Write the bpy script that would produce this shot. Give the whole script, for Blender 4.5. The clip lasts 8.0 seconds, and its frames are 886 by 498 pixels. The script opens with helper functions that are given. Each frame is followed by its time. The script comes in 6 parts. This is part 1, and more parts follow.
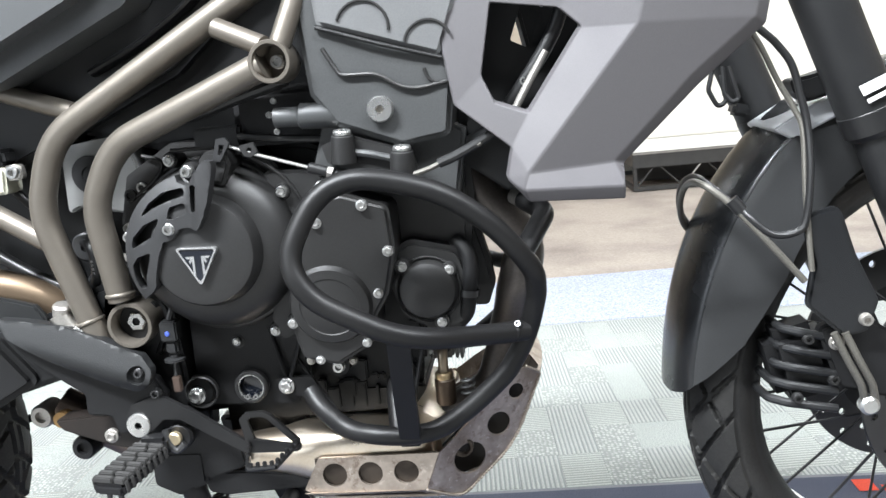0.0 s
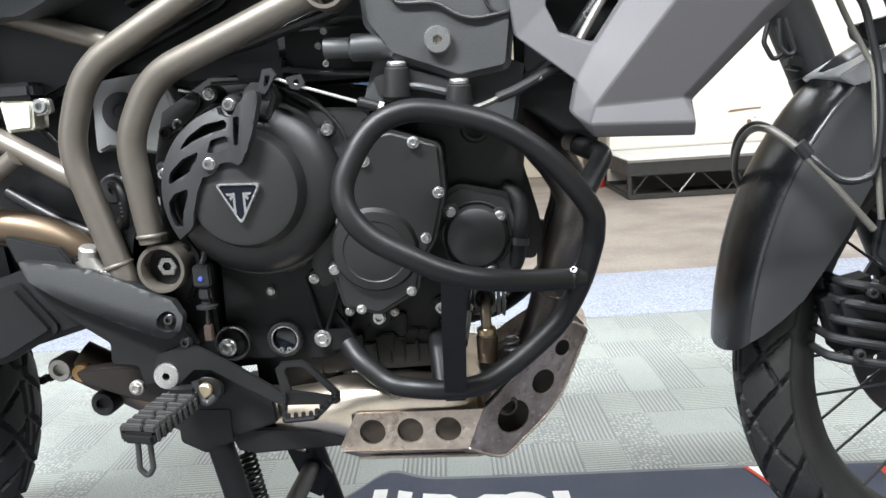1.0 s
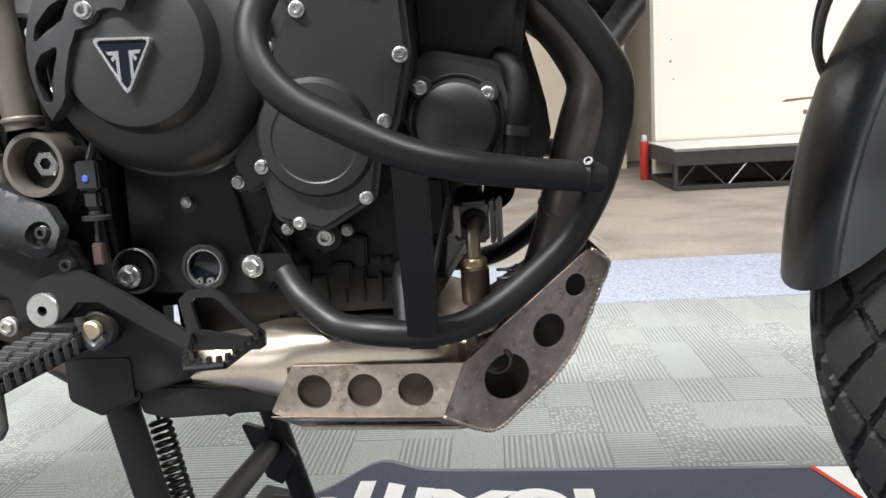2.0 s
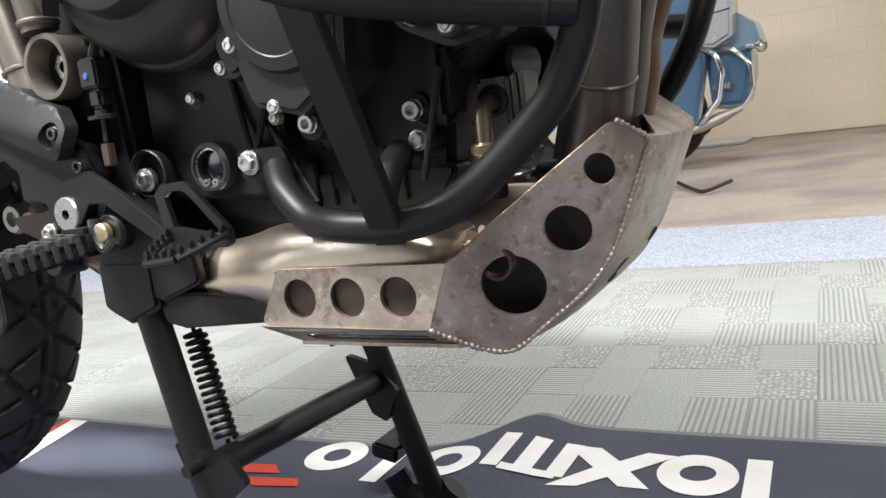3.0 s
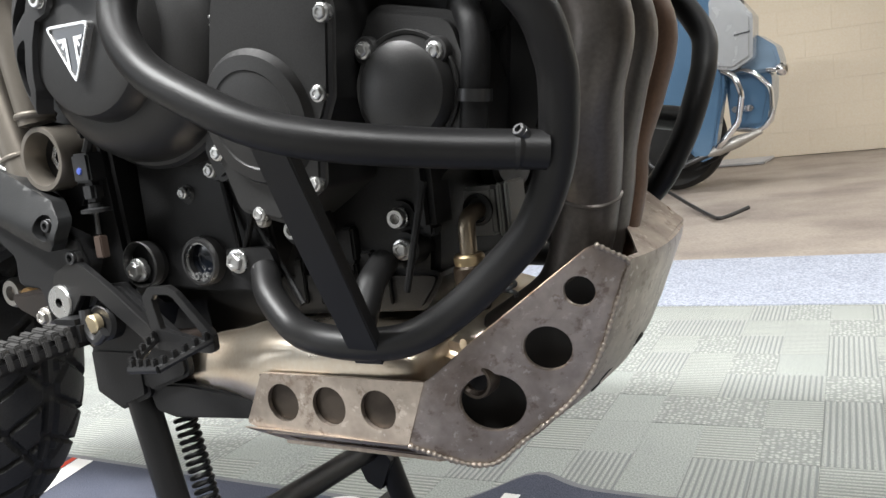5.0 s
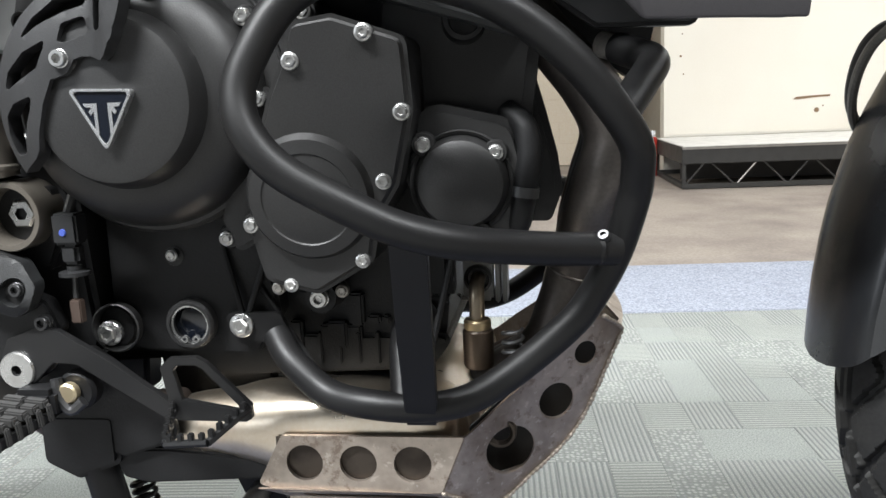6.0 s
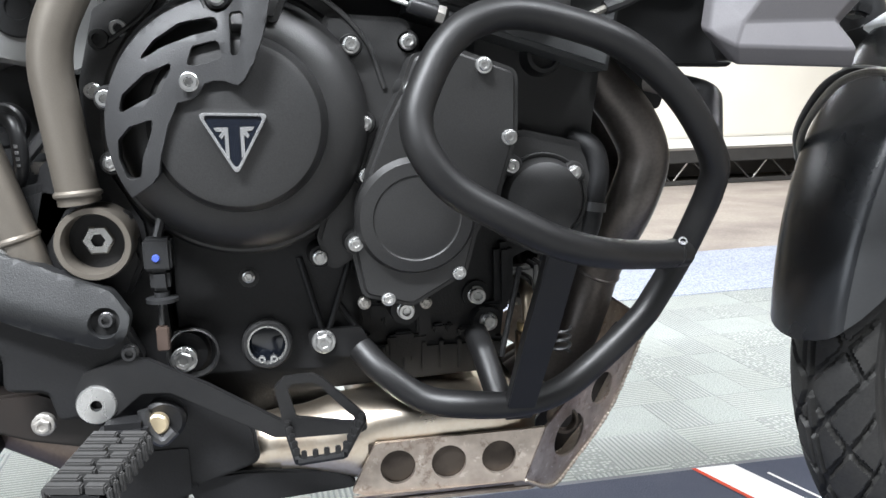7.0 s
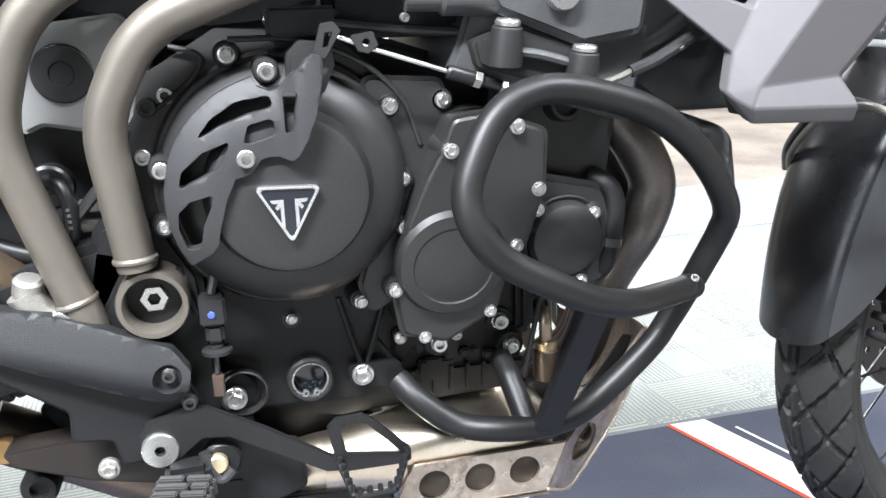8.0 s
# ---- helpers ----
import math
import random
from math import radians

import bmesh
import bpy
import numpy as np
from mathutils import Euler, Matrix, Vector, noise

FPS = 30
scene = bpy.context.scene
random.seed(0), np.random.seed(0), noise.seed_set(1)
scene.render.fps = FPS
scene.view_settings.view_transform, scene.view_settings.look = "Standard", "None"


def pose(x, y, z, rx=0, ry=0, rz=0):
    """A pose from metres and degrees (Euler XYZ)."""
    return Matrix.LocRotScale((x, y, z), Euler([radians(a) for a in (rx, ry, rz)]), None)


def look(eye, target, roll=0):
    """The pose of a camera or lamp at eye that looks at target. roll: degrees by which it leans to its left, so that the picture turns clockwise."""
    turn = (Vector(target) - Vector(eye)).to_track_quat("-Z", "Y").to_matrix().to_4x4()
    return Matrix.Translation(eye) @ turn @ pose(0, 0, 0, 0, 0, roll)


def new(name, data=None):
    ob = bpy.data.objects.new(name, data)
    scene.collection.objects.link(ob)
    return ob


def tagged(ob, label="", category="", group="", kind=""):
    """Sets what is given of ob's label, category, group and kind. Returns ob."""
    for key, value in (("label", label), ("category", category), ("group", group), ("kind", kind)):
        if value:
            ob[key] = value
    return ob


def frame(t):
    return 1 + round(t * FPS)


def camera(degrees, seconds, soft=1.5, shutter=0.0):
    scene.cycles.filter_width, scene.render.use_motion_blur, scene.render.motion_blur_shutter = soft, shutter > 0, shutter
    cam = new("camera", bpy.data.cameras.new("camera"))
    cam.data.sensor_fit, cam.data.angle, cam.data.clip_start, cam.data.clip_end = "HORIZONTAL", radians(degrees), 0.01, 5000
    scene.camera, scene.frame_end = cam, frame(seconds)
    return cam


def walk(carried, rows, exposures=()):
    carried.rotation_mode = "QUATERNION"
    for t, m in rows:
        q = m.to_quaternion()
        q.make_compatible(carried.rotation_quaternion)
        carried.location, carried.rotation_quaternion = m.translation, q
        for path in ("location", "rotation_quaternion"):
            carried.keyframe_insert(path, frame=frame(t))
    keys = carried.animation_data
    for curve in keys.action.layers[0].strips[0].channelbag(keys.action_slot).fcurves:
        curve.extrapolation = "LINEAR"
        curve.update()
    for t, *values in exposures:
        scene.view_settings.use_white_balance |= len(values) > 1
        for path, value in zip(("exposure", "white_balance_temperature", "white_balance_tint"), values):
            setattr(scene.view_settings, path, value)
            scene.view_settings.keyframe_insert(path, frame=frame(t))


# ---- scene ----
cam = camera(55.8, 8.0)
PATH = [
    (0, (0.407, -1.051, 0.816), (0.199, 0.901, 0.438), -5.2),
    (0.5, (0.335, -1.11, 0.773), (0.122, 0.847, 0.421), -4.8),
    (1, (0.321, -1.031, 0.735), (0.159, 0.933, 0.391), -3.8),
    (1.5, (0.304, -0.865, 0.668), (0.13, 1.1, 0.341), -3.3),
    (2, (0.359, -0.786, 0.594), (0.095, 1.17, 0.269), -3.4),
    (2.2, (0.409, -0.759, 0.561), (-0.031, 1.167, 0.248), -4.5),
    (3.3, (0.593, -0.571, 0.467), (-0.443, 1.11, 0.15), -7.7),
    (3.5, (0.614, -0.559, 0.46), (-0.443, 1.109, 0.142), -7.8),
    (4, (0.64, -0.534, 0.471), (-0.445, 1.119, 0.168), -7.7),
    (4.5, (0.624, -0.538, 0.497), (-0.402, 1.152, 0.197), -7.5),
    (5, (0.584, -0.582, 0.557), (-0.42, 1.123, 0.269), -6.7),
    (5.2, (0.557, -0.606, 0.586), (-0.408, 1.122, 0.296), -6.2),
    (6.3, (0.255, -0.763, 0.654), (0.265, 1.205, 0.302), -1.4),
    (6.5, (0.187, -0.776, 0.648), (0.33, 1.192, 0.322), -1.3),
    (7, (0.073, -0.781, 0.673), (0.418, 1.156, 0.313), -1.4),
    (7.3, (0.034, -0.777, 0.699), (0.408, 1.147, 0.2985), -1.5),
    (7.5, (0.02, -0.778, 0.718), (0.396, 1.137, 0.278), -1.8),
    (8, (0.0, -0.787, 0.791), (0.452, 1.08, 0.235), -1.8),
]
walk(cam, [(t, look(eye, target, roll)) for t, eye, target, roll in PATH],
     [(0, 0.63, 6350, 10), (0.5, 0.75, 6350, 10), (1, 0.38, 6400, 10), (1.5, 0.58, 6500, 11), (2, 0.25, 6650, 12), (3.5, 0.27, 6800, 11), (5, 0.26, 6750, 11), (6.3, 0.13, 6500, 10), (7, 0.58, 6350, 11), (7.5, 1.15, 6300, 11), (8, 1.0, 6300, 11)])

# ---- light ----
world = bpy.data.worlds.new("world")
scene.world = world
world.use_nodes = True
world.node_tree.nodes["Background"].inputs[0].default_value = (0.75, 0.85, 1.0, 1)
world.node_tree.nodes["Background"].inputs[1].default_value = 0.12


def area_lamp(name, at, aim, w, h, watts, colour):
    data = bpy.data.lights.new(name, "AREA")
    data.shape, data.size, data.size_y, data.energy, data.color = "RECTANGLE", w, h, watts, colour
    ob = new(name, data)
    ob.matrix_world = look(at, aim)
    return ob


# shop window behind the camera, and ceiling tubes in rows
area_lamp("window_daylight", (-3.6, -4.85, 1.7), (0.2, 0, 0.6), 5.0, 2.2, 85, (0.86, 0.93, 1.0))
for lx, ly, watts in ((-1.0, -1.5, 300), (1.6, -1.4, 110), (-2.8, 1.3, 24), (0.4, 0.9, 45), (3.4, 1.3, 22), (-2.8, 4.1, 26), (0.4, 4.1, 28), (3.2, 4.1, 72)):
    area_lamp("ceiling_tube_lamp", (lx, ly, 2.94), (lx, ly, 0), 1.5, 0.22, watts, (0.94, 0.975, 1.0))

# ---- materials ----


def mat(name, base, rough=0.5, metal=0.0, spec=0.5, grain=0.0, grain_scale=400.0, bump=0.0, stain=None, stain_scale=12.0, stain_amount=0.5,
        rough_var=0.1, coat=0.0):
    """A surface with fine grain, broad stains and slightly uneven gloss."""
    m = bpy.data.materials.new(name)
    m.use_nodes = True
    nt = m.node_tree
    n, l = nt.nodes, nt.links
    b = n["Principled BSDF"]
    b.inputs["Metallic"].default_value = metal
    b.inputs["Specular IOR Level"].default_value = spec
    b.inputs["Coat Weight"].default_value = coat
    co = n.new("ShaderNodeTexCoord").outputs["Object"]

    def tex(scale, detail):
        t = n.new("ShaderNodeTexNoise")
        t.inputs["Scale"].default_value, t.inputs["Detail"].default_value = scale, detail
        l.new(co, t.inputs["Vector"])
        return t.outputs["Fac"]

    fine, broad = tex(grain_scale, 4), tex(stain_scale, 6)
    ramp = n.new("ShaderNodeMapRange")
    ramp.inputs[1].default_value, ramp.inputs[2].default_value = 0.42, 0.68
    l.new(broad, ramp.inputs[0])
    mix = n.new("ShaderNodeMix")
    mix.data_type = "RGBA"
    mix.inputs[6].default_value = (*base, 1)
    mix.inputs[7].default_value = (*(stain or [c * 0.72 for c in base]), 1)
    amt = n.new("ShaderNodeMath")
    amt.operation = "MULTIPLY"
    amt.inputs[1].default_value = stain_amount
    l.new(ramp.outputs[0], amt.inputs[0])
    l.new(amt.outputs[0], mix.inputs[0])
    gr = n.new("ShaderNodeMix")
    gr.data_type, gr.blend_type = "RGBA", "OVERLAY"
    gr.inputs[0].default_value = grain
    l.new(mix.outputs[2], gr.inputs[6])
    l.new(fine, gr.inputs[7])
    l.new(gr.outputs[2], b.inputs["Base Color"])
    rr = n.new("ShaderNodeMapRange")
    rr.inputs[3].default_value, rr.inputs[4].default_value = max(0.02, rough - rough_var), min(1, rough + rough_var)
    l.new(broad, rr.inputs[0])
    l.new(rr.outputs[0], b.inputs["Roughness"])
    if bump:
        bp = n.new("ShaderNodeBump")
        bp.inputs["Strength"].default_value, bp.inputs["Distance"].default_value = 0.6, bump
        l.new(fine, bp.inputs["Height"])
        l.new(bp.outputs[0], b.inputs["Normal"])
    return m


def ribbed(name, base, dark, axis, pitch, depth, dash=0.0):
    """Carpet with raised ribs along one axis; dash breaks the ribs into short stitches."""
    m = mat(name, base, rough=0.95, spec=0.1, grain=0.7, grain_scale=420, stain=[c * 0.84 for c in base], stain_scale=7)
    nt = m.node_tree
    n, l = nt.nodes, nt.links
    b = n["Principled BSDF"]
    co = n.new("ShaderNodeTexCoord").outputs["Object"]

    def wave(direction, step, twist):
        w = n.new("ShaderNodeTexWave")
        w.bands_direction = direction
        w.inputs["Scale"].default_value = 0.314 / step
        w.inputs["Distortion"].default_value = twist
        w.inputs["Detail Scale"].default_value = 30
        l.new(co, w.inputs["Vector"])
        return w.outputs["Fac"]

    height = wave(axis, pitch, 0.8)
    if dash:
        cut = n.new("ShaderNodeMath")
        cut.operation = "MULTIPLY_ADD"
        cut.inputs[1].default_value, cut.inputs[2].default_value = dash, 1 - dash
        l.new(wave("Y" if axis == "X" else "X", pitch * 1.3, 2.5), cut.inputs[0])
        both = n.new("ShaderNodeMath")
        both.operation = "MULTIPLY"
        l.new(height, both.inputs[0])
        l.new(cut.outputs[0], both.inputs[1])
        height = both.outputs[0]
    thin = n.new("ShaderNodeMapRange")
    thin.inputs[1].default_value, thin.inputs[2].default_value = 0.12, 0.5
    l.new(height, thin.inputs[0])
    mix = n.new("ShaderNodeMix")
    mix.data_type = "RGBA"
    mix.inputs[6].default_value = (*dark, 1)
    src = b.inputs["Base Color"].links[0].from_socket
    l.new(thin.outputs[0], mix.inputs[0])
    l.new(src, mix.inputs[7])
    l.new(mix.outputs[2], b.inputs["Base Color"])
    bp = n.new("ShaderNodeBump")
    bp.inputs["Distance"].default_value = depth
    l.new(height, bp.inputs["Height"])
    l.new(bp.outputs[0], b.inputs["Normal"])
    return m


def speckled(name, base, dark, scale):
    m = mat(name, base, rough=0.95, spec=0.1, grain=0.4)
    nt = m.node_tree
    n, l = nt.nodes, nt.links
    b = n["Principled BSDF"]
    co = n.new("ShaderNodeTexCoord").outputs["Object"]
    v = n.new("ShaderNodeTexVoronoi")
    v.inputs["Scale"].default_value = scale
    v.inputs["Randomness"].default_value = 0.45
    l.new(co, v.inputs["Vector"])
    r = n.new("ShaderNodeMapRange")
    r.inputs[1].default_value, r.inputs[2].default_value = 0.25, 0.5
    l.new(v.outputs["Distance"], r.inputs[0])
    mix = n.new("ShaderNodeMix")
    mix.data_type = "RGBA"
    mix.inputs[7].default_value = (*dark, 1)
    src = b.inputs["Base Color"].links[0].from_socket
    l.new(r.outputs[0], mix.inputs[0])
    l.new(src, mix.inputs[6])
    l.new(mix.outputs[2], b.inputs["Base Color"])
    bp = n.new("ShaderNodeBump")
    bp.invert = True
    bp.inputs["Distance"].default_value = 0.004
    l.new(v.outputs["Distance"], bp.inputs["Height"])
    l.new(bp.outputs[0], b.inputs["Normal"])
    return m


ENGINE = mat("engine_paint", (0.04, 0.0396, 0.0396), 0.46, 0.62, 0.6, 0.3, 900, 0.0002, stain=(0.034, 0.033, 0.032), stain_scale=9)
ENGINE_ROUGH = mat("cast_black", (0.01, 0.01, 0.0106), 0.48, 0.0, 0.3, 0.4, 500, 0.0004, stain=(0.0082, 0.008, 0.0078))
BAR = mat("bar_powder_coat", (0.0075, 0.0074, 0.0077), 0.42, 0.0, 0.3, 0.2, 1200, 0.0002, stain=(0.0125, 0.0122, 0.012))
FRAME = mat("frame_paint", (0.18, 0.161, 0.137), 0.44, 0.7, 0.5, 0.15, 1500, 0.0001, stain=(0.135, 0.12, 0.1), stain_scale=20)


def weathered(m, layers):
    """Adds blotches to a surface: colour, noise scale, threshold, softness, amount."""
    n, l = m.node_tree.nodes, m.node_tree.links
    b = n["Principled BSDF"]
    last = b.inputs["Base Color"].links[0].from_socket
    co = n.new("ShaderNodeTexCoord").outputs["Object"]
    for colour, scale, edge, soft, amount in layers:
        t = n.new("ShaderNodeTexNoise")
        t.inputs["Scale"].default_value, t.inputs["Detail"].default_value, t.inputs["Roughness"].default_value = scale, 6, 0.65
        l.new(co, t.inputs["Vector"])
        r = n.new("ShaderNodeMapRange")
        r.inputs[1].default_value, r.inputs[2].default_value, r.inputs[4].default_value = edge, edge + soft, amount
        l.new(t.outputs["Fac"], r.inputs[0])
        x = n.new("ShaderNodeMix")
        x.data_type = "RGBA"
        x.inputs[7].default_value = (*colour, 1)
        l.new(r.outputs[0], x.inputs[0])
        l.new(last, x.inputs[6])
        last = x.outputs[2]
    l.new(last, b.inputs["Base Color"])
    return m


SKID = mat("worn_aluminium", (0.48, 0.415, 0.36), 0.4, 0.85, 0.5, 0.28, 110, 0.0002, stain=(0.2, 0.16, 0.13), stain_scale=17, stain_amount=0.75, rough_var=0.16)
weathered(SKID, [((0.14, 0.095, 0.07), 9, 0.54, 0.12, 0.55), ((0.17, 0.12, 0.09), 75, 0.56, 0.08, 0.6), ((0.66, 0.6, 0.54), 130, 0.6, 0.05, 0.6)])
COLLECT = mat("heated_steel", (0.78, 0.7, 0.59), 0.3, 1.0, 0.5, 0.2, 300, 0.0001, stain=(0.5, 0.38, 0.26), stain_scale=14)
HEADER = mat("header_steel", (0.118, 0.106, 0.098), 0.38, 0.6, 0.5, 0.3, 300, 0.0001, stain=(0.085, 0.07, 0.061), stain_scale=6)
ZINC = mat("zinc_bolt", (0.60, 0.60, 0.59), 0.28, 0.9, 0.5, 0.1, 900, 0, stain=(0.42, 0.41, 0.39), stain_scale=60)
CHROME = mat("chrome", (0.85, 0.86, 0.88), 0.1, 1.0, 0.5, rough_var=0.04)
ALLOY = mat("cast_alloy", (0.42, 0.40, 0.37), 0.45, 0.8, 0.5, 0.3, 500, 0.0003)
GUARD = mat("grey_plastic", (0.0145, 0.015, 0.0155), 0.5, 0.0, 0.3, 0.4, 900, 0.0004)
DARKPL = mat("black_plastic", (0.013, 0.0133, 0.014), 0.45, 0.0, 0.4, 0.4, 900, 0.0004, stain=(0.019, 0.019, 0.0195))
PANEL = mat("panel_paint", (0.094, 0.0895, 0.0935), 0.62, 0.2, 0.4, 0.25, 1600, 0.0001, stain=(0.088, 0.083, 0.09))
PEDAL = mat("pedal_paint", (0.012, 0.012, 0.0125), 0.42, 0.2, 0.4, 0.3, 900, 0.0002, stain=(0.02, 0.019, 0.018), stain_scale=20)
FLANK = mat("flank_plastic", (0.026, 0.0266, 0.0274), 0.5, 0.0, 0.35, 0.4, 1200, 0.0003, stain=(0.02, 0.0205, 0.0215))
FENDER = mat("fender_plastic", (0.0095, 0.0101, 0.0112), 0.25, 0.0, 0.5, 0.3, 1200, 0.0001, stain=(0.0125, 0.0132, 0.0145))
RUBBER = mat("tyre_rubber", (0.0165, 0.0162, 0.0156), 0.6, 0.0, 0.35, 0.5, 300, 0.0005, stain=(0.034, 0.032, 0.029), stain_scale=18)
INNERPIPE = mat("inner_brown_steel", (0.07, 0.057, 0.047), 0.34, 0.75, stain=(0.025, 0.02, 0.017), stain_scale=34, stain_amount=0.8)
# near-black for hollow places, where shade is put into the colour
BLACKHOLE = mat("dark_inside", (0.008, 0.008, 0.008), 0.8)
HOSE = mat("rubber_hose", (0.012, 0.012, 0.0125), 0.4)
GREYHOSE = mat("grey_braid", (0.13, 0.123, 0.108), 0.45, 0.4, 0.5, 0.6, 700, 0.0003)
ENAMEL = mat("badge_enamel", (0.006, 0.008, 0.013), 0.15, 0.0, 0.6, coat=0.5)
SILVER = mat("badge_silver", (0.8, 0.8, 0.8), 0.25, 0.9)
WHITEPL = mat("translucent_plastic", (0.5, 0.49, 0.4), 0.4)
COPPER = mat("brown_plug", (0.06, 0.04, 0.031), 0.55, 0.1)
DARKSTEEL = mat("dark_steel", (0.09, 0.09, 0.092), 0.36, 0.8)
BRASS = mat("dull_brass", (0.42, 0.33, 0.2), 0.38, 0.8)
SENSOR = mat("sensor_brown", (0.06, 0.042, 0.028), 0.4, 0.4, stain=(0.035, 0.026, 0.018), stain_scale=30)
HEADPAINT = mat("head_paint", (0.062, 0.064, 0.065), 0.46, 0.3, 0.5, 0.3, 900, 0.0002, stain=(0.072, 0.073, 0.073), stain_scale=9)
SIDEGREY = mat("side_panel_grey", (0.075, 0.077, 0.079), 0.4, 0.2, 0.5, 0.2, 900, 0.0002)
TORN = mat("torn_board", (0.25, 0.16, 0.09), 0.9)
INNERGREY = mat("inner_grey", (0.24, 0.24, 0.235), 0.45, 0.4)
WARMSTEEL = mat("warm_steel", (0.5, 0.42, 0.32), 0.35, 0.9)
RUSTPIPE = mat("rust_brown_pipe", (0.13, 0.07, 0.042), 0.45, 0.5, 0.5, 0.3, 300, 0.0001, stain=(0.07, 0.045, 0.035), stain_scale=14)
WELD = mat("weld_metal", (0.4, 0.35, 0.305), 0.45, 0.8)
PALEFACET = mat("pale_facet", (0.62, 0.63, 0.65), 0.3, 0.2)
BLUEDOT = mat("blue_mark", (0.06, 0.1, 0.4), 0.4)
CONCRETE = mat("bare_concrete", (0.36, 0.31, 0.265), 0.62, 0.0, 0.4, 0.35, 90, 0.001, stain=(0.2, 0.165, 0.145), stain_scale=1.9, stain_amount=0.85)
BLUECARPET = mat("blue_carpet", (0.365, 0.39, 0.455), 0.95, 0.0, 0.1, 0.9, 160, 0.004, stain=(0.32, 0.345, 0.41), stain_scale=5)
TILE_PLAIN = mat("carpet_plain", (0.35, 0.37, 0.348), 0.95, 0.0, 0.1, 0.8, 330, 0.003, stain=(0.31, 0.328, 0.312), stain_scale=9)
TILE_RIBY = ribbed("carpet_ribs_along", (0.40, 0.416, 0.39), (0.245, 0.259, 0.256), "X", 0.0098, 0.002)
TILE_RIBX = ribbed("carpet_ribs_across", (0.43, 0.447, 0.415), (0.265, 0.28, 0.268), "Y", 0.0106, 0.002, 0.25)
TILE_SPECK = speckled("carpet_loops", (0.48, 0.496, 0.464), (0.28, 0.295, 0.28), 105)
MATNAVY = mat("mat_pile", (0.075, 0.082, 0.11), 0.95, 0.0, 0.15, 0.8, 500, 0.002, stain=(0.1, 0.106, 0.135), stain_scale=7)
MATEDGE = mat("mat_edge_rubber", (0.20, 0.205, 0.215), 0.8, 0.0, 0.2, 0.3)
PRINT_W = mat("mat_print_white", (0.86, 0.85, 0.83), 0.95, 0.0, 0.1, 0.5, 500, 0.002, stain=(0.72, 0.7, 0.68), stain_scale=14)
PRINT_R = mat("mat_print_red", (0.62, 0.09, 0.055), 0.95, 0.0, 0.1, 0.5, 500, 0.002, stain=(0.5, 0.08, 0.05), stain_scale=14)
WALL = mat("painted_brick", (0.82, 0.72, 0.575), 0.8, 0.0, 0.3, 0.25, 60, 0.001, stain=(0.76, 0.655, 0.515), stain_scale=1.5)
# for the unseen south and west walls, dark to deepen the metal's reflections
DARKWALL = mat("unseen_dark_wall", (0.07, 0.07, 0.072), 0.8, 0.0, 0.3, 0.25, 60, 0.001)
DARKFLOOR = mat("unseen_dark_floor", (0.19, 0.187, 0.18), 0.95, 0.0, 0.1, 0.5, 300, 0.002)
BOARD = mat("cream_board", (0.86, 0.82, 0.73), 0.6, 0.0, 0.4, 0.1, 90, 0.0005, stain=(0.8, 0.74, 0.64), stain_scale=1.2)
CEIL = mat("ceiling_paint", (0.6, 0.595, 0.58), 0.9)
STAGE = mat("stage_black", (0.045, 0.044, 0.042), 0.6, 0.0, 0.4, 0.3)
STAGETOP = mat("stage_top", (0.74, 0.72, 0.68), 0.6, 0.0, 0.4, 0.3)
RED = mat("red_paint", (0.45, 0.03, 0.02), 0.4)
BLUEPAINT = mat("blue_paint", (0.095, 0.19, 0.31), 0.2, 0.45, 0.5, 0.1, 900, 0, stain=(0.09, 0.18, 0.295), coat=0.6)
PALEGREY = mat("silver_grey_paint", (0.42, 0.43, 0.44), 0.25, 0.4, coat=0.4)
TAILBLUE = mat("tail_blue_paint", (0.2, 0.29, 0.39), 0.22, 0.3, coat=0.5)
PALEBLUE = mat("pale_blue_paint", (0.58, 0.69, 0.8), 0.22, 0.1, 0.5, coat=0.5)
AMBER = mat("lamp_lens", (0.45, 0.4, 0.28), 0.2)

# ---- building helpers ----


def part(name, bm, material, parent=None, label="", sharp=32):
    """One mesh object out of a bmesh, smooth but for its sharp edges."""
    bmesh.ops.recalc_face_normals(bm, faces=bm.faces)
    lim = radians(sharp)
    for f in bm.faces:
        f.smooth = True
    for e in bm.edges:
        if len(e.link_faces) != 2 or e.calc_face_angle(0) > lim:
            e.smooth = False
    me = bpy.data.meshes.new(name)
    bm.to_mesh(me)
    bm.free()
    for m in material if isinstance(material, (list, tuple)) else [material]:
        me.materials.append(m)
    ob = new(name, me)
    if parent:
        ob.parent = parent
    if label:
        tagged(ob, label)
    return ob


def thing(name, label, category, at=(0, 0, 0), group="", kind=""):
    ob = new(name)
    ob.empty_display_size = 0.05
    ob.location = at
    tagged(ob, label, category, group, kind)
    return ob


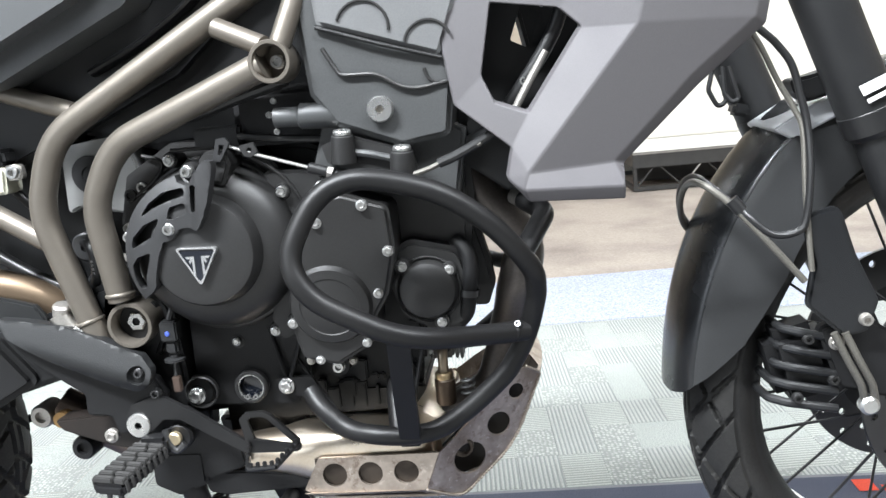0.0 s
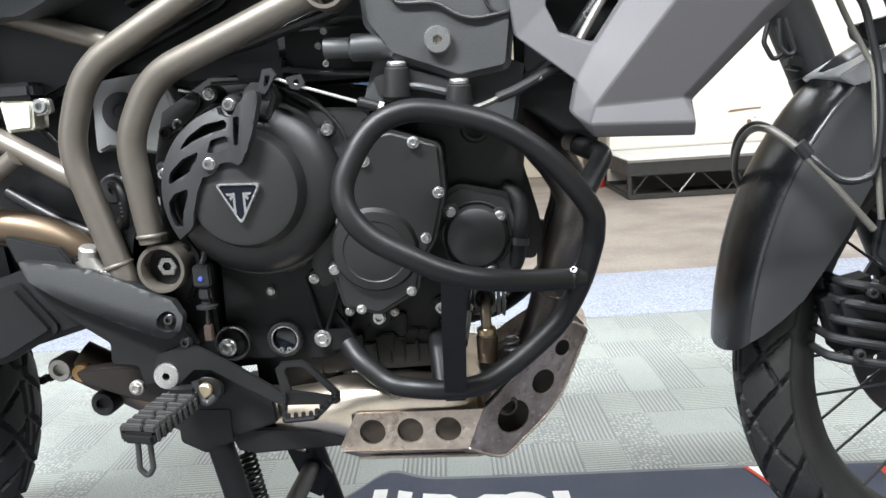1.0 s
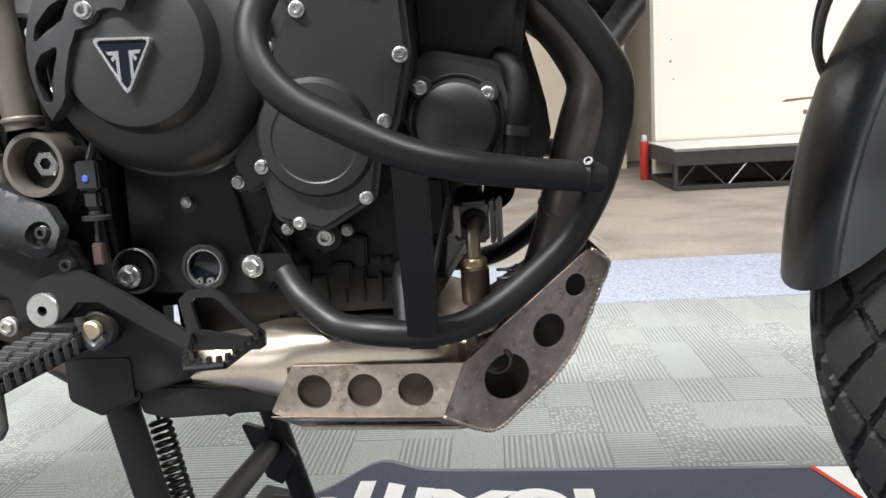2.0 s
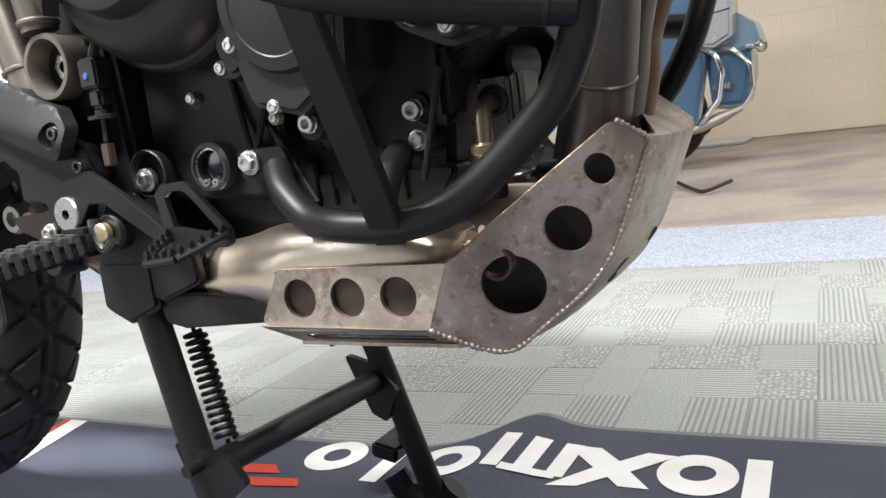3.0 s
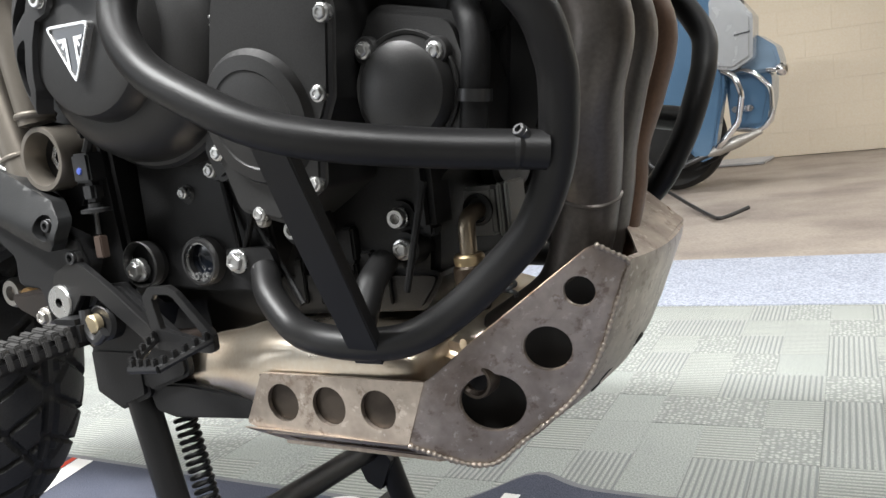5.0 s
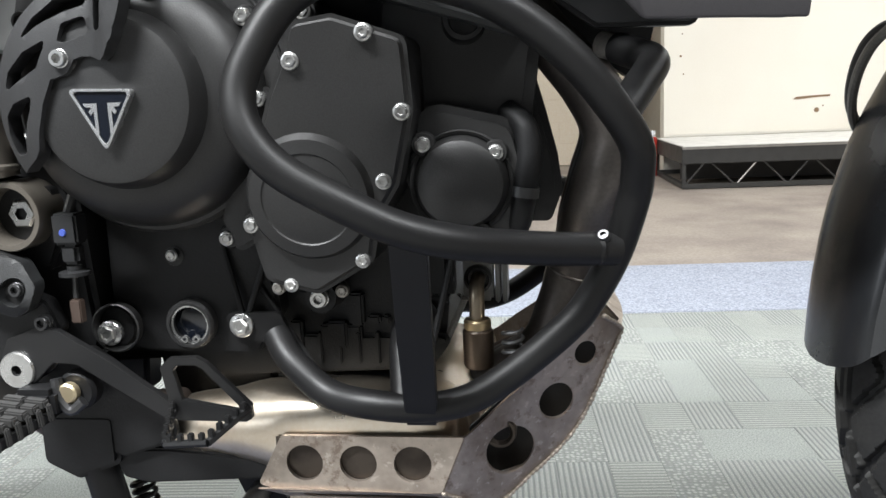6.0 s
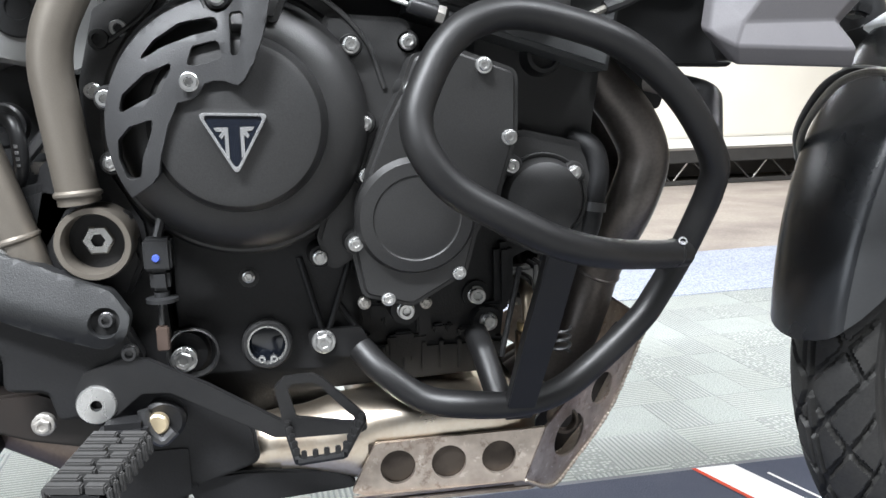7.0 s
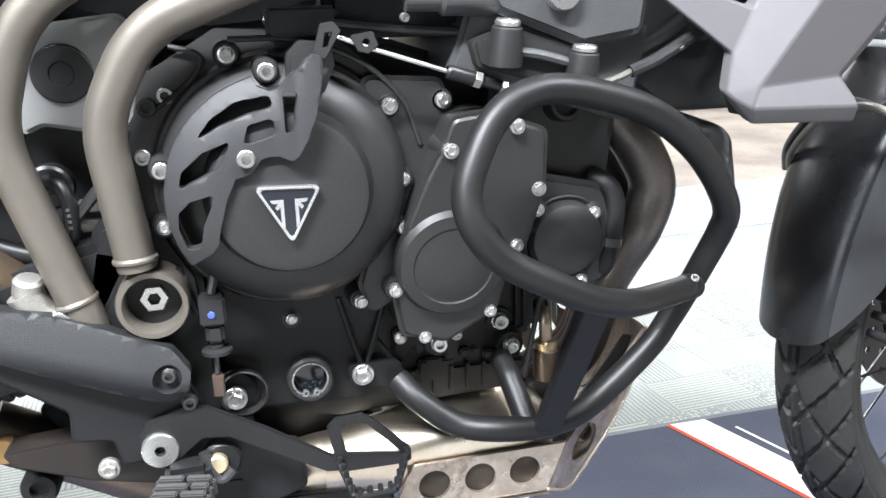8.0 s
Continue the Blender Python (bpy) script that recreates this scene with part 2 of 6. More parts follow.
def add_box(bm, lo, hi, bevel=0.0, turn=None, seg=2):
    made = bmesh.ops.create_cube(bm, size=1)["verts"]
    c = (Vector(lo) + Vector(hi)) / 2
    bmesh.ops.scale(bm, vec=Vector(hi) - Vector(lo), verts=made)
    if bevel:
        edges = list({e for v in made for e in v.link_edges})
        made = list({v for f in bmesh.ops.bevel(bm, geom=edges, offset=bevel, segments=seg, affect="EDGES", clamp_overlap=True)["faces"] for v in f.verts} | {v for v in made if v.is_valid})
        seen, stack = set(made), list(made)
        while stack:
            for e in stack.pop().link_edges:
                for v in e.verts:
                    if v not in seen:
                        seen.add(v), stack.append(v)
        made = list(seen)
    bmesh.ops.transform(bm, matrix=Matrix.Translation(c) @ (turn or Matrix()), verts=made)
    return bm


def box(lo, hi, bevel=0.0, turn=None, seg=2):
    return add_box(bmesh.new(), lo, hi, bevel, turn, seg)


def rounded(pts, r, seg=5):
    """A polygon with its corners rounded by r (one number, or one for each corner)."""
    out, n = [], len(pts)
    for i, p in enumerate(pts):
        rr = r[i] if isinstance(r, (list, tuple)) else r
        p, a, b = Vector(p), Vector(pts[i - 1]), Vector(pts[(i + 1) % n])
        if rr <= 0:
            out.append(tuple(p))
            continue
        u, v = (a - p), (b - p)
        half = u.angle(v) / 2
        d = min(rr / max(math.tan(half), 0.05), u.length * 0.48, v.length * 0.48)
        s, e = p + u.normalized() * d, p + v.normalized() * d
        for k in range(seg + 1):
            t = k / seg
            out.append(tuple((1 - t) ** 2 * s + 2 * t * (1 - t) * p + t * t * e))
    return out


def circle(cx, cz, r, n=24, a0=0.0, a1=360.0):
    full = abs(a1 - a0) >= 359.9
    return [(cx + r * math.cos(radians(a0 + (a1 - a0) * k / (n if full else n - 1))), cz + r * math.sin(radians(a0 + (a1 - a0) * k / (n if full else n - 1)))) for k in range(n)]


def add_plate(bm, outline, y0, y1, holes=(), bevel=0.0, m=None, seg=2):
    """A plate in the x-z plane, from y0 (front) to y1, with holes through it."""
    if not holes:
        vs = [bm.verts.new((x, y0, z)) for x, z in outline]
        faces = [bm.faces.new(vs)]
        edge_loop = list(faces[0].edges)
    else:
        edges, vs = [], []
        for loop in (outline, *holes):
            lv = [bm.verts.new((x, y0, z)) for x, z in loop]
            edges += [bm.edges.new((a, b)) for a, b in zip(lv, lv[1:] + lv[:1])]
            vs += lv
        made = bmesh.ops.triangle_fill(bm, use_beauty=True, use_dissolve=True, edges=edges)["geom"]
        faces = [g for g in made if isinstance(g, bmesh.types.BMFace)]
        edge_loop = edges
    front = [e for e in edge_loop if e.is_valid]
    ext = bmesh.ops.extrude_face_region(bm, geom=faces, use_keep_orig=True)
    nv = [g for g in ext["geom"] if isinstance(g, bmesh.types.BMVert)]
    bmesh.ops.translate(bm, vec=(0, y1 - y0, 0), verts=nv)
    allv = set(vs) | set(nv)
    if bevel:
        rim = [e for e in front if e.is_valid]
        res = bmesh.ops.bevel(bm, geom=rim, offset=bevel, segments=seg, affect="EDGES", clamp_overlap=True)
        allv = {v for v in allv if v.is_valid} | {v for f in res["faces"] for v in f.verts}
    if m is not None:
        bmesh.ops.transform(bm, matrix=m, verts=[v for v in allv if v.is_valid])
    return bm


def plate(outline, y0, y1, holes=(), bevel=0.0, m=None, seg=2):
    return add_plate(bmesh.new(), outline, y0, y1, holes, bevel, m, seg)


def bend(pts, r, seg=7):
    """A way through corner points, with the corners rounded by r."""
    pts = [Vector(p) for p in pts]
    out = [pts[0]]
    for i in range(1, len(pts) - 1):
        p, a, b = pts[i], pts[i - 1], pts[i + 1]
        u, v = a - p, b - p
        ang = u.angle(v)
        if ang > radians(178):
            out.append(p)
            continue
        d = min(r / math.tan(ang / 2), u.length * 0.49, v.length * 0.49)
        s, e = p + u.normalized() * d, p + v.normalized() * d
        out += [(1 - t) ** 2 * s + 2 * t * (1 - t) * p + t * t * e for t in (k / seg for k in range(seg + 1))]
    out.append(pts[-1])
    return out


def smooth_way(pts, per=6):
    """A Catmull-Rom way through points."""
    pts = [Vector(p) for p in pts]
    ext = [2 * pts[0] - pts[1]] + pts + [2 * pts[-1] - pts[-2]]
    out = []
    for i in range(1, len(ext) - 2):
        a, b, c, d = ext[i - 1 : i + 3]
        for k in range(per):
            t = k / per
            out.append(0.5 * (2 * b + (c - a) * t + (2 * a - 5 * b + 4 * c - d) * t * t + (3 * b - a - 3 * c + d) * t ** 3))
    out.append(pts[-1])
    return out


def add_sweep(bm, way, r, n=14, caps=True, flat=1.0, up=None):
    """A round bar along a way; r is one radius or one for each point; flat squeezes it across."""
    way = [Vector(p) for p in way]
    rs = r if isinstance(r, (list, tuple)) else [r] * len(way)
    t0 = (way[1] - way[0]).normalized()
    side = t0.cross(Vector(up) if up else (Vector((0, 0, 1)) if abs(t0.z) < 0.9 else Vector((0, 1, 0)))).normalized()
    rings = []
    for i, p in enumerate(way):
        t = (way[min(i + 1, len(way) - 1)] - way[max(i - 1, 0)]).normalized()
        side = (side - t * side.dot(t)).normalized()
        other = t.cross(side)
        rings.append([bm.verts.new(p + rs[i] * (math.cos(a) * side + flat * math.sin(a) * other)) for a in (2 * math.pi * k / n for k in range(n))])
    for a, b in zip(rings, rings[1:]):
        for k in range(n):
            bm.faces.new((a[k], a[(k + 1) % n], b[(k + 1) % n], b[k]))
    if caps:
        bm.faces.new(rings[0])
        bm.faces.new(rings[-1])
    return bm


def sweep(way, r, n=14, caps=True, flat=1.0, up=None):
    return add_sweep(bmesh.new(), way, r, n, caps, flat, up)


def axis_turn(way):
    return Vector(way).normalized().to_track_quat("Z", "Y").to_matrix().to_4x4()


def add_lathe(bm, profile, at=(0, 0, 0), way=(0, -1, 0), n=32, a0=0.0, a1=360.0):
    """A turned body: profile of (radius, height) along the way from at."""
    m = Matrix.Translation(at) @ axis_turn(way)
    full = abs(a1 - a0) >= 359.9
    cnt = n if full else n + 1
    rings = []
    for r, h in profile:
        if r < 1e-6:
            rings.append([bm.verts.new(m @ Vector((0, 0, h)))])
        else:
            rings.append([bm.verts.new(m @ Vector((r * math.cos(a), r * math.sin(a), h))) for a in (radians(a0 + (a1 - a0) * k / n) for k in range(cnt))])
    for a, b in zip(rings, rings[1:]):
        for k in range(n):
            j = (k + 1) % cnt
            if len(a) == 1 and len(b) == 1:
                continue
            if len(a) == 1:
                bm.faces.new((a[0], b[j], b[k]))
            elif len(b) == 1:
                bm.faces.new((a[k], a[j], b[0]))
            else:
                bm.faces.new((a[k], a[j], b[j], b[k]))
    return bm


def lathe(profile, at=(0, 0, 0), way=(0, -1, 0), n=32, a0=0.0, a1=360.0):
    return add_lathe(bmesh.new(), profile, at, way, n, a0, a1)


def hex_bolt_mesh(r):
    """A flanged hexagon head on its seat, facing -y."""
    bm = lathe([(r * 1.0, -0.004), (r * 1.0, 0.0012), (r * 0.93, 0.002), (r * 0.7, 0.0026)], n=20)
    add_lathe(bm, [(r * 0.74, 0.002), (r * 0.74, r * 0.62), (r * 0.64, r * 0.72), (r * 0.4, r * 0.72), (r * 0.32, r * 0.6), (0, r * 0.58)], n=6)
    return bm


def cap_bolt_mesh(r):
    """A round socket-head screw facing -y."""
    bm = lathe([(r * 1.05, -0.004), (r * 1.05, 0.0006), (r * 0.95, 0.001), (r * 0.95, r * 0.65), (r * 0.86, r * 0.78), (r * 0.52, r * 0.78)], n=20)
    add_lathe(bm, [(r * 0.52, r * 0.78), (r * 0.5, r * 0.25), (0, r * 0.22)], n=6)
    return bm


MESHES = {}


def bolt(name, at, r, parent, kind="hex", material=None, way=None):
    """A bolt head at a place; heads of one kind and size share a mesh."""
    material = material or ZINC
    key = (kind, round(r, 4), material.name)
    if key not in MESHES:
        ob = part(name, (hex_bolt_mesh if kind == "hex" else cap_bolt_mesh)(r), material, parent)
        MESHES[key] = ob.data
    else:
        ob = new(name, MESHES[key])
        ob.parent = parent
    ob.location = at
    if way:
        ob.rotation_euler = (Vector((0, -1, 0)).rotation_difference(Vector(way))).to_euler()
    else:
        ob.rotation_euler = (0, radians((at[0] * 7919 + at[2] * 1237) % 60), 0)
    return ob

# ---- the room ----
TURN_ENV = radians(4)
ENV = Matrix.Rotation(TURN_ENV, 4, "Z")


def setting(name, bm, material, label="", m=None):
    ob = part(name, bm, material, None, label)
    tagged(ob, kind="structure")
    if m is not None:
        ob.matrix_world = m
    return ob


setting("floor", box((-7, -5.2, -0.1), (7.5, 8.2, -0.004)), CONCRETE, "bare beige concrete showroom floor with dark stains")
WALL_AT = pose(0.0, 6.7, 0, 0, 0, 3)
setting("wall_north", box((-7, 0, 0), (1.02, 0.2, 3.1)), WALL, "cream painted brick wall", WALL_AT)
setting("wall_recess", box((1.0, 7.6, 0), (1.9, 7.8, 3.1)), WALL, "cream wall at the back of a recess")
setting("wall_south", box((-7, -5.2, 0), (7.5, -5.0, 3.1)), DARKWALL)
# out of view; added dark so less light bounces up onto the engine
setting("floor_front", box((-7, -5.0, -0.003), (7.3, -0.47, 0.002)), DARKFLOOR, "unseen dark floor in front of the mat, added to cut bounce light")
setting("wall_west", box((-7.2, -5.2, 0), (-7, 8.2, 3.1)), DARKWALL)
setting("wall_east", box((7.3, -5.2, 0), (7.5, 8.2, 3.1)), WALL)
setting("wall_back", box((-7.2, 8.0, 0), (7.5, 8.2, 3.1)), WALL)
setting("ceiling", box((-7.2, -5.2, 3.0), (7.5, 8.2, 3.2)), CEIL)


# carpet: blocks of four weaves; those beside the mat are pieces of their own, the rest is joined
CARPET_AT = Matrix.Translation((0.243, 0.813, 0)) @ ENV
BLOCK_X, BLOCK_Y = 0.092, 0.141
WEAVES = [TILE_PLAIN, TILE_RIBY, TILE_RIBX, TILE_SPECK]
WEAVE_Z = (-0.0008, -0.0003, -0.0005, -0.0001)


def carpet_plan():
    """Blocks as column, row, columns, rows, weave."""
    rnd = random.Random(5)
    taken, plan = {}, []
    kinds = [0, 0, 1, 1, 1, 2, 2, 3]
    for j in range(-6, 8):
        for i in range(-36, 36):
            if (i, j) in taken:
                continue
            near = {taken.get((i - 1, j)), taken.get((i, j - 1))}
            k = rnd.choice([c for c in kinds if c not in near] if rnd.random() < 0.85 else kinds)
            w, h = rnd.choice([(1, 1), (1, 1), (1, 1), (2, 1), (1, 1), (1, 2)])
            if (i + 1, j) in taken:
                w = 1
            for a in range(w):
                for b in range(h):
                    taken[i + a, j + b] = k
            plan.append((i, j, w, h, k))
    return plan


def block_mesh(w, h):
    """A thin slab with soft edges, its corner at the origin."""
    bm = bmesh.new()
    x, y, g = w * BLOCK_X, h * BLOCK_Y, 0.0003
    low = [bm.verts.new(p) for p in ((0, 0, -0.0025), (x, 0, -0.0025), (x, y, -0.0025), (0, y, -0.0025))]
    top = [bm.verts.new(p) for p in ((g, g, 0), (x - g, g, 0), (x - g, y - g, 0), (g, y - g, 0))]
    bm.faces.new(top)
    for a in range(4):
        bm.faces.new((low[a], low[(a + 1) % 4], top[(a + 1) % 4], top[a]))
    return bm


near_blocks, far_blocks = [], []
for block in carpet_plan():
    at = CARPET_AT @ Vector((block[0] * BLOCK_X, block[1] * BLOCK_Y, 0))
    (near_blocks if -0.75 < at.x < 1.5 and 0.35 < at.y < 1.62 else far_blocks).append(block)
rest = bmesh.new()
for i, j, w, h, k in far_blocks:
    face = rest.faces.new([rest.verts.new(((i + a * w) * BLOCK_X, (j + b * h) * BLOCK_Y, WEAVE_Z[k])) for a, b in ((0, 0), (1, 0), (1, 1), (0, 1))])
    face.material_index = k
carpet = setting("carpet_tiles", rest, WEAVES, "grey carpet tiles in a patchwork of ribbed and looped weaves", CARPET_AT)
BLOCKS = {}
for i, j, w, h, k in near_blocks:
    if (w, h, k) not in BLOCKS:
        ob = part("tile", block_mesh(w, h), WEAVES[k], carpet)
        BLOCKS[w, h, k] = ob.data
    else:
        ob = new("tile", BLOCKS[w, h, k])
        ob.parent = carpet
    ob.location = (i * BLOCK_X, j * BLOCK_Y, WEAVE_Z[k])
setting("carpet_runner", box((-5, 0.0, -0.002), (5, 0.66, 0.003)), BLUECARPET, "pale blue carpet strip beside the grey tiles", Matrix.Translation((0.0, 1.655, 0)) @ ENV)

# floor mat with its printed marks
MAT_NEAR, MAT_FAR = -0.45, 0.525


def mat_height(x, y):
    """The mat lies flat but for one ruck near its far edge."""
    ruck = math.exp(-(((x - 0.055) / 0.06) ** 2)) * max(0.0, min(1.0, (y - 0.1) / 0.4)) * 0.016
    return 0.008 + ruck


def mat_far(x):
    base = 0.395 + 0.125 / (1 + math.exp(-(x - 0.0) / 0.035)) if x < 0.3 else 0.52 + 0.015 * min(1.0, (x - 0.3) / 0.6)
    if x < -0.1:
        base += 0.0
    return base + 0.02 * math.exp(-(((x - 0.06) / 0.04) ** 2))


def mat_sheet(inset, lift, thick):
    bm = bmesh.new()
    nx, ny = 150, 14
    x0, x1 = -0.93 + inset, 1.35 - inset
    grid = []
    for i in range(nx + 1):
        x = x0 + (x1 - x0) * i / nx
        far = mat_far(x) - inset
        grid.append([bm.verts.new((x, MAT_NEAR + inset + (far - MAT_NEAR - inset) * j / ny, mat_height(x, MAT_NEAR + (far - MAT_NEAR) * j / ny) + lift)) for j in range(ny + 1)])
    for a, b in zip(grid, grid[1:]):
        for j in range(ny):
            bm.faces.new((a[j], b[j], b[j + 1], a[j + 1]))
    ext = bmesh.ops.extrude_face_region(bm, geom=list(bm.faces), use_keep_orig=True)
    bmesh.ops.translate(bm, vec=(0, 0, -thick), verts=[g for g in ext["geom"] if isinstance(g, bmesh.types.BMVert)])
    return bm


floor_mat = thing("floor_mat", "navy blue printed display mat with a grey rubber edge", "mat")
part("edge", mat_sheet(0.0, -0.003, 0.006), MATEDGE, floor_mat, "grey rubber edge")
part("top", mat_sheet(0.017, 0.0, 0.007), MATNAVY, floor_mat)


def flat_print(name, loops, material, z=0.0016):
    bm = bmesh.new()
    for outline, holes in loops:
        edges = []
        for loop in (outline, *holes):
            lv = [bm.verts.new((x, y, 0)) for x, y in loop]
            edges += [bm.edges.new((a, b)) for a, b in zip(lv, lv[1:] + lv[:1])]
        bmesh.ops.triangle_fill(bm, use_beauty=True, edges=edges)
    bmesh.ops.subdivide_edges(bm, edges=[e for e in bm.edges if e.calc_length() > 0.04], cuts=2, use_grid_fill=False)
    bmesh.ops.triangulate(bm, faces=bm.faces)
    for v in bm.verts:
        v.co.z = mat_height(v.co.x, v.co.y) + z
    return part(name, bm, material, floor_mat)


def oval(cx, cy, rx, ry, n=28, lean=0.0):
    return [(cx + rx * math.cos(2 * math.pi * k / n) + lean * math.sin(2 * math.pi * k / n), cy + ry * math.sin(2 * math.pi * k / n)) for k in range(n)]


def slanted(x0, x1, y0, y1, lean=0.0):
    return [(x0, y0), (x1, y0), (x1 + lean, y1), (x0 + lean, y1)]


# the printed mark: plain white bars and rings, with two red slabs
flat_print("white_mark", [(slanted(0.384, 0.414, 0.295, 0.436, -0.01), ())], PRINT_W)
flat_print("white_mark", [(oval(0.322, 0.38, 0.05, 0.057, 28, -0.006), [oval(0.322, 0.383, 0.022, 0.022)])], PRINT_W)
flat_print("white_mark", [([(0.275, 0.327), (0.236, 0.327), (0.216, 0.35), (0.186, 0.317), (0.146, 0.31), (0.19, 0.373), (0.132, 0.434), (0.183, 0.434), (0.218, 0.398), (0.248, 0.431), (0.288, 0.427), (0.24, 0.37)], ())], PRINT_W)
for px in (0.134, 0.088, 0.042):
    flat_print("white_mark", [(slanted(px, px + 0.026, 0.335, 0.436, -0.002), ())], PRINT_W)
flat_print("white_mark", [(slanted(0.07, 0.15, 0.328, 0.346), ())], PRINT_W, 0.0018)
flat_print("white_mark", [(oval(-0.014, 0.348, 0.047, 0.05), [oval(-0.014, 0.35, 0.02, 0.022)])], PRINT_W)
flat_print("white_mark", [(slanted(-0.112, -0.085, 0.268, 0.4, -0.004), ())], PRINT_W)
flat_print("white_mark", [(oval(-0.196, 0.335, 0.047, 0.051), [oval(-0.196, 0.337, 0.02, 0.022)])], PRINT_W)
flat_print("red_mark", [([(-0.353, 0.277), (-0.273, 0.287), (-0.246, 0.263), (-0.33, 0.249)], ())], PRINT_R)
flat_print("red_mark", [([(-0.29, 0.242), (-0.205, 0.254), (-0.19, 0.232), (-0.262, 0.219)], ())], PRINT_R)
flat_print("red_stripe", [([(0.743, 0.515), (0.752, 0.515), (0.905, 0.05), (0.895, 0.05)], ())], PRINT_R)
flat_print("white_stripe", [([(0.752, 0.515), (0.825, 0.515), (0.978, 0.05), (0.905, 0.05)], ())], PRINT_W)
flat_print("white_stripe", [([(0.862, 0.47), (0.868, 0.472), (0.985, 0.1), (0.979, 0.1)], ())], PRINT_W)
flat_print("red_mark", [(slanted(0.985, 1.02, 0.455, 0.5, 0.0), ())], PRINT_R)
flat_print("red_mark", [(slanted(1.03, 1.12, 0.43, 0.475, 0.0), ())], PRINT_R)
flat_print("white_stripe", [([(-0.845, 0.375), (-0.8, 0.375), (-0.75, 0.2), (-0.795, 0.2)], ())], PRINT_W)
flat_print("red_stripe", [([(-0.862, 0.375), (-0.848, 0.375), (-0.798, 0.2), (-0.812, 0.2)], ())], PRINT_R)

# stage deck on a truss, and the board behind it
stage = thing("stage_deck", "low black stage platform with white top on metal truss", "stage", (1.135, 4.72, 0))
stage.rotation_euler = (0, 0, radians(3))
part("deck", box((0, 0, 0.157), (3.6, 1.02, 0.262), 0.004), STAGE, stage)
part("deck_top", box((0.006, 0.006, 0.2625), (3.594, 1.014, 0.269), 0.002), STAGETOP, stage, "white scuffed deck surface")
part("edge_strip", box((0, -0.003, 0.249), (3.6, -0.0005, 0.261), 0.001), ALLOY, stage, "thin worn metal edge")
part("lower_rail", box((0, 0, 0.0), (3.6, 0.03, 0.03), 0.003), STAGE, stage)
part("lower_rail", box((0, 0.99, 0.0), (3.6, 1.02, 0.03), 0.003), STAGE, stage)
part("end_rail", box((0, 0.031, 0.0), (0.03, 0.989, 0.03), 0.003), STAGE, stage)
for y in (0.015, 1.005):
    part("corner_post", box((0.002, y - 0.012, 0.03), (0.026, y + 0.012, 0.157), 0.002), STAGE, stage)
for k in range(11):
    x = 0.03 + 0.32 * k
    part("brace", sweep([(x, 0.02, 0.03), (x + 0.11, 0.02, 0.157)], 0.006, 8), ALLOY if k % 2 else STAGE, stage)
    part("brace", sweep([(x + 0.29, 0.02, 0.03), (x + 0.16, 0.02, 0.157)], 0.006, 8), STAGE, stage)
part("back_panel", box((0.05, 0.3, 0.03), (3.58, 0.31, 0.156)), STAGE, stage)
PARTITION_AT = pose(1.15, 5.78, 0, 0, 0, 3)
partition = setting("wall_partition", box((0, 0, 0), (6, 0.15, 3.0)), BOARD, "white boarded partition with a torn slot", PARTITION_AT)
setting("trim", box((0, -0.012, 0.27), (6, -0.002, 0.292)), BOARD, "", PARTITION_AT)
part("torn_slot", plate([(0.93, 0.512), (0.96, 0.53), (1.08, 0.537), (1.2, 0.54), (1.195, 0.526), (1.09, 0.522), (0.98, 0.512)], -0.003, 0.001), TORN, partition, "torn brown slot in the board")
part("knock_hole", plate(circle(1.105, 0.43, 0.018, 14), -0.003, 0.001), TORN, partition)
for mx, mz, mr in ((0.12, 0.86, 0.009), (0.14, 0.73, 0.006), (0.13, 1.02, 0.005), (1.15, 0.46, 0.006)):
    part("scuff", plate(circle(mx, mz, mr, 8), -0.002, 0.001), TORN, partition)
TIN_AT = (1.05, 5.62, 0)
tin = part("tin", lathe([(0, 0), (0.033, 0), (0.034, 0.003), (0.034, 0.265), (0.03, 0.28), (0.018, 0.287), (0, 0.288)], (0, 0, 0), (0, 0, 1), 28), RED)
tin.location = TIN_AT
part("cap", lathe([(0.02, 0.286), (0.02, 0.325), (0.017, 0.33), (0, 0.33)], (0, 0, 0), (0, 0, 1), 20), PALEFACET, tin, "white cap")
tagged(tin, "small red canister with a white cap beside the stage", "canister")

# ---- the motorcycle ----
CY = 0.04
bike = thing("motorcycle", "dark grey adventure motorcycle on its centre stand with crash bars", "motorcycle")


# --- wheels ---
def tyre_point(R, half, a, t, lift=0.0, deep=0.62):
    """A place on a tyre: a across the tread (radians from the crown), t round the wheel."""
    drop = half * deep * (1 - math.cos(a))
    r = R - drop + lift * math.cos(a * 0.7)
    return Vector((r * math.cos(t), (half + lift) * math.sin(a), r * math.sin(t)))


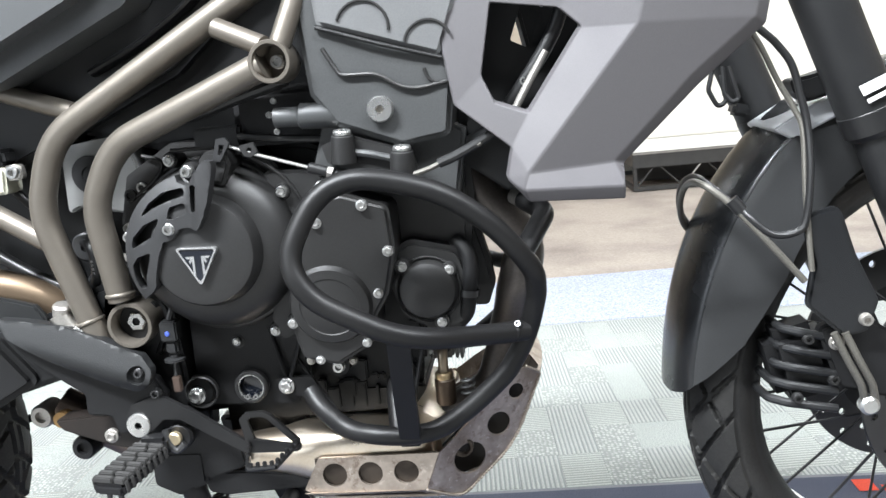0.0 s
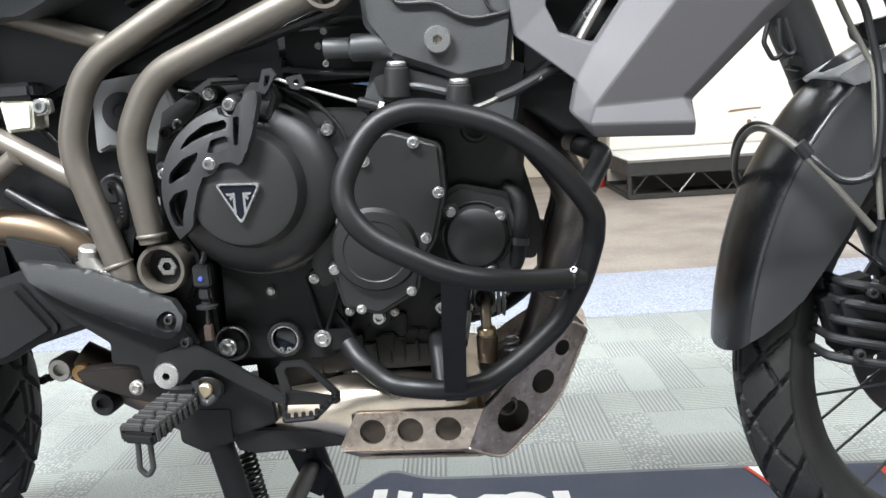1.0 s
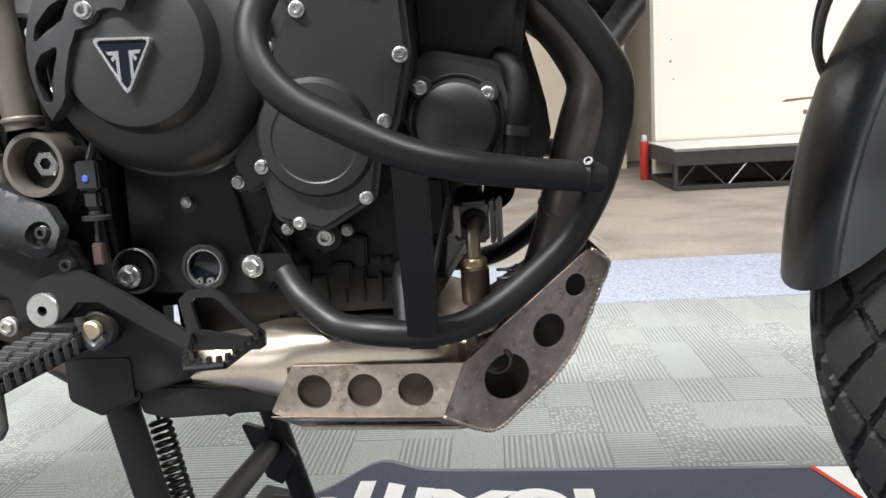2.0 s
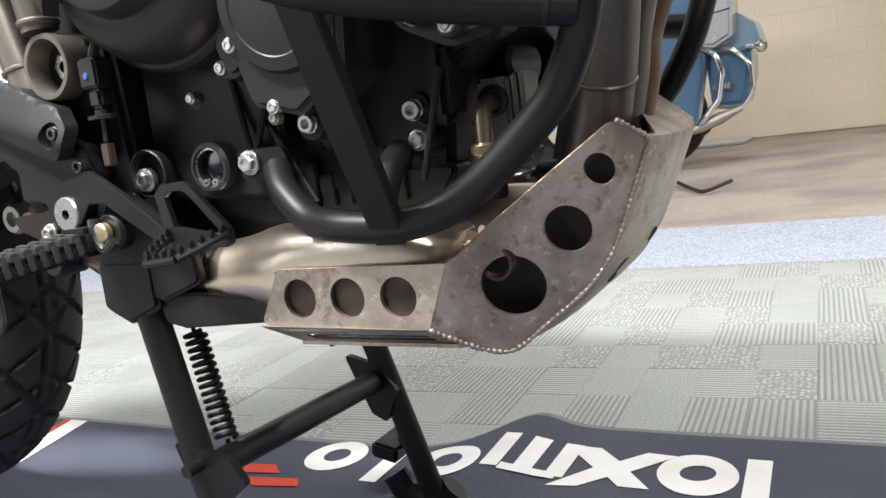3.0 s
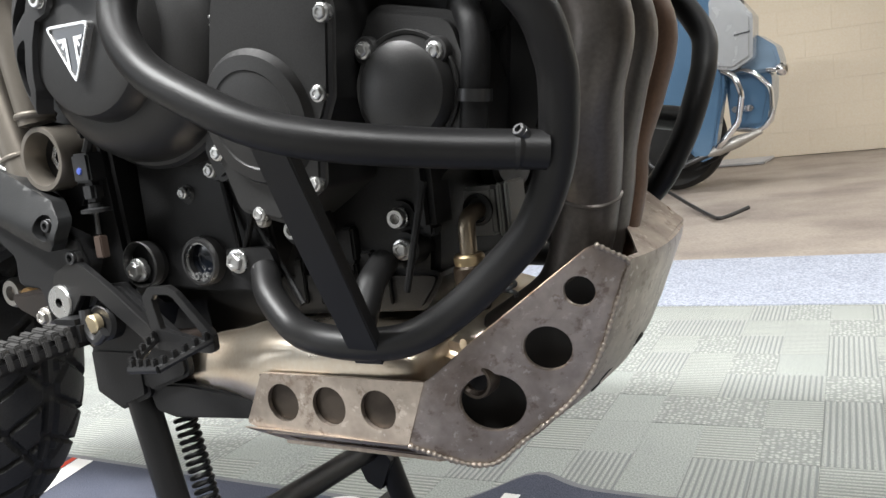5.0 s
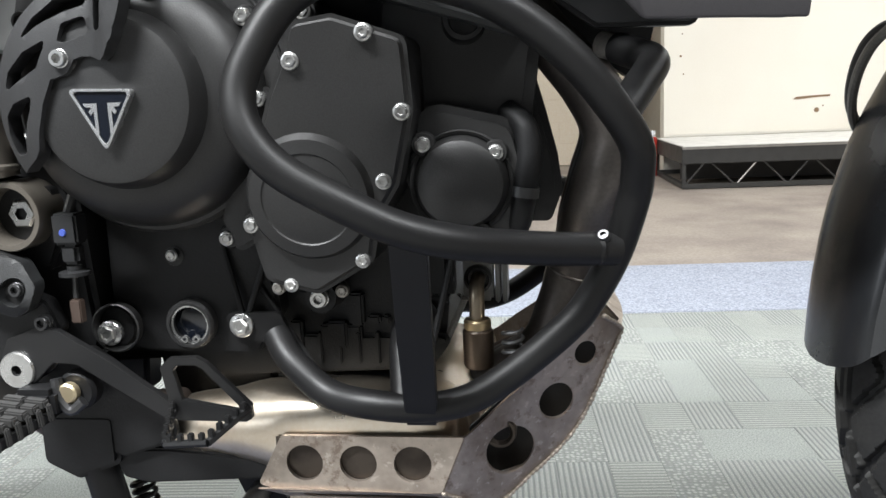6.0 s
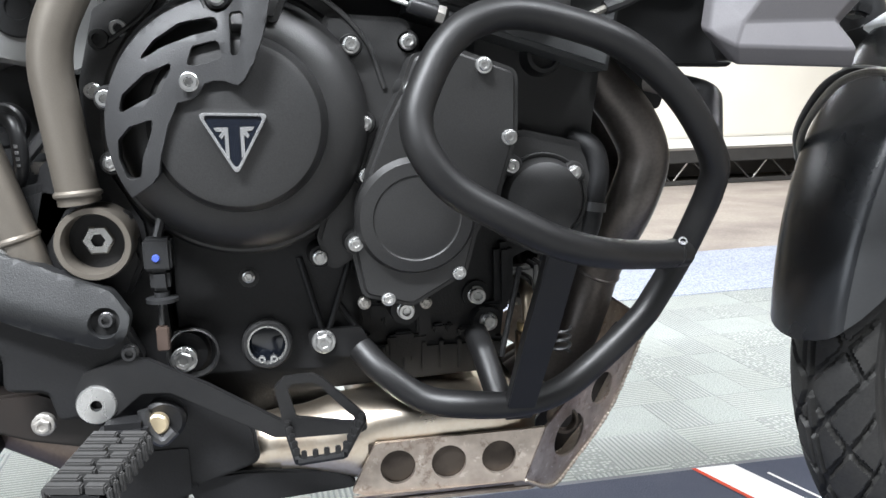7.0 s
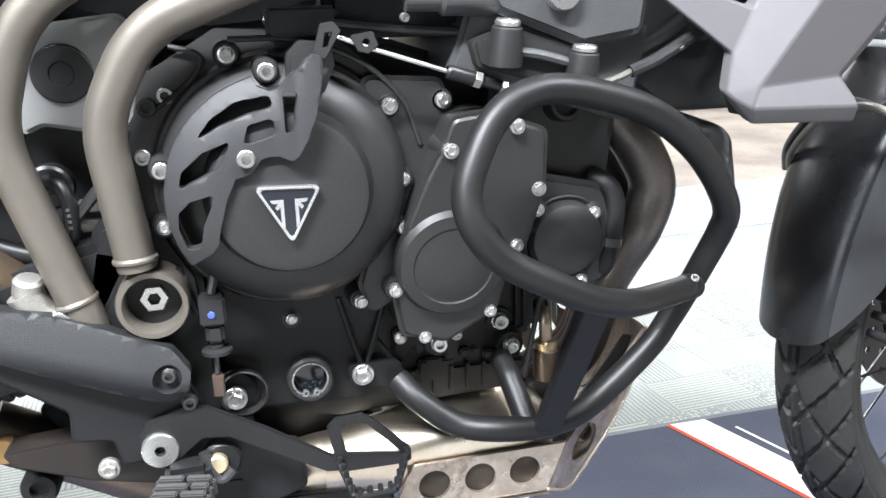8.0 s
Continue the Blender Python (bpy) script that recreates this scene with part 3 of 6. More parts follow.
def tyre_mesh(R, half, rim_r, count, depth, deep):
    """A tyre in one mesh, its tread cut into slanting lozenge blocks."""
    bm = bmesh.new()
    per, na = 28, 74

    def tread(a, t):
        u = a / radians(80)
        if abs(u) > 0.97:
            return 0.0
        s = t * count / (2 * math.pi)
        one = (s + 1.45 * abs(u)) % 1
        two = (s * 0.5 - 1.1 * abs(u) + 0.2) % 1
        if abs(one - 0.5) < 0.085 or (abs(two - 0.5) < 0.055 and abs(u) < 0.8) or abs(abs(u) - 0.06) < 0.03:
            return 0.0
        return depth

    n = count * per
    rows = []
    for k in range(n):
        t = 2 * math.pi * k / n
        row = [Vector((rim_r * math.cos(t), -half * 0.7, rim_r * math.sin(t)))]
        for i in range(na + 1):
            a = radians(-86 + 172 * i / na)
            row.append(tyre_point(R, half, a, t, tread(a, t), deep))
        row.append(Vector((rim_r * math.cos(t), half * 0.7, rim_r * math.sin(t))))
        rows.append([bm.verts.new(p) for p in row])
    for a, b in zip(rows, rows[1:] + rows[:1]):
        for i in range(na + 2):
            bm.faces.new((a[i], a[i + 1], b[i + 1], b[i]))
    return bm


def wheel(name, at, R, half, rim_r, steer=0.0, spokes=True):
    w = new(name)
    w.parent = bike
    w.matrix_world = Matrix.Translation(at) @ Matrix.Rotation(steer, 4, "Z")
    return w


FRONT_AT, STEER = (0.925, 0.05, 0.4), radians(13)
fw = wheel("front_wheel", FRONT_AT, 0.345, 0.047, 0.275, STEER)
part("tyre", tyre_mesh(0.339, 0.047, 0.272, 36, 0.0055, 0.95), RUBBER, fw, sharp=60)
part("rim", lathe([(0.272, -0.034), (0.279, -0.036), (0.279, -0.03), (0.262, -0.024), (0.255, 0), (0.262, 0.024), (0.279, 0.03), (0.279, 0.036), (0.272, 0.034), (0.258, 0.022), (0.25, 0.0), (0.258, -0.022), (0.272, -0.034)], n=64), DARKPL, fw)
part("hub", lathe([(0, -0.07), (0.045, -0.07), (0.045, -0.05), (0.03, -0.03), (0.03, 0.03), (0.045, 0.05), (0.045, 0.07), (0, 0.07)], n=32), DARKPL, fw)
for k in range(32):
    a = 2 * math.pi * k / 32
    s = 1 if k % 2 else -1
    b = a + s * 0.55
    side = 0.045 if (k // 2) % 2 else -0.045
    part("spoke", sweep([(0.04 * math.cos(b), side, 0.04 * math.sin(b)), (0.258 * math.cos(a), side * 0.2, 0.258 * math.sin(a))], 0.0019, 6), DARKSTEEL, fw)
for s in (-1, 1):
    holes = [circle(r * math.cos(t), r * math.sin(t), 0.005, 8) for r, off in ((0.118, 0), (0.138, 0.17)) for t in (off + 2 * math.pi * k / 18 for k in range(18))]
    part("brake_disc", plate(circle(0, 0, 0.152, 64), s * 0.068 - 0.0025, s * 0.068 + 0.0025, holes + [circle(0, 0, 0.1, 40)]), DARKSTEEL, fw, "drilled steel brake disc")
    part("disc_carrier", plate(circle(0, 0, 0.103, 40), s * 0.068 - 0.002, s * 0.068 + 0.002, [circle(0.065 * math.cos(t), 0.065 * math.sin(t), 0.021, 14) for t in (2 * math.pi * k / 6 for k in range(6))] ), DARKPL, fw)

REAR_AT = (-0.682, CY, 0.37)
rw = wheel("rear_wheel", REAR_AT, 0.32, 0.075, 0.22)
part("tyre", tyre_mesh(0.315, 0.075, 0.216, 34, 0.006, 0.7), RUBBER, rw, sharp=60)
part("rim", lathe([(0.216, -0.055), (0.224, -0.058), (0.224, -0.05), (0.2, -0.04), (0.195, 0), (0.2, 0.04), (0.224, 0.05), (0.224, 0.058), (0.216, 0.055), (0.2, 0.03), (0.19, 0), (0.2, -0.03), (0.216, -0.055)], n=56), DARKPL, rw)

def even_way(way, step):
    """The same way in equal steps."""
    out, left = [way[0]], step
    for a, b in zip(way, way[1:]):
        run = (b - a).length
        at = left
        while at < run:
            out.append(a.lerp(b, at / run))
            at += step
        left = at - run
    return out


# --- skid plate ---
skid = new("skid_plate")
skid.parent = bike
tagged(skid, "worn bare aluminium skid plate with round holes and bead welds")
TH = 0.004


def lean(x, z):
    """Depth of the wing's face: it turns inwards from the leaning fold to the nose."""
    return -0.112 + 0.785 * (x - 0.27) - 0.336 * (z - 0.36)


WING = Matrix(((1, 0, 0, 0), (0.785, 1, -0.336, lean(0, 0)), (0, 0, 1, 0), (0, 0, 0, 1)))
side_out = [(0.13, 0.384), (0.2795, 0.3845), (0.2602, 0.337), (0.13, 0.335), (0.108, 0.342)]
wing = [(0.2797, 0.3848), (0.286, 0.389), (0.31, 0.409), (0.35, 0.4395), (0.3845, 0.4655), (0.391, 0.4675), (0.4065, 0.453), (0.405, 0.444), (0.3955, 0.421), (0.3855, 0.3965), (0.374, 0.3725), (0.3595, 0.353), (0.3445, 0.3395), (0.3265, 0.326), (0.311, 0.3135), (0.3015, 0.3095), (0.29, 0.313), (0.276, 0.3235), (0.2604, 0.3372)]
wing_holes = [oval(0.3133, 0.36, 0.0188, 0.0232, 30), oval(0.3515, 0.396, 0.0138, 0.0172, 26), oval(0.3762, 0.4355, 0.009, 0.0112, 22)]
side_holes = [circle(x, 0.361, 0.0153, 24) for x in (0.1485, 0.193, 0.2375)]
part("side_plate", plate(rounded(side_out, [0.004, 0, 0, 0.004, 0.003]), -0.112, -0.108, side_holes, 0.0008), SKID, skid)
part("front_wing", plate(wing, 0, TH, wing_holes, 0.0008, WING), SKID, skid)


def mirror_y(m=None):
    return Matrix.Translation((0, 2 * 0.0415, 0)) @ Matrix.Scale(-1, 4, (0, 1, 0)) @ (m or Matrix())


part("side_plate", plate(rounded(side_out, [0.004, 0, 0, 0.004, 0.003]), -0.112, -0.108, side_holes, 0.0008, mirror_y()), SKID, skid)
part("front_wing", plate(wing, 0, TH, wing_holes, 0.0008, mirror_y(WING)), SKID, skid)


# nose sheet between the two wings, and the floor of the plate with its slots
def nose():
    bm = bmesh.new()
    edge = [WING @ Vector((x, 0, z)) for x, z in wing[6:16]]
    rows = []
    for p in edge:
        q = Vector((p.x, 2 * 0.0415 - p.y, p.z))
        row = []
        for k in range(11):
            t = k / 10
            bulge = 0.006 * math.sin(math.pi * t)
            row.append(bm.verts.new(p.lerp(q, t) + Vector((bulge, 0, -bulge * 0.4))))
        rows.append(row)
    for a, b in zip(rows, rows[1:]):
        for k in range(10):
            bm.faces.new((a[k], a[k + 1], b[k + 1], b[k]))
    ext = bmesh.ops.extrude_face_region(bm, geom=list(bm.faces), use_keep_orig=True)
    bmesh.ops.translate(bm, vec=(-0.003, 0, 0.002), verts=[g for g in ext["geom"] if isinstance(g, bmesh.types.BMVert)])
    return bm


part("nose_plate", nose(), SKID, skid)
# lip that turns back at the top of the nose
lip = bmesh.new()
lip_face = lip.faces.new([lip.verts.new(p) for p in ((0.4065, -0.012, 0.4535), (0.4115, 0.0415, 0.4515), (0.4035, 0.131, 0.4565), (0.371, 0.141, 0.4815), (0.3755, 0.046, 0.4785), (0.395, 0.012, 0.462))])
sunk = bmesh.ops.extrude_face_region(lip, geom=[lip_face], use_keep_orig=True)
bmesh.ops.translate(lip, vec=(0, 0, -0.003), verts=[g for g in sunk["geom"] if isinstance(g, bmesh.types.BMVert)])
part("top_lip", lip, SKID, skid)
LIE = Matrix(((1, 0, 0, 0), (0, 0, 1, 0), (0, 1, 0, 0), (0, 0, 0, 1)))
bottom = [(0.126, -0.09), (0.272, -0.092), (0.3, -0.074), (0.3, 0.149), (0.272, 0.167), (0.126, 0.165)]
part("floor_plate", plate(bottom, 0.3175, 0.3205, (), 0, LIE), SKID, skid)
# sloping lower edge with its long slot
SLOPE = Matrix(((1, 0, 0, 0), (0, 1, 1.18, -0.1125), (0, 0, -0.86, 0.3365), (0, 0, 0, 1)))
slope_out = [(0.109, -0.004), (0.262, 0.0), (0.277, 0.0185), (0.128, 0.0185)]
part("lower_edge", plate(slope_out, 0.0, 0.003, [rounded([(0.14, 0.0075), (0.252, 0.0075), (0.257, 0.0145), (0.145, 0.0145)], 0.003)], 0.0004, SLOPE), SKID, skid)
part("slot_strip", box((0.15, -0.089, 0.3216), (0.26, -0.086, 0.3245), 0.0006), ZINC, skid, "bright worn strip behind the slot")
way = smooth_way([WING @ Vector((x, -0.0014, z)) for x, z in wing[5:19]], 12)
way = even_way(way, 0.0011)
part("weld_bead", sweep(way, [0.00175 + 0.00045 * math.sin(1.5 * k) + 0.0003 * math.sin(0.37 * k) for k in range(len(way))], 8), WELD, skid, sharp=85)
# added dark sheet that keeps the side holes shaded, hiding the bright collector
part("side_shade_sheet", box((0.124, -0.1076, 0.338), (0.262, -0.1068, 0.3815), 0.0002), INNERPIPE, skid)
part("pan_ring", lathe([(0.0085, -0.002), (0.0085, 0.001), (0.0105, 0.004), (0.0125, 0.004), (0.0135, 0.0), (0.0135, -0.01)], (0.306, -0.084, 0.3785), n=26), INNERPIPE, skid, "dull steel ring behind the hole")
# near-black sheet added behind the wing holes; its colour gives the shade inside
part("inner_shade_sheet", plate(rounded([(0.285, 0.325), (0.322, 0.326), (0.356, 0.352), (0.386, 0.4), (0.398, 0.44), (0.38, 0.45), (0.3, 0.395), (0.28, 0.38)], 0.004), 0.03, 0.033, (), 0, WING), BLACKHOLE, skid, "dark sheet added for the shade inside the plate")
# holes in the nose, drawn as flush discs with their darkness as colour
for x, y in ((0.361, 0.012), (0.373, 0.056)):
    part("dark_hole_disc", lathe([(0.0135, -0.002), (0.0135, 0.0022), (0.012, 0.003), (0, 0.003)], (x, y, 0.3525 + (x - 0.361) * 1.15), (0.75, 0, -0.65)), BLACKHOLE, skid)

# --- crash bar, right ---
bar = new("crash_bar")
bar.parent = bike
tagged(bar, "black tubular crash bar")
loop = [(0.123, -0.082, 0.460), (0.140, -0.099, 0.443), (0.172, -0.112, 0.421), (0.209, -0.126, 0.417), (0.250, -0.127, 0.415), (0.285, -0.125, 0.421), (0.319, -0.119, 0.440), (0.362, -0.116, 0.476), (0.380, -0.115, 0.499), (0.397, -0.121, 0.533), (0.408, -0.136, 0.573), (0.410, -0.146, 0.592), (0.408, -0.157, 0.612), (0.394, -0.167, 0.636), (0.370, -0.176, 0.666), (0.343, -0.182, 0.690), (0.315, -0.186, 0.708), (0.286, -0.187, 0.719), (0.249, -0.189, 0.728), (0.224, -0.190, 0.729), (0.201, -0.193, 0.722), (0.183, -0.198, 0.708), (0.169, -0.205, 0.687), (0.158, -0.213, 0.660), (0.162, -0.220, 0.635), (0.183, -0.223, 0.609), (0.222, -0.223, 0.586), (0.258, -0.218, 0.568), (0.296, -0.203, 0.556), (0.345, -0.166, 0.545), (0.395, -0.131, 0.537)]
TUBE = 0.0118
part("tube", sweep(smooth_way(loop, 5), TUBE, 18), BAR, bar)


def strap(way, wide, thick):
    """A flat bar whose broad side faces along y."""
    bm = bmesh.new()
    rings = []
    for p in way:
        p = Vector(p)
        rings.append([bm.verts.new(p + Vector((sx * wide / 2, sy * thick / 2, 0.4 * sy * thick))) for sx, sy in ((-1, -1), (1, -1), (1, 1), (-1, 1))])
    for a, b in zip(rings, rings[1:]):
        for k in range(4):
            bm.faces.new((a[k], a[(k + 1) % 4], b[(k + 1) % 4], b[k]))
    bm.faces.new(rings[0])
    bm.faces.new(rings[-1])
    bmesh.ops.bevel(bm, geom=[e for e in bm.edges if abs((e.verts[0].co - e.verts[1].co).normalized().x) < 0.5], offset=0.0012, segments=2, affect="EDGES", clamp_overlap=True)
    return bm


STRUT = bend([(0.262, -0.217, 0.567), (0.256, -0.175, 0.49), (0.25, -0.128, 0.406)], 0.05)
part("strut", strap(STRUT, 0.025, 0.008), BAR, bar)
part("mount_tab", plate(rounded([(0.078, 0.478), (0.125, 0.478), (0.132, 0.462), (0.12, 0.452), (0.082, 0.455)], 0.006), -0.078, -0.072), BAR, bar)

# --- frame, main tubes ---
fr = new("main_frame")
fr.parent = bike
tagged(fr, "satin bronze-grey tubular steel frame")
part("outer_tube", sweep(bend([(0.14, -0.1, 0.955), (-0.148, -0.1, 0.797), (-0.176, -0.1, 0.71), (-0.128, -0.1, 0.545)], 0.1, 10), 0.0158, 20), FRAME, fr)
part("inner_tube", sweep(bend([(0.135, -0.148, 0.857), (-0.062, -0.122, 0.783), (-0.098, -0.118, 0.715), (-0.086, -0.112, 0.6)], 0.09, 10), 0.0158, 20), FRAME, fr)
part("pivot_ring", lathe([(0.0215, -0.03), (0.0275, -0.03), (0.0285, -0.026), (0.0285, 0.012), (0.0275, 0.014), (0.0235, 0.014), (0.0225, 0.011), (0.0215, -0.02), (0, -0.02)], (-0.078, -0.107, 0.569), n=40), FRAME, fr)
part("head_ring", lathe([(0.0178, -0.03), (0.0235, -0.03), (0.0235, 0.012), (0.0223, 0.014), (0.019, 0.014), (0.0178, 0.011), (0.0178, -0.02), (0, -0.02)], (0.146, -0.15, 0.859), n=40), FRAME, fr)
part("brace_tube", sweep([(-0.36, -0.075, 0.778), (-0.17, -0.098, 0.672)], 0.0128, 16), FRAME, fr)
part("brace_tube", sweep([(-0.36, -0.11, 0.622), (-0.24, -0.105, 0.705)], 0.011, 16), FRAME, fr)
part("brace_tube", sweep([(-0.3, -0.06, 0.885), (-0.12, -0.088, 0.826)], 0.012, 16), FRAME, fr)
part("brace_tube", sweep([(-0.335, -0.085, 0.93), (-0.292, -0.1, 0.742)], 0.0088, 14), FRAME, fr)
part("brace_tube", sweep([(0.08, -0.125, 0.902), (0.138, -0.15, 0.876)], 0.0115, 16), FRAME, fr)
part("brace_tube", sweep([(0.156, -0.152, 0.875), (0.19, -0.13, 0.96)], 0.012, 16), FRAME, fr)

# --- engine ---
eng = new("engine")
eng.parent = bike
tagged(eng, "satin black engine with many bright bolts")
core = [(-0.012, 0.44), (0.0, 0.54), (-0.035, 0.6), (-0.055, 0.7), (0.02, 0.765), (0.14, 0.765), (0.3, 0.71), (0.335, 0.62), (0.325, 0.545), (0.268, 0.522), (0.258, 0.44), (0.06, 0.432)]
part("crankcase", plate(rounded(core, 0.015), -0.042, 0.16, (), 0.006), ENGINE_ROUGH, eng)
head = [(0.18, 0.82), (0.205, 0.785), (0.276, 0.757), (0.33, 0.765), (0.342, 0.85), (0.375, 0.96), (0.17, 0.96)]
part("cylinder_head", plate(rounded(head, 0.012), -0.145, 0.2, (), 0.006), HEADPAINT, eng)
part("cylinder_block", plate([(0.17, 0.74), (0.33, 0.69), (0.345, 0.77), (0.2, 0.83)], -0.124, 0.17, (), 0.004), HEADPAINT, eng)
cov = [(0.168, 0.706), (0.2, 0.71), (0.252, 0.692), (0.2535, 0.64), (0.2385, 0.585), (0.222, 0.56), (0.214, 0.525), (0.167, 0.498), (0.125, 0.51), (0.117, 0.553), (0.13, 0.615), (0.146, 0.655), (0.158, 0.678)]
TIP = Matrix(((1, 0, 0, 0), (0, 1, -0.17, 0.17 * 0.585), (0, 0, 1, 0), (0, 0, 0, 1)))
part("crank_cover", plate(rounded(cov, 0.012), -0.118, -0.05, (), 0.005, TIP, seg=3), ENGINE, eng)
part("cover_boss", lathe([(0.05, -0.01), (0.05, 0.0), (0.046, 0.006), (0.036, 0.008), (0.035, 0.0072), (0.033, 0.0072), (0.031, 0.008), (0, 0.009)], (0.17, -0.1165, 0.578), (0, -1, -0.17), 48), ENGINE, eng)
part("pump_cover", lathe([(0.043, -0.03), (0.041, -0.006), (0.0375, -0.004), (0.036, 0.006), (0.0325, 0.0125), (0.026, 0.0155), (0.012, 0.0165), (0, 0.0165)], (0.283, -0.09, 0.5835), n=40), ENGINE, eng)
CL = (0.036, 0, 0.656)
part("clutch_cover", lathe([(0.101, 0.055), (0.101, 0.09), (0.0995, 0.104), (0.094, 0.116), (0.086, 0.125), (0.072, 0.131), (0.0665, 0.1315), (0.065, 0.137), (0.0625, 0.1455), (0.06, 0.1495), (0.054, 0.1515), (0, 0.1525)], CL, n=72), ENGINE, eng)


# --- clutch cover castings ---
def polar(r, deg):
    return (CL[0] + r * math.cos(radians(deg)), CL[2] + r * math.sin(radians(deg)))


def arc(r0, r1, d0, d1, n=9):
    return [polar(r0 + (r1 - r0) * k / (n - 1), d0 + (d1 - d0) * k / (n - 1)) for k in range(n)]


def domed(outline, holes, rise, thick, bevel, step):
    """A casting in the x-z plane whose face follows rise(x, z), with holes through it."""
    bm = bmesh.new()
    edges = []
    for loop in (outline, *holes):
        lv = [bm.verts.new((x, 0, z)) for x, z in loop]
        edges += [bm.edges.new((a, b)) for a, b in zip(lv, lv[1:] + lv[:1])]
    bmesh.ops.triangle_fill(bm, use_beauty=True, use_dissolve=True, edges=edges)
    xs, zs = [p[0] for p in outline], [p[1] for p in outline]
    for lo, hi, k in ((min(xs), max(xs), 0), (min(zs), max(zs), 2)):
        c = lo + step
        while c < hi:
            at, way = Vector((0, 0, 0)), Vector((0, 0, 0))
            at[k], way[k] = c, 1
            bmesh.ops.bisect_plane(bm, geom=bm.verts[:] + bm.edges[:] + bm.faces[:], plane_co=at, plane_no=way, dist=1e-5)
            c += step
    bmesh.ops.remove_doubles(bm, verts=bm.verts[:], dist=0.0007)
    bmesh.ops.dissolve_degenerate(bm, dist=0.0003, edges=bm.edges[:])
    rim = [e for e in bm.edges if len(e.link_faces) == 1]
    ext = bmesh.ops.extrude_face_region(bm, geom=bm.faces[:], use_keep_orig=True)
    back = {g for g in ext["geom"] if isinstance(g, bmesh.types.BMVert)}
    for vert in bm.verts:
        vert.co.y = rise(vert.co.x, vert.co.z) + (thick if vert in back else 0)
    bmesh.ops.bevel(bm, geom=[e for e in rim if e.is_valid], offset=bevel, segments=3, affect="EDGES", clamp_overlap=True)
    return bm


def guard_rise(x, z):
    rr = math.hypot(x - CL[0], z - CL[2])
    fall = max(0.0, (rr - 0.048) / 0.044) ** 2
    keep = min(1.0, max(0.0, (x - 0.028) / 0.022))
    keep = keep * keep * (3 - 2 * keep)
    return -0.1565 + 0.0145 * fall * (1 - 0.85 * keep) - 0.0105 * keep * (1 - 0.35 * ((x - 0.056) / 0.012) ** 2 * (x > 0.05))


guard = [(0.066, 0.755), (0.0645, 0.7592), (0.059, 0.7608), (0.0535, 0.757), (0.0485, 0.7505), (0.043, 0.7475), (0.0385, 0.742), (0.0335, 0.7365), (0.026, 0.735), (0.018, 0.7385), (0.0145, 0.7455)] + arc(0.0915, 0.094, 107, 213, 20)
guard += [polar(0.074, 213), (-0.021, 0.622), (-0.018, 0.636), (-0.011, 0.658), (-0.004, 0.6725), (0.003, 0.674), (0.009, 0.676), (0.0125, 0.681), (0.0155, 0.6855), (0.022, 0.6875), (0.03, 0.687), (0.035, 0.6848), (0.039, 0.684), (0.0435, 0.6872)]
guard += [(0.051, 0.699), (0.057, 0.714), (0.061, 0.728), (0.064, 0.742), (0.0655, 0.749)]
slots = [rounded([(-0.031, 0.701), (-0.018, 0.7165), (0.0, 0.728), (0.026, 0.7325), (0.028, 0.7235), (0.01, 0.7195), (-0.012, 0.7115)], 0.0045),
         rounded([(0.004, 0.6985), (0.0085, 0.7115), (0.027, 0.716), (0.029, 0.7035), (0.01, 0.698)], 0.0045),
         rounded([(-0.0465, 0.665), (-0.0425, 0.679), (-0.026, 0.693), (-0.006, 0.7005), (-0.0075, 0.695), (-0.0145, 0.681), (-0.031, 0.673)], 0.0045),
         rounded([(-0.048, 0.6475), (-0.039, 0.6565), (-0.021, 0.662), (-0.0235, 0.652), (-0.031, 0.635), (-0.034, 0.62), (-0.044, 0.618), (-0.049, 0.634)], 0.0045),
         rounded([(0.0355, 0.7345), (0.046, 0.7345), (0.041, 0.7055), (0.0352, 0.704)], 0.003)]
part("cover_guard", domed(guard, slots, guard_rise, 0.016, 0.0009, 0.005), mat("guard_paint", (0.031, 0.031, 0.032), 0.58, 0.25, 0.4, 0.3, 900, 0.0003, stain=(0.022, 0.022, 0.022)), eng, "slotted black cover guard", sharp=50)
part("cover_flange", lathe([(0.1, 0.06), (0.107, 0.06), (0.107, 0.088), (0.104, 0.092), (0.099, 0.093)], CL, n=72), ENGINE, eng)
part("boss", lathe([(0.011, -0.03), (0.0105, 0.002), (0.009, 0.004), (0, 0.004)], (0.005, -0.15, 0.687), n=24), ENGINE, eng)
for x, y, z in ((0.124, -0.1, 0.714), (0.026, -0.13, 0.748), (-0.002, -0.108, 0.761), (-0.052, -0.078, 0.73), (-0.059, -0.118, 0.677), (-0.063, -0.1, 0.628), (0.17, -0.098, 0.716), (0.1675, -0.129, 0.6785), (0.132, -0.104, 0.653), (0.132, -0.104, 0.611), (0.1205, -0.108, 0.557), (0.092, -0.088, 0.544), (0.032, -0.066, 0.525)):
    part("boss", lathe([(0.0118, -0.035), (0.0098, 0.0), (0.0085, 0.0025), (0, 0.0025)], (x, y + 0.0025, z), n=18), ENGINE, eng)
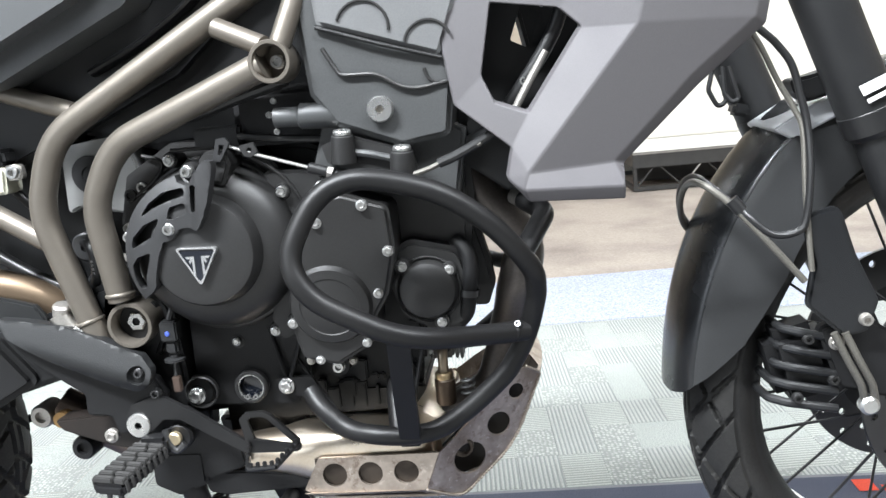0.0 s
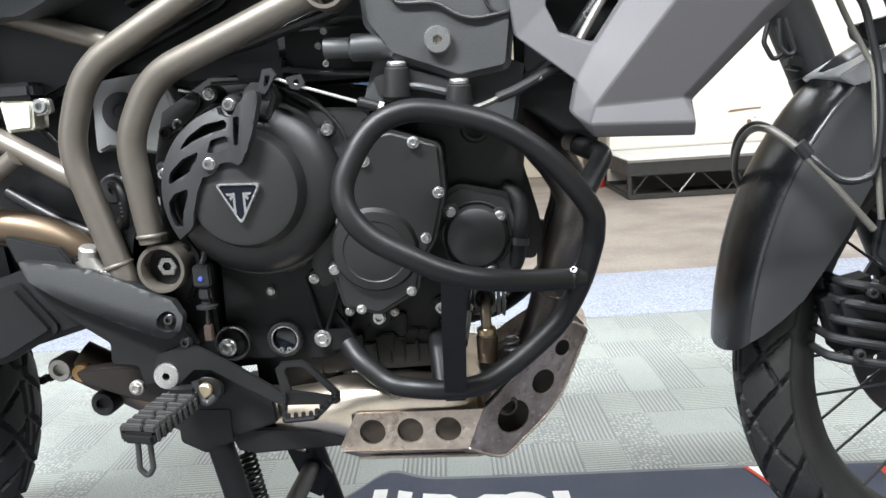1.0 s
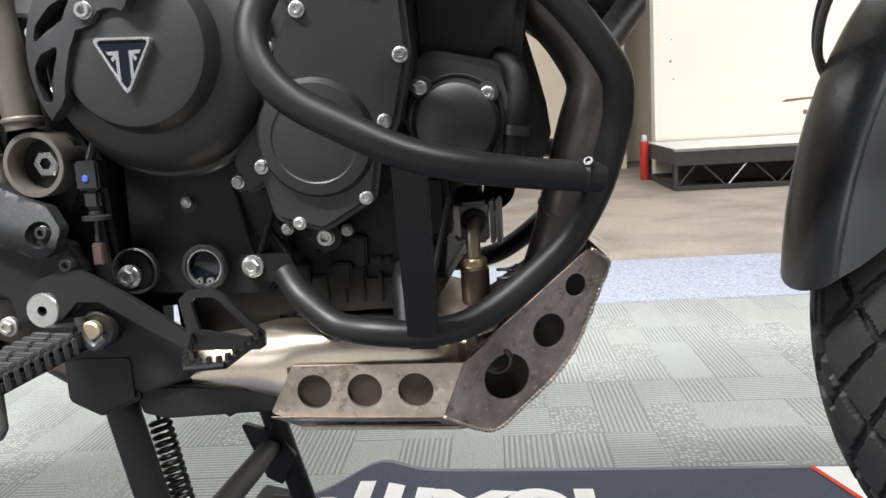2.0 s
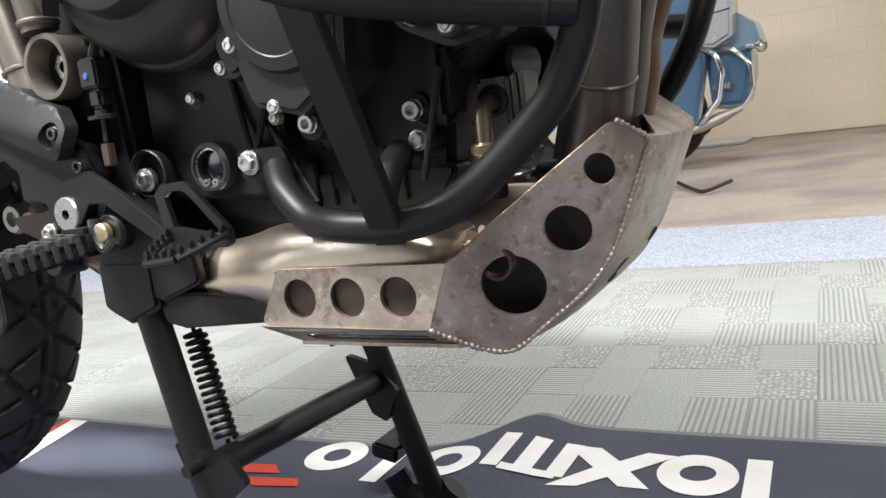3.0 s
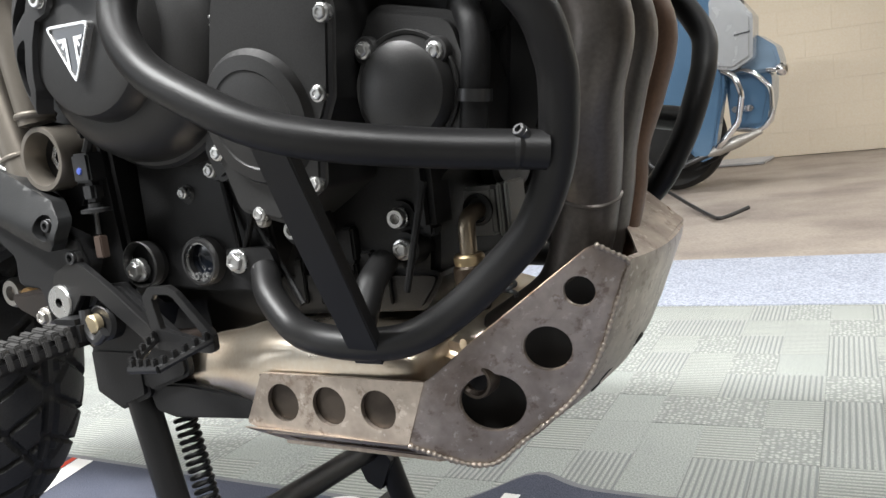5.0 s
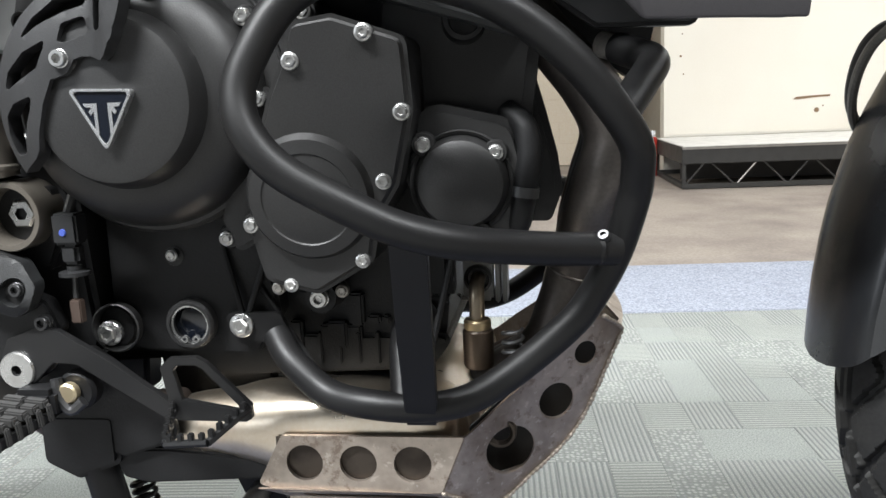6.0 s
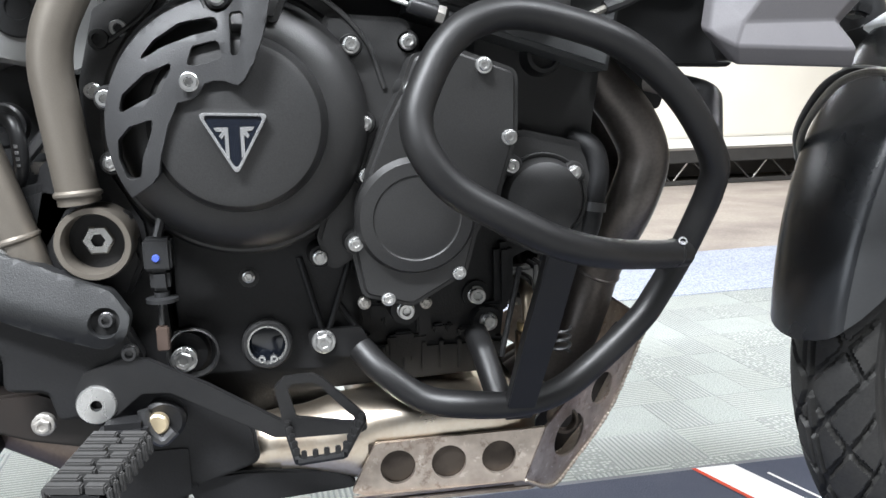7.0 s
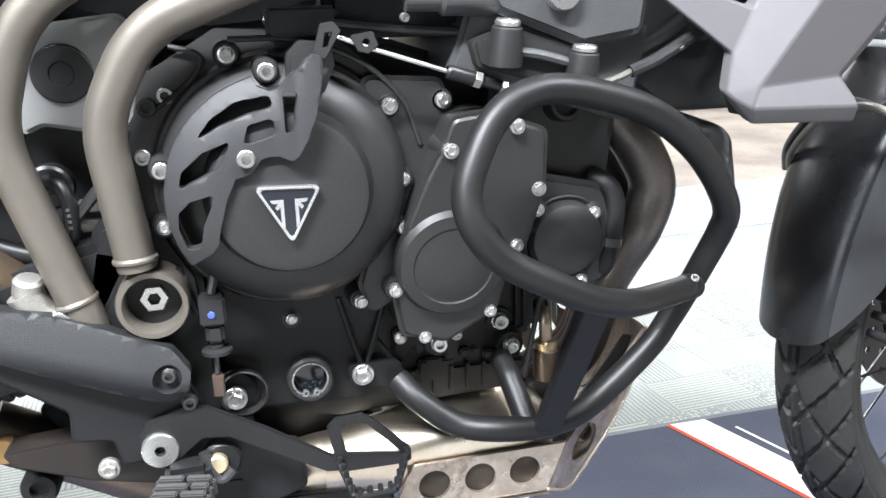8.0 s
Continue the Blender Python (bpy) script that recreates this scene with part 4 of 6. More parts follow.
# bright bolts
for x, y, z, r, kind in ((0.124, -0.104, 0.714, 0.0078, "hex"), (-0.002, -0.112, 0.761, 0.0078, "hex"), (0.026, -0.134, 0.748, 0.0072, "cap"), (-0.052, -0.082, 0.73, 0.0078, "cap"),
                         (-0.059, -0.124, 0.677, 0.0068, "cap"), (-0.074, -0.09, 0.683, 0.0068, "cap"), (-0.063, -0.104, 0.628, 0.0066, "hex"), (0.17, -0.102, 0.716, 0.0076, "hex"),
                         (0.1675, -0.133, 0.6785, 0.0076, "hex"), (0.132, -0.108, 0.653, 0.0068, "hex"), (0.132, -0.108, 0.611, 0.007, "hex"), (0.1205, -0.112, 0.557, 0.007, "hex"),
                         (0.092, -0.094, 0.544, 0.0068, "hex"), (0.032, -0.07, 0.5265, 0.006, "hex"), (0.005, -0.156, 0.687, 0.0072, "cap"),
                         (0.223, -0.1375, 0.6955, 0.0074, "hex"), (0.2455, -0.1265, 0.6395, 0.0074, "hex"), (0.2552, -0.0985, 0.6138, 0.0068, "hex"), (0.31, -0.0975, 0.606, 0.007, "hex"),
                         (0.228, -0.1185, 0.5888, 0.007, "hex"), (0.297, -0.1, 0.544, 0.0068, "hex"), (0.2062, -0.108, 0.527, 0.0066, "hex"), (0.1464, -0.104, 0.5075, 0.0066, "hex"),
                         (0.163, -0.0865, 0.492, 0.0082, "cap"), (0.234, -0.0485, 0.492, 0.0088, "cap"), (0.242, -0.0605, 0.4695, 0.0092, "hex"), (0.128, -0.082, 0.5, 0.0062, "hex"), (0.181, -0.082, 0.497, 0.0062, "hex")):
    bolt("bolt", (x, y, z), r * 0.9, eng, kind, None if (x, z) not in ((0.181, 0.497), (0.128, 0.5)) else ALLOY)
for x, z in ((0.2552, 0.6138), (0.31, 0.606), (0.297, 0.544)):
    part("ear", lathe([(0.0105, -0.03), (0.0098, 0.0), (0.0085, 0.002), (0, 0.002)], (x, -0.096, z), n=20), ENGINE, eng)
# bosses that carry the lower bolts
for x, z, y in ((0.234, 0.492, -0.046), (0.242, 0.4695, -0.058), (0.163, 0.492, -0.084)):
    part("boss", lathe([(0.015, -0.03), (0.013, 0.0), (0, 0.0)], (x, y, z), n=20), ENGINE_ROUGH, eng)

# badge
tri_out = [(0.0082, 0.6655), (0.0588, 0.6635), (0.034, 0.6195)]
cx, cz = 0.0338, 0.6498
inner = [(cx + (x - cx) * 0.86, cz + (z - cz) * 0.86) for x, z in tri_out]
part("badge_rim", plate(rounded(tri_out, 0.0035), -0.1585, -0.15, [rounded(inner, 0.0028)], 0.0006), SILVER, eng, "bright triangular badge rim")
part("badge_face", plate(rounded(inner, 0.0028), -0.1568, -0.15), ENAMEL, eng, "dark enamel badge face")
for s in (-1, 1):
    wing_mark = [(cx + s * 0.0042, 0.6545), (cx + s * 0.0145, 0.6545), (cx + s * 0.0128, 0.6518), (cx + s * 0.0085, 0.6515), (cx + s * 0.0108, 0.6485), (cx + s * 0.0092, 0.6462), (cx + s * 0.0068, 0.6492), (cx + s * 0.0068, 0.6352), (cx + s * 0.0042, 0.6322)]
    part("badge_mark", plate(wing_mark, -0.1574, -0.1569), SILVER, eng, "plain silver shape")

part("case_backing", plate(rounded([(-0.11, 0.62), (0.02, 0.62), (0.02, 0.425), (-0.06, 0.42), (-0.1, 0.45)], 0.01), -0.03, 0.13), ENGINE_ROUGH, eng)
# crankcase surface: ribs, blocks and the sight glass
part("rear_block", plate(rounded([(-0.03, 0.442), (-0.028, 0.57), (0.11, 0.565), (0.122, 0.475), (0.1, 0.437)], 0.012), -0.0655, -0.035, (), 0.003), ENGINE_ROUGH, eng)
part("sight_ring", lathe([(0.0165, -0.01), (0.0215, -0.008), (0.0215, 0.003), (0.0195, 0.006), (0.0172, 0.006), (0.0165, 0.002), (0.0165, -0.01)], (0.044, -0.071, 0.467), n=36), ENGINE, eng)
part("sight_clip", lathe([(0.0152, 0.002), (0.0172, 0.002), (0.0172, 0.0034), (0.0152, 0.0034), (0.0152, 0.002)], (0.044, -0.071, 0.467), n=36), ZINC, eng, "bright circlip")
part("sight_glass", lathe([(0.0165, -0.004), (0.012, -0.003), (0, -0.003)], (0.044, -0.071, 0.467), n=30), ENAMEL, eng)
for s in (-1, 1):
    part("clip_ear", lathe([(0.0032, 0.0), (0.0032, 0.0036), (0.0014, 0.0036), (0.0014, 0)], (0.044 + s * 0.005, -0.073, 0.4545), n=12), ZINC, eng)
for x0, z0, x1, z1 in ((0.075, 0.54, 0.092, 0.474), (0.118, 0.535, 0.096, 0.474), (0.105, 0.5, 0.15, 0.43), (0.27, 0.52, 0.25, 0.44)):
    part("rib", sweep([(x0, -0.066, z0), (x1, -0.074, z1)], 0.0028, 8), ENGINE_ROUGH, eng)
rnd = random.Random(3)
for k in range(15):
    x, z = 0.125 + 0.011 * (k % 12) + rnd.uniform(-0.003, 0.003), 0.432 + 0.018 * (k // 5) + rnd.uniform(0, 0.01)
    w, h = rnd.uniform(0.006, 0.02), rnd.uniform(0.012, 0.035)
    if x > 0.19:
        h = min(h, 0.455 - z) if z < 0.445 else 0.008
    part("casting_pad", box((x, -0.046 - rnd.uniform(0, 0.006), z), (x + w, -0.035, z + h), 0.002), ENGINE_ROUGH, eng)
part("sump", plate(rounded([(0.0, 0.45), (0.27, 0.45), (0.245, 0.418), (0.07, 0.412), (0.02, 0.425)], 0.01), -0.046, 0.14, (), 0.005), ENGINE_ROUGH, eng)
for k in range(6):
    part("fin", box((0.13 + 0.017 * k, -0.05, 0.424), (0.134 + 0.017 * k, -0.035, 0.452), 0.001), ENGINE_ROUGH, eng)
# step between the clutch side and the crank cover
part("side_web", plate(rounded([(0.1, 0.74), (0.17, 0.735), (0.185, 0.7), (0.15, 0.655), (0.135, 0.6), (0.125, 0.545), (0.1, 0.53), (0.09, 0.56), (0.12, 0.65)], 0.01), -0.098, -0.06, (), 0.004), ENGINE, eng)
part("rear_web", plate(rounded([(-0.085, 0.69), (-0.07, 0.745), (-0.01, 0.78), (0.08, 0.775), (0.12, 0.74), (0.1, 0.72), (0.0, 0.745), (-0.05, 0.71), (-0.07, 0.63), (-0.085, 0.62)], 0.008), -0.085, -0.03, (), 0.004), ENGINE, eng)
part("web_rib", sweep(smooth_way([(-0.06, -0.086, 0.72), (-0.03, -0.088, 0.742), (-0.022, -0.09, 0.76), (-0.045, -0.088, 0.768)], 5), 0.0022, 8), ENGINE, eng)
part("hollow_boss", lathe([(0.0045, -0.008), (0.0045, 0.004), (0.0072, 0.004), (0.008, 0.002), (0.0085, -0.02)], (-0.067, -0.085, 0.722), n=20), ENGINE, eng)
part("top_edge", sweep(smooth_way([(0.0, -0.108, 0.772), (0.05, -0.104, 0.77), (0.1, -0.1, 0.752), (0.135, -0.098, 0.72), (0.15, -0.098, 0.68)], 5), 0.0024, 8), ENGINE, eng)
# pump housing beside the round pump cover
part("pump_housing", plate(rounded([(0.245, 0.63), (0.262, 0.645), (0.325, 0.63), (0.338, 0.58), (0.33, 0.535), (0.29, 0.53), (0.25, 0.55), (0.238, 0.59)], 0.022), -0.092, -0.05, (), 0.006, seg=4), ENGINE, eng)
part("pump_rim", lathe([(0.0372, -0.004), (0.0405, -0.003), (0.0405, 0.001), (0.0395, 0.0022), (0.0372, 0.001)], (0.283, -0.0935, 0.5835), n=40), ENGINE, eng)
part("upper_case", plate(rounded([(0.235, 0.6), (0.335, 0.62), (0.345, 0.69), (0.34, 0.77), (0.23, 0.77), (0.22, 0.7)], 0.012), -0.07, -0.03, (), 0.01, seg=4), ENGINE, eng)
part("water_stub", lathe([(0.017, -0.03), (0.017, 0.01), (0.0155, 0.013), (0.012, 0.0135), (0.011, 0.008), (0, 0.008)], (0.287, -0.07, 0.704), (0.1, -1, 0.1), 26), ENGINE, eng)
part("side_duct", plate(rounded([(0.316, 0.672), (0.338, 0.667), (0.349, 0.627), (0.3565, 0.597), (0.36, 0.569), (0.35, 0.542), (0.31, 0.543), (0.295, 0.6)], 0.008), -0.03, 0.0, (), 0.008, seg=4), ENGINE, eng)
part("water_hose", sweep(smooth_way([(0.318, -0.07, 0.635), (0.331, -0.084, 0.625), (0.335, -0.088, 0.605), (0.331, -0.088, 0.578), (0.326, -0.086, 0.552), (0.316, -0.074, 0.538)], 5), 0.0098, 16), ENGINE_ROUGH, eng, "black rubber water hose")
part("hose_clamp", lathe([(0.0108, -0.004), (0.0118, -0.004), (0.0118, 0.004), (0.0108, 0.004)], (0.3305, -0.088, 0.575), (0.15, 0, 1), 22), DARKSTEEL, eng)
part("oil_cooler_block", box((0.25, -0.056, 0.48), (0.268, -0.02, 0.54), 0.006), ENGINE_ROUGH, eng)
part("filter_flange", box((0.272, -0.0145, 0.47), (0.2985, 0.006, 0.5085), 0.003), INNERGREY, eng, "dull alloy flange")
part("filter_rib", box((0.3, -0.012, 0.468), (0.3042, 0.02, 0.51), 0.0015), INNERGREY, eng)
part("filter_rib", box((0.3062, -0.011, 0.467), (0.3104, 0.02, 0.511), 0.0015), INNERGREY, eng)
part("flange_bore", lathe([(0.0125, 0.0), (0.0125, 0.003), (0.01, 0.004), (0.009, 0.001), (0, 0.001)], (0.2855, -0.0145, 0.491), n=20), ENGINE, eng)
part("flange_clip", sweep([(0.268, -0.018, 0.478), (0.272, -0.02, 0.4745), (0.28, -0.021, 0.4745)], 0.0016, 8), ZINC, eng)
part("oil_filter", lathe([(0.026, -0.05), (0.026, 0.0), (0.023, 0.006), (0.018, 0.006)], (0.302, 0.03, 0.52), (0.6, -0.7, 0), 30), ENGINE, eng)
part("oxygen_sensor", sweep(bend([(0.2855, -0.012, 0.491), (0.2858, -0.037, 0.489), (0.286, -0.039, 0.458)], 0.016, 9), 0.0066, 16), WARMSTEEL, eng, "bent steel sensor stub")
part("sensor_nut", lathe([(0.0112, 0), (0.0118, 0.002), (0.0118, 0.0065), (0.0105, 0.0085), (0, 0.0085)], (0.286, -0.039, 0.453), (0, 0, 1), 24), BRASS, eng)
part("sensor_body", lathe([(0.012, 0.0), (0.0132, 0.003), (0.0132, 0.032), (0.0115, 0.034), (0, 0.034)], (0.2862, -0.0385, 0.419), (0, 0, 1), 24), SENSOR, eng, "dark brown sensor body")
part("sensor_coil", sweep([(0.316 + 0.0085 * math.cos(a), -0.046 + 0.0085 * math.sin(a), 0.43 + 0.0013 * a) for a in (0.4 * k for k in range(48))], 0.0016, 6), DARKSTEEL, eng, "bright coil spring")

# cylinder head surface
part("cam_cover", plate(rounded([(0.197, 0.893), (0.326, 0.85), (0.345, 0.9), (0.36, 0.985), (0.19, 0.985)], 0.006), -0.152, -0.13, (), 0.004), mat("cam_cover_paint", (0.15, 0.152, 0.154), 0.48, 0.3, 0.5, 0.3, 900, 0.0002), eng, "dark grey cam cover")
part("gasket_line", sweep(smooth_way([(0.196, -0.149, 0.89), (0.26, -0.151, 0.868), (0.328, -0.149, 0.847)], 5), 0.0025, 8), ENGINE_ROUGH, eng)
part("cover_step", sweep(smooth_way([(0.2, -0.146, 0.868), (0.213, -0.147, 0.845), (0.222, -0.148, 0.838), (0.255, -0.148, 0.836), (0.28, -0.148, 0.822), (0.3, -0.148, 0.818), (0.33, -0.146, 0.822)], 5), 0.0024, 8), ENGINE, eng)
part("cover_arc", sweep([(x, -0.153, z) for x, z in circle(0.247, 0.885, 0.028, 16, 160, -10)], 0.0016, 6), ENGINE, eng)
part("cover_arc", sweep([(x, -0.153, z) for x, z in circle(0.315, 0.862, 0.025, 14, 170, 20)], 0.0016, 6), ENGINE, eng)
part("cover_arc", sweep([(x, -0.147, z) for x, z in circle(0.325, 0.838, 0.017, 12, 180, 340)], 0.0018, 6), ENGINE, eng)
part("big_plug", lathe([(0.0142, -0.01), (0.0142, 0.004), (0.013, 0.006), (0.0045, 0.0062)], (0.257, -0.148, 0.799), n=30), ZINC, eng, "large bright plug screw")
part("plug_socket", lathe([(0.0046, 0.0062), (0.0042, 0.002), (0, 0.002)], (0.257, -0.148, 0.799), n=6), ALLOY, eng)
for x, y, z in ((0.212, -0.147, 0.781), (0.276, -0.149, 0.759)):
    part("stud_boss", lathe([(0.0145, -0.03), (0.013, -0.006), (0.0122, -0.001), (0.011, 0.0), (0, 0.0)], (x, y, z - 0.006), (0.06, -0.12, 1), 18), ENGINE, eng)
    part("stud_head", lathe([(0.0102, 0.0), (0.0102, 0.003), (0.009, 0.0045), (0.0045, 0.0045), (0.004, 0.001), (0, 0.001)], (x, y, z - 0.005), (0.06, -0.12, 1), 18), ZINC, eng)
part("head_flange", plate(rounded([(0.185, 0.765), (0.215, 0.775), (0.285, 0.752), (0.29, 0.73), (0.265, 0.722), (0.19, 0.745)], 0.005), -0.14, -0.1, (), 0.003), ENGINE, eng)
part("flange_rib", sweep(smooth_way([(0.222, -0.143, 0.755), (0.24, -0.145, 0.752), (0.268, -0.145, 0.744)], 4), 0.004, 8), HEADPAINT, eng)
part("throttle_pipe", lathe([(0.012, 0), (0.0145, 0.004), (0.0145, 0.045), (0.011, 0.048), (0.011, 0.075), (0, 0.075)], (0.21, -0.13, 0.797), (-1, 0, 0.03), 22), HEADPAINT, eng)
for x, z in ((0.135, 0.818), (0.135, 0.784), (0.128, 0.803)):
    bolt("bolt", (x, -0.128, z), 0.0036, eng, "cap")
part("throttle_body", box((0.075, -0.1, 0.768), (0.2, 0.1, 0.835), 0.01), ENGINE_ROUGH, eng)
part("harness", sweep(smooth_way([(0.03, -0.085, 0.785), (0.08, -0.105, 0.782), (0.13, -0.112, 0.776), (0.2, -0.115, 0.77)], 5), 0.0045, 10), HOSE, eng)
part("harness", sweep(smooth_way([(-0.04, -0.06, 0.81), (0.03, -0.1, 0.81), (0.09, -0.11, 0.825), (0.15, -0.12, 0.84)], 5), 0.007, 10), HOSE, eng)
part("connector", box((0.03, -0.11, 0.772), (0.085, -0.08, 0.795), 0.003), DARKPL, eng)

part("actuator_housing", plate(rounded([(0.04, 0.738), (0.068, 0.728), (0.078, 0.752), (0.074, 0.768), (0.052, 0.77), (0.042, 0.76)], 0.006), -0.137, -0.085, (), 0.004), ENGINE, eng)
# clutch lever and cable
part("lever_arm", plate(rounded([(0.06, 0.757), (0.07, 0.756), (0.083, 0.776), (0.078, 0.783), (0.068, 0.782)], 0.002), -0.142, -0.137, [rounded([(0.0685, 0.764), (0.0725, 0.765), (0.0765, 0.775), (0.071, 0.775)], 0.001)], 0.0006), DARKSTEEL, eng, "dark steel clutch lever")
part("cable_bracket", plate(rounded([(0.09, 0.772), (0.108, 0.775), (0.112, 0.764), (0.104, 0.758), (0.096, 0.76)], 0.002), -0.136, -0.132, [circle(0.1025, 0.7665, 0.0028, 10)], 0.0005), ENGINE, eng)
part("cable", sweep([(0.075, -0.134, 0.774), (0.106, -0.133, 0.762), (0.169, -0.132, 0.741)], 0.0019, 8), ZINC, eng, "bare steel clutch cable")
part("cable_sleeve", lathe([(0.0045, 0), (0.006, 0.002), (0.006, 0.03), (0.0045, 0.032), (0.0045, 0.05), (0, 0.05)], (0.166, -0.132, 0.742), (0.049, 0, -0.0155), 14), HOSE, eng)
part("cable_nut", lathe([(0.0072, 0), (0.0072, 0.006), (0, 0.006)], (0.188, -0.132, 0.735), (0.049, 0, -0.0155), 6), ALLOY, eng)
part("cable_nut", lathe([(0.0064, 0), (0.0064, 0.005), (0, 0.005)], (0.21, -0.132, 0.728), (0.049, 0, -0.0155), 6), ZINC, eng)
part("breather_wire", sweep(smooth_way([(0.263, -0.15, 0.722), (0.3, -0.152, 0.73), (0.33, -0.152, 0.742), (0.362, -0.15, 0.754)], 5), 0.003, 8), GREYHOSE, eng, "thin grey cable")
part("breather_sleeve", sweep(smooth_way([(0.315, -0.152, 0.736), (0.34, -0.151, 0.7455), (0.4, -0.14, 0.775)], 5), 0.0055, 10), HOSE, eng)

# --- exhaust ---
ex = new("exhaust")
ex.parent = bike
tagged(ex, "heat-tinted steel exhaust")
for lane, skin in ((0, HEADER), (1, HEADER), (2, RUSTPIPE)):
    top, low, fore = -0.036 + 0.056 * lane, 0.008 + 0.016 * lane, 0.004 * lane
    pipe = smooth_way([(0.325, top, 0.775), (0.331, top, 0.727), (0.354, top, 0.687), (0.384, top, 0.65), (0.4, top, 0.612), (0.3895, top * 0.95 + low * 0.05, 0.571), (0.378, 0.45 * top + 0.55 * low, 0.53), (0.3685 + fore, 0.1 * top + 0.9 * low, 0.497), (0.359 + fore, low, 0.462), (0.339 + fore, low, 0.42), (0.285, low, 0.384)], 6)
    part("header_pipe", sweep(pipe, [0.0175 + 0.006 * max(0, min(1, (k - 6) / 12)) for k in range(len(pipe))], 24), skin, ex, "rust-brown header pipe" if lane == 2 else "dull brown-black header pipe")
part("header_weld", lathe([(0.0232, -0.002), (0.0246, -0.001), (0.025, 0.0), (0.0246, 0.001), (0.0232, 0.002)], (0.3689, 0.0031, 0.4985), (0.3, -0.43, 1), 32), HEADER, ex)
box_out = rounded([(0.118, 0.395), (0.128, 0.412), (0.235, 0.408), (0.285, 0.395), (0.29, 0.36), (0.24, 0.345), (0.125, 0.345), (0.115, 0.365)], 0.012)
part("collector_box", plate(box_out, -0.066, 0.15, (), 0.026, seg=7), COLLECT, ex, "gold-tinted steel collector box")


def loft(stations, n=40):
    """A body along x from rounded sections: x, centre y, centre z, half width, half height, squareness."""
    bm = bmesh.new()
    rings = []
    for x, yc, zc, a, b, sq in stations:
        ring = []
        for k in range(n):
            t = 2 * math.pi * k / n
            c, s = math.cos(t), math.sin(t)
            ring.append(bm.verts.new((x, yc + a * math.copysign(abs(c) ** (2 / sq), c), zc + b * math.copysign(abs(s) ** (2 / sq), s))))
        rings.append(ring)
    for p, q in zip(rings, rings[1:]):
        for k in range(n):
            bm.faces.new((p[k], p[(k + 1) % n], q[(k + 1) % n], q[k]))
    bm.faces.new(rings[0])
    bm.faces.new(rings[-1])
    return bm


part("collector_bell", loft([(0.05, -0.064, 0.3745, 0.0285, 0.0285, 2), (0.064, -0.064, 0.375, 0.0295, 0.0295, 2), (0.08, -0.064, 0.3755, 0.0325, 0.0325, 2), (0.092, -0.064, 0.376, 0.036, 0.0355, 2), (0.104, -0.064, 0.3765, 0.0385, 0.0372, 2.1), (0.118, -0.064, 0.3765, 0.0405, 0.0372, 2.5), (0.132, -0.064, 0.3765, 0.0414, 0.0368, 3.6), (0.16, -0.064, 0.376, 0.0416, 0.036, 5), (0.2, -0.064, 0.3755, 0.0416, 0.0355, 5.5), (0.24, -0.064, 0.375, 0.0416, 0.034, 5.5), (0.258, -0.062, 0.375, 0.04, 0.031, 4), (0.27, -0.06, 0.375, 0.036, 0.026, 2.6)], 48), COLLECT, ex, sharp=60)
part("collector_cone", sweep(smooth_way([(0.075, -0.062, 0.377), (0.05, -0.06, 0.3735), (0.03, -0.056, 0.368)], 4), 0.0288, 24), COLLECT, ex)
part("mid_pipe", sweep(smooth_way([(0.04, -0.058, 0.37), (-0.02, -0.05, 0.357), (-0.08, -0.04, 0.36), (-0.16, -0.02, 0.39), (-0.24, -0.03, 0.44)], 6), 0.0265, 22), mat("brown_steel", (0.2, 0.16, 0.135), 0.36, 0.9, 0.5, 0.2, 300, 0.0001, stain=(0.1, 0.07, 0.055), stain_scale=16), ex)
part("front_seam", sweep(smooth_way([(0.29, -0.07, 0.4), (0.3, -0.03, 0.395), (0.3, 0.03, 0.395)], 4), 0.004, 8), COLLECT, ex)
part("tail_pipe", sweep(smooth_way([(-0.17, -0.05, 0.56), (-0.21, -0.065, 0.595), (-0.255, -0.075, 0.618), (-0.33, -0.085, 0.63), (-0.42, -0.1, 0.64)], 6), 0.021, 22), mat("tan_steel", (0.17, 0.125, 0.085), 0.48, 0.8, stain=(0.1, 0.065, 0.04)), ex, "tan heat-tinted tail pipe")

# --- rest of the frame and rear fittings ---
part("ring_nut", lathe([(0.0125, -0.02), (0.0125, -0.006), (0.011, -0.004), (0.0055, -0.004)], (-0.078, -0.107, 0.569), n=6), ZINC, fr, "bright hexagon nut")
part("ring_bore", lathe([(0.0056, -0.004), (0.0056, -0.016), (0, -0.016)], (-0.078, -0.107, 0.569), n=14), BLACKHOLE, fr)
part("ring_floor", lathe([(0.0228, -0.0185), (0, -0.0185)], (-0.078, -0.107, 0.569), n=30), BLACKHOLE, fr)
bolt("bolt", (0.148, -0.138, 0.859), 0.0075, fr, "cap")
part("weld_ring", lathe([(0.0158, -0.003), (0.0178, -0.001), (0.0178, 0.001), (0.0158, 0.003)], (-0.0868, -0.1125, 0.607), (-0.06, 0.03, 1), 26), FRAME, fr)
part("weld_ring", lathe([(0.0158, -0.003), (0.0178, -0.001), (0.0178, 0.001), (0.0158, 0.003)], (-0.137, -0.1, 0.573), (-0.27, 0, 1), 26), FRAME, fr)
part("lower_casting", plate(rounded([(-0.155, 0.575), (-0.12, 0.56), (-0.1, 0.595), (-0.055, 0.59), (-0.045, 0.55), (-0.06, 0.52), (-0.14, 0.53)], 0.008), -0.1, -0.02, (), 0.006), ENGINE_ROUGH, fr)
